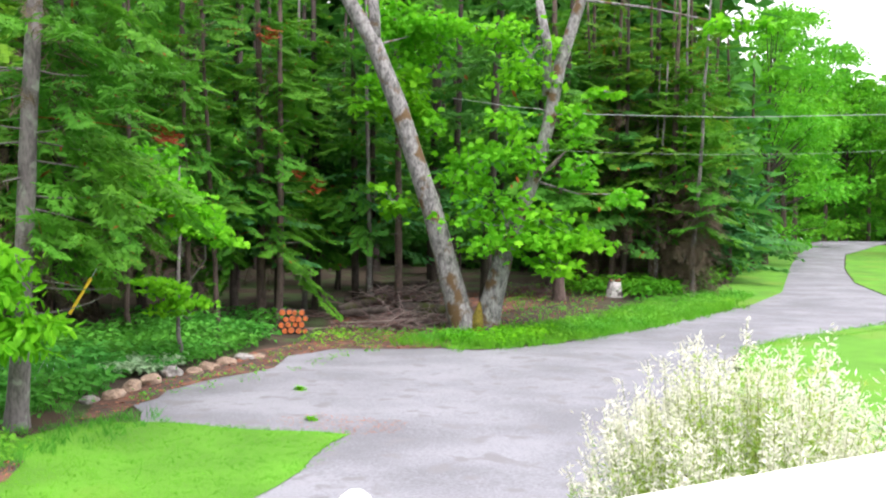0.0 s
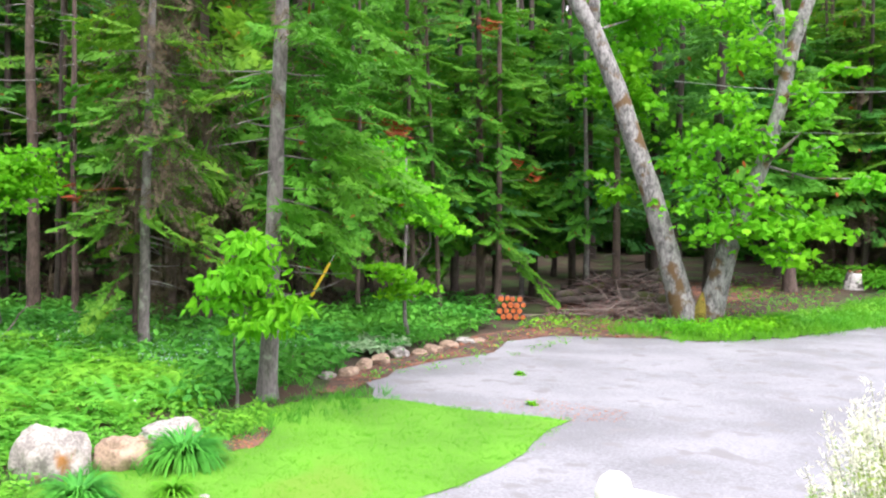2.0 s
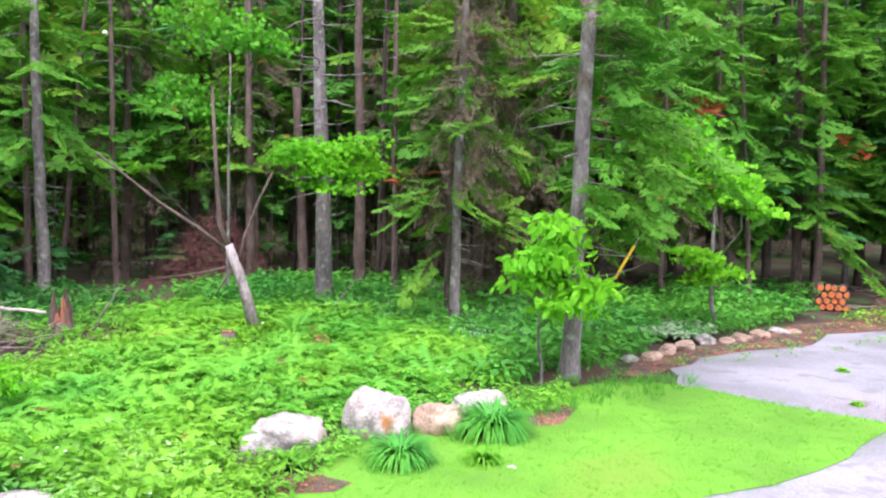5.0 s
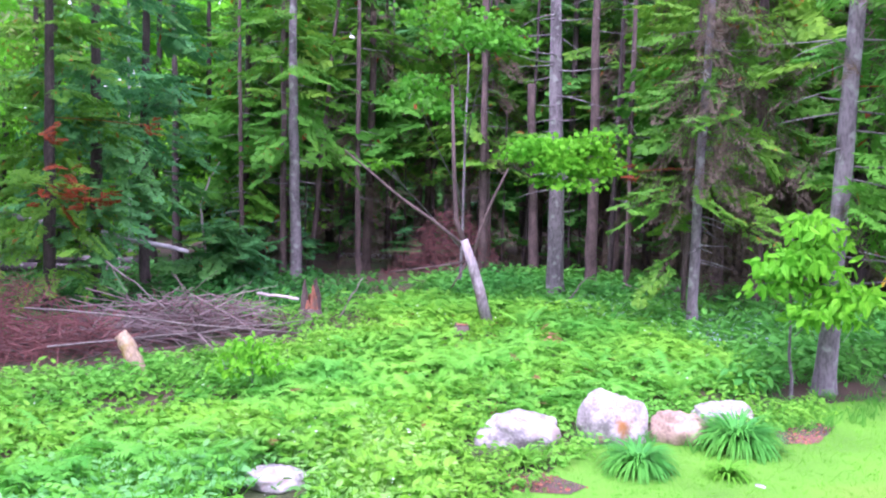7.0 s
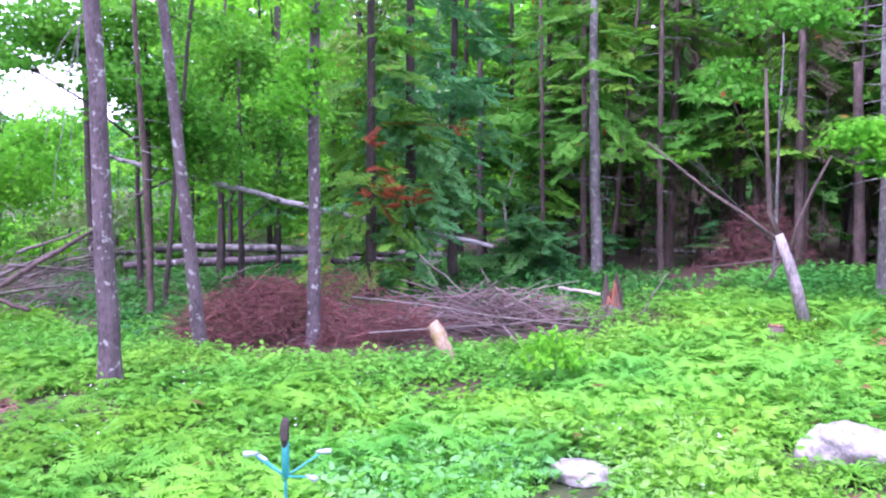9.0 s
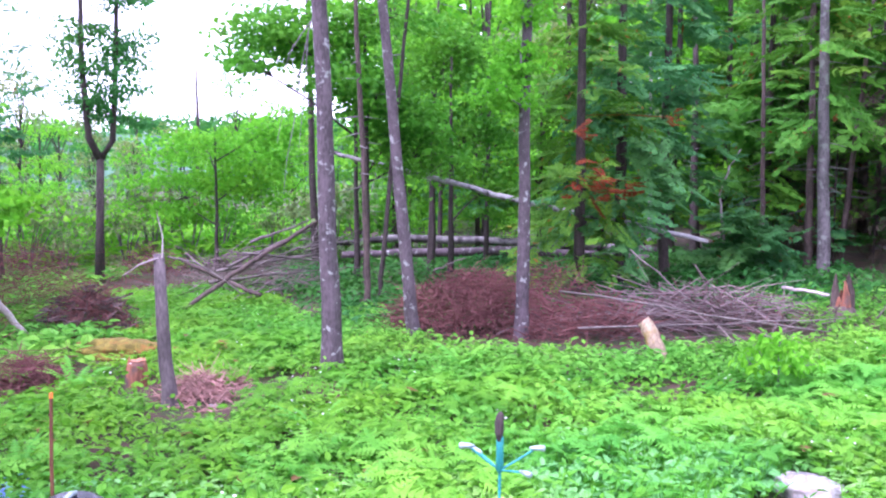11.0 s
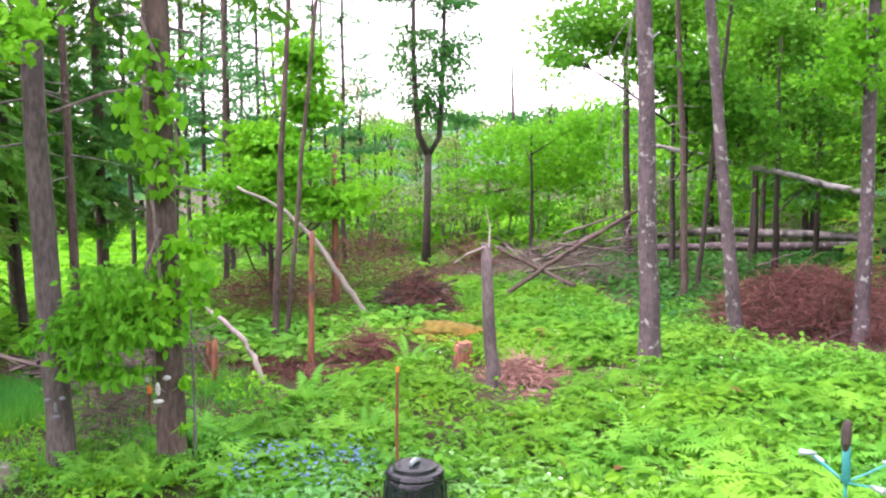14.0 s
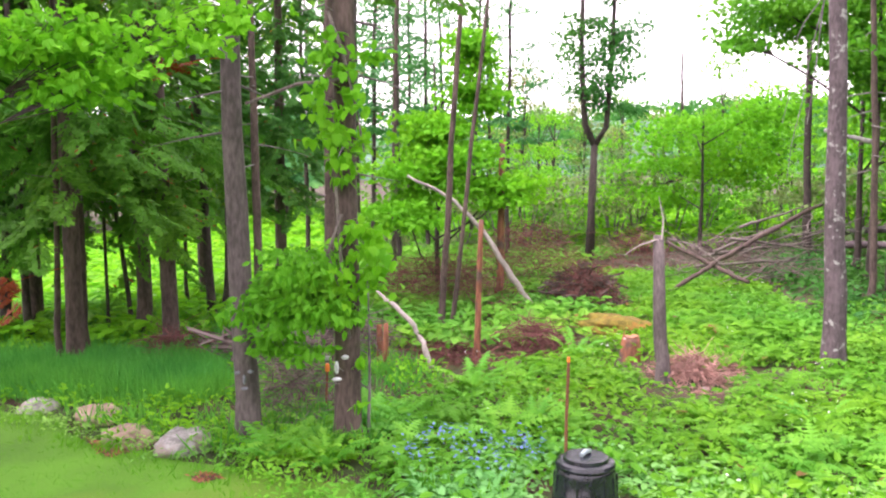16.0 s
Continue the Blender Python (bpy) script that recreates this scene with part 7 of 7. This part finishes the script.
bed("gap_leaves", FERN_ZONE, 2400, HERBS_LOW, (0.9, 1.7), FERN_DEEP, "low leaves closing the gaps between the ferns", "ground plants", 618, keep=off_stones)
bed("herb_bed", FERN_ZONE, 2800, HERBS, (0.6, 1.1), HERB, "low leafy herbs between the ferns", "ground plants", 583, keep=free, patchy=True)
bed("fern_floor", FERN_ZONE, 1900, HERBS_LOW, (0.8, 1.4), HERB, "low leaves under the ferns", "ground plants", 613, keep=free)
FRONT = [(-5.0, 3.4), (-6.3, 4.9), (-7.6, 6.0), (-9.0, 5.6), (-9.6, 3.0), (-8.4, 0.2), (-8.0, -2.0), (-7.3, -4.2), (-6.0, -2.6), (-5.0, -0.5)]
bed("rock_herbs", [(-6.0, 4.6), (-7.9, 6.0), (-7.6, 8.3), (-6.6, 9.6), (-5.6, 11.2), (-5.2, 10.0), (-5.6, 8.9), (-6.3, 8.0), (-6.2, 6.4), (-5.8, 5.2)], 700, HERBS_LOW, (0.6, 1.2), HERB, "low leaves between the boulders", "ground plants", 606, keep=free)
bed("groundcover", FRONT, 3000, HERBS_LOW, (0.8, 1.4), PALE_HERB, "low toothed leaves before the ferns", "ground plants", 584, keep=free)
bed("wild_grass", FRONT, 500, TUFTS, (0.6, 1.1), GRASS, "tufts of pale grass among herbs", "grass", 585, keep=free)
bed("brush_herbs", [(-11.6, 5.6), (-12.0, 1.6), (-13.6, -0.6), (-17.5, -1.2), (-19.0, 0.6), (-16.6, 0.6), (-14.6, 1.2), (-13.4, 3.4), (-13.2, 7.0), (-13.8, 9.6), (-12.6, 9.6)], 1500, HERBS, (0.6, 1.1), HERB, "low leaves round the brush heaps", "ground plants", 607)
pale_x, pale_y = -5.63, 16.24
COOL = [(-5.4, 12.9), (-6.6, 10.6), (-7.6, 12.4), (-10.5, 13.8), (-13.5, 14.0), (-17.5, 13.5), (-20, 17), (-15.0, 20.5), (-10.0, 20.0), (-6.3, 21.0), (-5.2, 18.0), (-5.9, 15.4)]
bed("forest_herbs", COOL, 2300, HERBS, (0.5, 1.7), COOL_HERB, "dark green herbs at the wood's edge", "ground plants", 586, keep=lambda x, y: np.hypot(x - pale_x, y - pale_y) > 0.85)
bed("forest_grass", COOL, 900, TUFTS, (0.7, 1.1), COOL_HERB, "cool green grass under the trees", "grass", 587)
bed("blue_flower_bed", [(-7.5, 12.6), (-10.5, 13.6), (-13.0, 13.8), (-14.5, 15.0), (-11.0, 17.0), (-7.0, 16.0)], 380, [herb(q, 6, 0.40, 0.18, 0.035)], (0.8, 1.2), PALE_BLUE, "tiny pale blue-white woodland flowers", "flowers", 588)
# single ferns that stand out of the bed
def fern_plant(x, y, seed, label):
    """A ring of arching fronds, each a piece of its own."""
    q = np.random.default_rng(seed)
    t = thing("fern", x, y, label, "fern", "standing ferns")
    for k in range(10):
        g = Geo()
        frond(g, q, 0.628 * k + q.normal(0, 0.2), np.array([0, 0, 0.02]), q.uniform(0.55, 0.85), 12, 0.15, q.uniform(0.95, 1.45), q.uniform(0.6, 0.85), lance)
        part("frond", g, FERN, t)
    return t


FERN_LABEL = "upright bright green fern with arching fronds"
standing = [fern_plant(-7.12, 9.93, 700, FERN_LABEL), fern_plant(-8.35, 9.85, 701, FERN_LABEL)]
q = np.random.default_rng(702)
for k, (x, y) in enumerate(((-9.77, 8.64), (-14.3, 11.9), (-11.0, 10.78), (-6.9, 10.9), (-10.37, 9.64), (-11.76, 7.87), (-13.43, 8.05), (-14.6, 11.0), (-11.96, 11.9), (-13.0, 1.5), (-10.87, -4.9), (-13.1, -4.1), (-11.7, 0.5), (-7.62, -5.95), (-7.6, -5.2), (-8.9, 4.9), (-9.6, 6.6), (-10.3, 2.6), (-9.4, -3.6), (-8.9, -1.0), (-10.4, -0.6), (-14.0, 12.6))):
    copy_thing(standing[k % 2], pose(x, y, float(gz(x, y)), q.normal(0, 4), q.normal(0, 4), q.uniform(0, 360)) @ Matrix.Diagonal((*(q.uniform(0.55, 0.95),) * 3, 1)))
broadleaf(-10.7, 5.3, "lime-leaved seedling rising out of the ferns", [((-10.7, 5.3, 0.95), (0.32, 0.32, 0.22), 90), ((-10.55, 5.55, 0.7), (0.3, 0.3, 0.18), 70), ((-10.85, 5.05, 0.65), (0.28, 0.28, 0.18), 60)], 0.12, LEAF_LIME, 703, r=0.014, name="maple_sapling", tmpl=OVAL)
bed("white_flower_bed", FERN_ZONE, 60, [herb(q, 4, 0.5, 0.12, 0.035)], (0.8, 1.2), PETAL, "small white flowers among the ferns", "flowers", 589)
bx2, by2 = -8.06, -3.80
bed("blue_flower_bed", [(bx2 - 0.5, by2 - 0.9), (bx2 + 0.5, by2 - 0.6), (bx2 + 0.5, by2 + 0.9), (bx2 - 0.5, by2 + 0.7)], 38, [herb(q, 6, 0.5, 0.14, 0.05)], (0.8, 1.1), BLUE, "blue forget-me-nots before the ferns", "flowers", 590)
WOOD_EDGE = [(-5.4, 20.0), (-4.3, 19.6), (-3.6, 20.4), (-3.2, 22.2), (-5.0, 24.5), (-9.0, 24.0), (-9.0, 20.5)]
bed("edge_herbs", WOOD_EDGE, 520, HERBS, (0.6, 1.6), COOL_HERB, "leafy undergrowth along the gravel's edge", "ground plants", 591, keep=lambda x, y: before(x, y, wood_x, wood_y, 0.55, 2.2), patchy=True)
bed("stone_herbs", [(-5.3, 15.6), (-4.75, 17.5), (-4.25, 18.9), (-4.4, 20.3), (-5.8, 20.0), (-6.0, 17.2)], 210, HERBS, (0.5, 1.3), COOL_HERB, "green herbs behind the edging stones", "ground plants", 628)
bed("stump_herbs", [(-13.9, 9.6), (-14.4, 7.9), (-16.0, 8.2), (-17.6, 7.6), (-18.6, 11.2), (-16.0, 11.4)], 330, HERBS, (0.5, 1.2), HERB, "green herbs round the rotten stump", "ground plants", 629)
MAPLE_FOOT = [(-0.9, 20.9), (1.0, 20.2), (3.2, 21.8), (6.0, 25.0), (10.4, 31.2), (13.4, 36.4), (11.5, 39.0), (7.0, 31.0), (3.0, 24.6), (0.2, 22.6)]
bed("verge_herbs", MAPLE_FOOT, 900, HERBS, (0.5, 1.0), HERB, "bright weeds round the maple's foot", "ground plants", 592, keep=lambda x, y: before(x, y, 7.13, 35.14, 0.7, 6))
bed("maple_weeds", [(-0.2, 21.6), (0.2, 20.5), (1.6, 20.3), (2.6, 21.3), (2.9, 22.4), (2.0, 22.2), (1.2, 21.7), (0.5, 21.4)], 150, HERBS, (0.7, 1.3), LEAF_LIME, "bright leafy weeds at the maple's foot", "ground plants", 616)
bed("verge_grass", MAPLE_FOOT, 1100, TUFTS, (0.4, 0.8), GRASS, "uncut grass along the lane", "grass", 593, patchy=True)
LANE_SIDE = [(7.0, 31.5), (12.2, 39.0), (15.6, 46.0), (23.0, 63.0), (20.0, 65.0), (11.0, 47.0), (5.5, 36.5)]
bed("lane_undergrowth", LANE_SIDE, 1100, [herb(q, 14, 0.6, 0.5, 0.26) for _ in range(3)], (0.8, 1.4), LEAF, "leafy undergrowth beside the lane", "ground plants", 594, keep=lambda x, y: before(x, y, 7.13, 35.14, 0.9, 6))
WEST = [(-8.4, -10.4), (-7.8, -8.0), (-7.7, -6.9), (-7.6, -5.0), (-9.2, -5.4), (-11.4, -5.6), (-13.2, -8.0), (-17, -10), (-20, -17), (-12, -19), (-8.2, -15)]
dry_x, dry_y = -9.23, -6.66


def west_free(x, y):
    """Off the dry bush and the strip of tall grass."""
    return (np.hypot(x - dry_x, y - dry_y) > 1.0) & ~inside(GRASS_STRIP, x, y)


GRASS_STRIP = [(-8.53, -11.73), (-8.76, -10.66), (-9.01, -9.45), (-9.09, -8.25), (-9.76, -8.17), (-10.99, -9.29), (-11.01, -11.42), (-10.30, -13.22), (-9.62, -13.42)]
bed("west_herbs", WEST, 2200, HERBS, (0.5, 0.9), LEAF_LIME, "bright low herbs under the spruces", "ground plants", 595, keep=west_free)
bed("tall_grass", GRASS_STRIP, 1500, TUFTS, (0.8, 1.2), TALL_GRASS, "tall soft grass behind the border stones", "grass", 609)
bed("far_west_herbs", [(-11, -12), (-18, -10), (-32, -18), (-36, -34), (-20, -36), (-11, -20)], 2400, [herb(q, 12, 0.4, 0.5, 0.3) for _ in range(3)], (0.8, 1.3), LEAF_LIME, "lime green growth beyond the spruces", "ground plants", 608)
bed("west_grass", WEST, 1100, TUFTS, (0.7, 1.2), TALL_GRASS, "tall dark grass behind the border stones", "grass", 596)
bed("west_ferns", [(-7.6, -5.2), (-7.9, -6.8), (-8.6, -7.0), (-9.6, -5.8), (-9.0, -4.8)], 60, FERNS, (0.4, 0.6), FERN, "ferns at the foot of the two trunks", "ferns", 597)
BEYOND = [(-14, -4.6), (-17.5, -4.8), (-24, -7), (-32, -6), (-34, -14), (-22, -14), (-14, -9), (-12.5, -6.0)]
bed("clearing_herbs", BEYOND, 1800, [herb(q, 12, 0.4, 0.4, 0.2) for _ in range(3)], (0.7, 1.2), HERB, "weeds over the far clearing", "ground plants", 598)
bed("far_clearing_herbs", [(-29, -2), (-58, 2), (-60, -30), (-34, -30), (-29, -14)], 1000, [herb(q, 12, 0.4, 0.5, 0.3) for _ in range(3)], (1.3, 2.2), LEAF_LIME, "bright scrub over the far clearing", "ground plants", 614)
BACKWOOD = [(-16.5, 0.0), (-16.5, 9.0), (-18, 14), (-26, 13), (-30, 5), (-28, -2.5), (-20, -1.5)]
bed("wood_herbs", BACKWOOD, 1300, [herb(q, 12, 0.4, 0.4, 0.2) for _ in range(3)], (0.6, 1.1), LEAF_DEEP, "plants on the wood's floor, shade put into their colour", "ground plants", 599)
bed("pale_groundcover", [(pale_x - 0.55, pale_y - 0.7), (pale_x + 0.25, pale_y - 0.6), (pale_x + 0.45, pale_y + 0.9), (pale_x - 0.5, pale_y + 0.9)], 170, [herb(q, 12, 0.28, 0.2, 0.12)], (0.7, 1.0), HOSTA, "pale variegated leaves behind the edging stones", "ground plants", 600)
# bare and leaf-strewn spots
for k, spot in enumerate(([(-6.34, 5.69), (-6.16, 6.17), (-5.60, 6.21), (-5.57, 5.92), (-6.01, 5.52)], [(-5.36, 9.38), (-5.27, 10.18), (-5.00, 10.21), (-4.81, 9.38), (-5.04, 9.03)], [(-7.27, -8.06), (-7.43, -7.85), (-7.35, -7.55), (-7.12, -7.66)], [(-6.94, -6.42), (-7.12, -6.29), (-7.03, -6.06), (-6.82, -6.19)], [(-7.52, -8.41), (-7.46, -7.83), (-7.38, -7.71), (-7.33, -8.12)])):
    sheet("bare_soil", spot, 0.036, LITTER, "bare reddish soil with dry leaves", "ground", q, 0.05)
    bed("leaf_fall", spot, 90, [(KITE[0] * (1, 1.8, 1), KITE[1])], (0.03, 0.08), DEAD_LEAF, "dry leaves on bare soil", "leaf litter", 640 + k, 0.045, 0.3)
# mown grass and the fringe of the lawns
for nm, zone, cnt, sd in (("lawn_grass", LAWN, 4500, 601), ("lawn_grass", LAWN_WEST, 2500, 602), ("lawn_grass", LAWN_EAST, 1500, 603)):
    bed(nm, zone, cnt, TURF_TUFTS, (0.35, 0.75), GRASS, "short mown grass blades", "grass", sd, 0.02)
bed("strip_weeds", [(-3.6, 19.4), (-2.4, 20.1), (-0.4, 20.6), (-0.2, 22.4), (-2.4, 23.4), (-3.4, 21.6)], 70, HERBS_LOW, (0.6, 1.5), HERB, "scattered weeds on the needle litter", "ground plants", 617)
bed("needle_fall", LITTER_STRIP, 2600, [(KITE[0] * (1, 1.8, 1), KITE[1])], (0.06, 0.13), DEAD_LEAF, "fallen brown leaves along the gravel", "leaf litter", 604, 0.035, 0.3)
bed("needle_fall", [(-2.66, 12.54), (-1.80, 13.02), (-0.48, 12.68), (-0.45, 11.95), (-1.32, 11.74)], 420, [(KITE[0] * (1, 1.8, 1), KITE[1])], (0.02, 0.05), DEAD_LEAF, "brown needles and leaves on the gravel", "leaf litter", 605, 0.03, 0.15)
bed("needle_fall", [(1.21, 23.07), (4.71, 27.46), (8.12, 39.80), (2.49, 38.54)], 1100, [(KITE[0] * (1, 1.8, 1), KITE[1])], (0.05, 0.11), DEAD_LEAF, "fallen leaves under the maple", "leaf litter", 610, 0.03, 0.3)
bed("maple_weeds", [(1.21, 23.07), (4.71, 27.46), (8.12, 39.80), (2.49, 38.54)], 170, HERBS, (0.5, 1.0), HERB, "scattered weeds in the litter behind the maple", "ground plants", 611)
brush(3.66, 34.97, 1.8, 1.0, 0.4, 20, 90, TWIG_GREY, "fallen twigs behind the maple", 519, 250, TWIG_RED, 1.3, 0.012)


def fringe(name, poly, per_metre, spread, size, mat, label, seed, tm):
    """Grass that breaks the line along an edge."""
    q = np.random.default_rng(seed)
    p = ragged(poly, q, 1.0 / per_metre, 0.0)
    p = p + q.normal(0, spread, p.shape)
    g = Geo()
    k = q.integers(0, len(tm), len(p))
    at = np.stack([p[:, 0], p[:, 1], gz(p[:, 0], p[:, 1]) + 0.015], -1)
    m = turns(q.uniform(0, 6.28, len(p)), q.normal(0, 0.15, len(p)), q.normal(0, 0.15, len(p)), q.uniform(*size, len(p)))
    for i, t in enumerate(tm):
        g.scatter(t, m[k == i], at[k == i])
    return tagged(part(name, g, mat), label, "grass", kind="stuff")


fringe("lawn_fringe", LAWN, 22, 0.06, (0.4, 1.0), GRASS, "ragged grass along the lawn's edge", 620, TURF_TUFTS)
fringe("lawn_fringe", LAWN_EAST[:4], 10, 0.08, (0.8, 1.8), GRASS, "ragged grass along the far lawn's edge", 621, TURF_TUFTS)
fringe("lawn_fringe", LAWN_WEST[:9], 16, 0.10, (0.8, 2.0), GRASS, "ragged grass before the border stones", 622, TURF_TUFTS)
fringe("edge_weeds", [*PARKING[6:13]], 4, 0.16, (0.35, 0.9), HERB, "weeds along the gravel's edge", 623, HERBS_LOW)
fringe("edge_weeds", [*PARKING[12:17]], 8, 0.16, (0.5, 1.2), GRASS, "grass along the gravel's edge", 624, TUFTS)
fringe("shade_grass", [*LAWN[2:8]], 11, 0.2, (0.3, 0.7), COOL_HERB, "longer grass where the lawn meets the ferns", 625, TUFTS)
for k, (xy, r) in enumerate((((-2.45, 14.83), 0.14), ((-1.91, 12.59), 0.12))):
    tuft(*xy, r, 0.08, 60, LEAF_LIME, "small green weed growing in the gravel", 630 + k, "weed", "plant", "gravel weeds", 0.014)
fringe("border_ferns", [(-7.45, -6.3), (-7.35, -5.4), (-7.2, -4.7), (-6.6, -3.9), (-6.1, -3.3)], 14, 0.2, (0.5, 1.1), FERN, "leafy edge of the fern bed beside the lawn", 627, HERBS_LOW)
fringe("border_herbs", [(-7.88, -10.25), (-7.95, -9.38), (-7.59, -8.48), (-7.44, -7.65), (-7.40, -7.05), (-7.59, -6.29)], 9, 0.13, (0.4, 0.95), PALE_HERB, "pale leafy plants along the border stones", 626, HERBS_LOW)
bed("bin_herbs", [(bin_x - 1.3, bin_y - 1.3), (bin_x + 1.3, bin_y - 1.3), (bin_x + 1.3, bin_y + 1.3), (bin_x - 1.3, bin_y + 1.3)], 330, HERBS_LOW, (0.7, 1.2), PALE_HERB, "low leaves round the compost bin", "ground plants", 612, keep=lambda x, y: np.hypot(x - bin_x, y - bin_y) > 0.42)
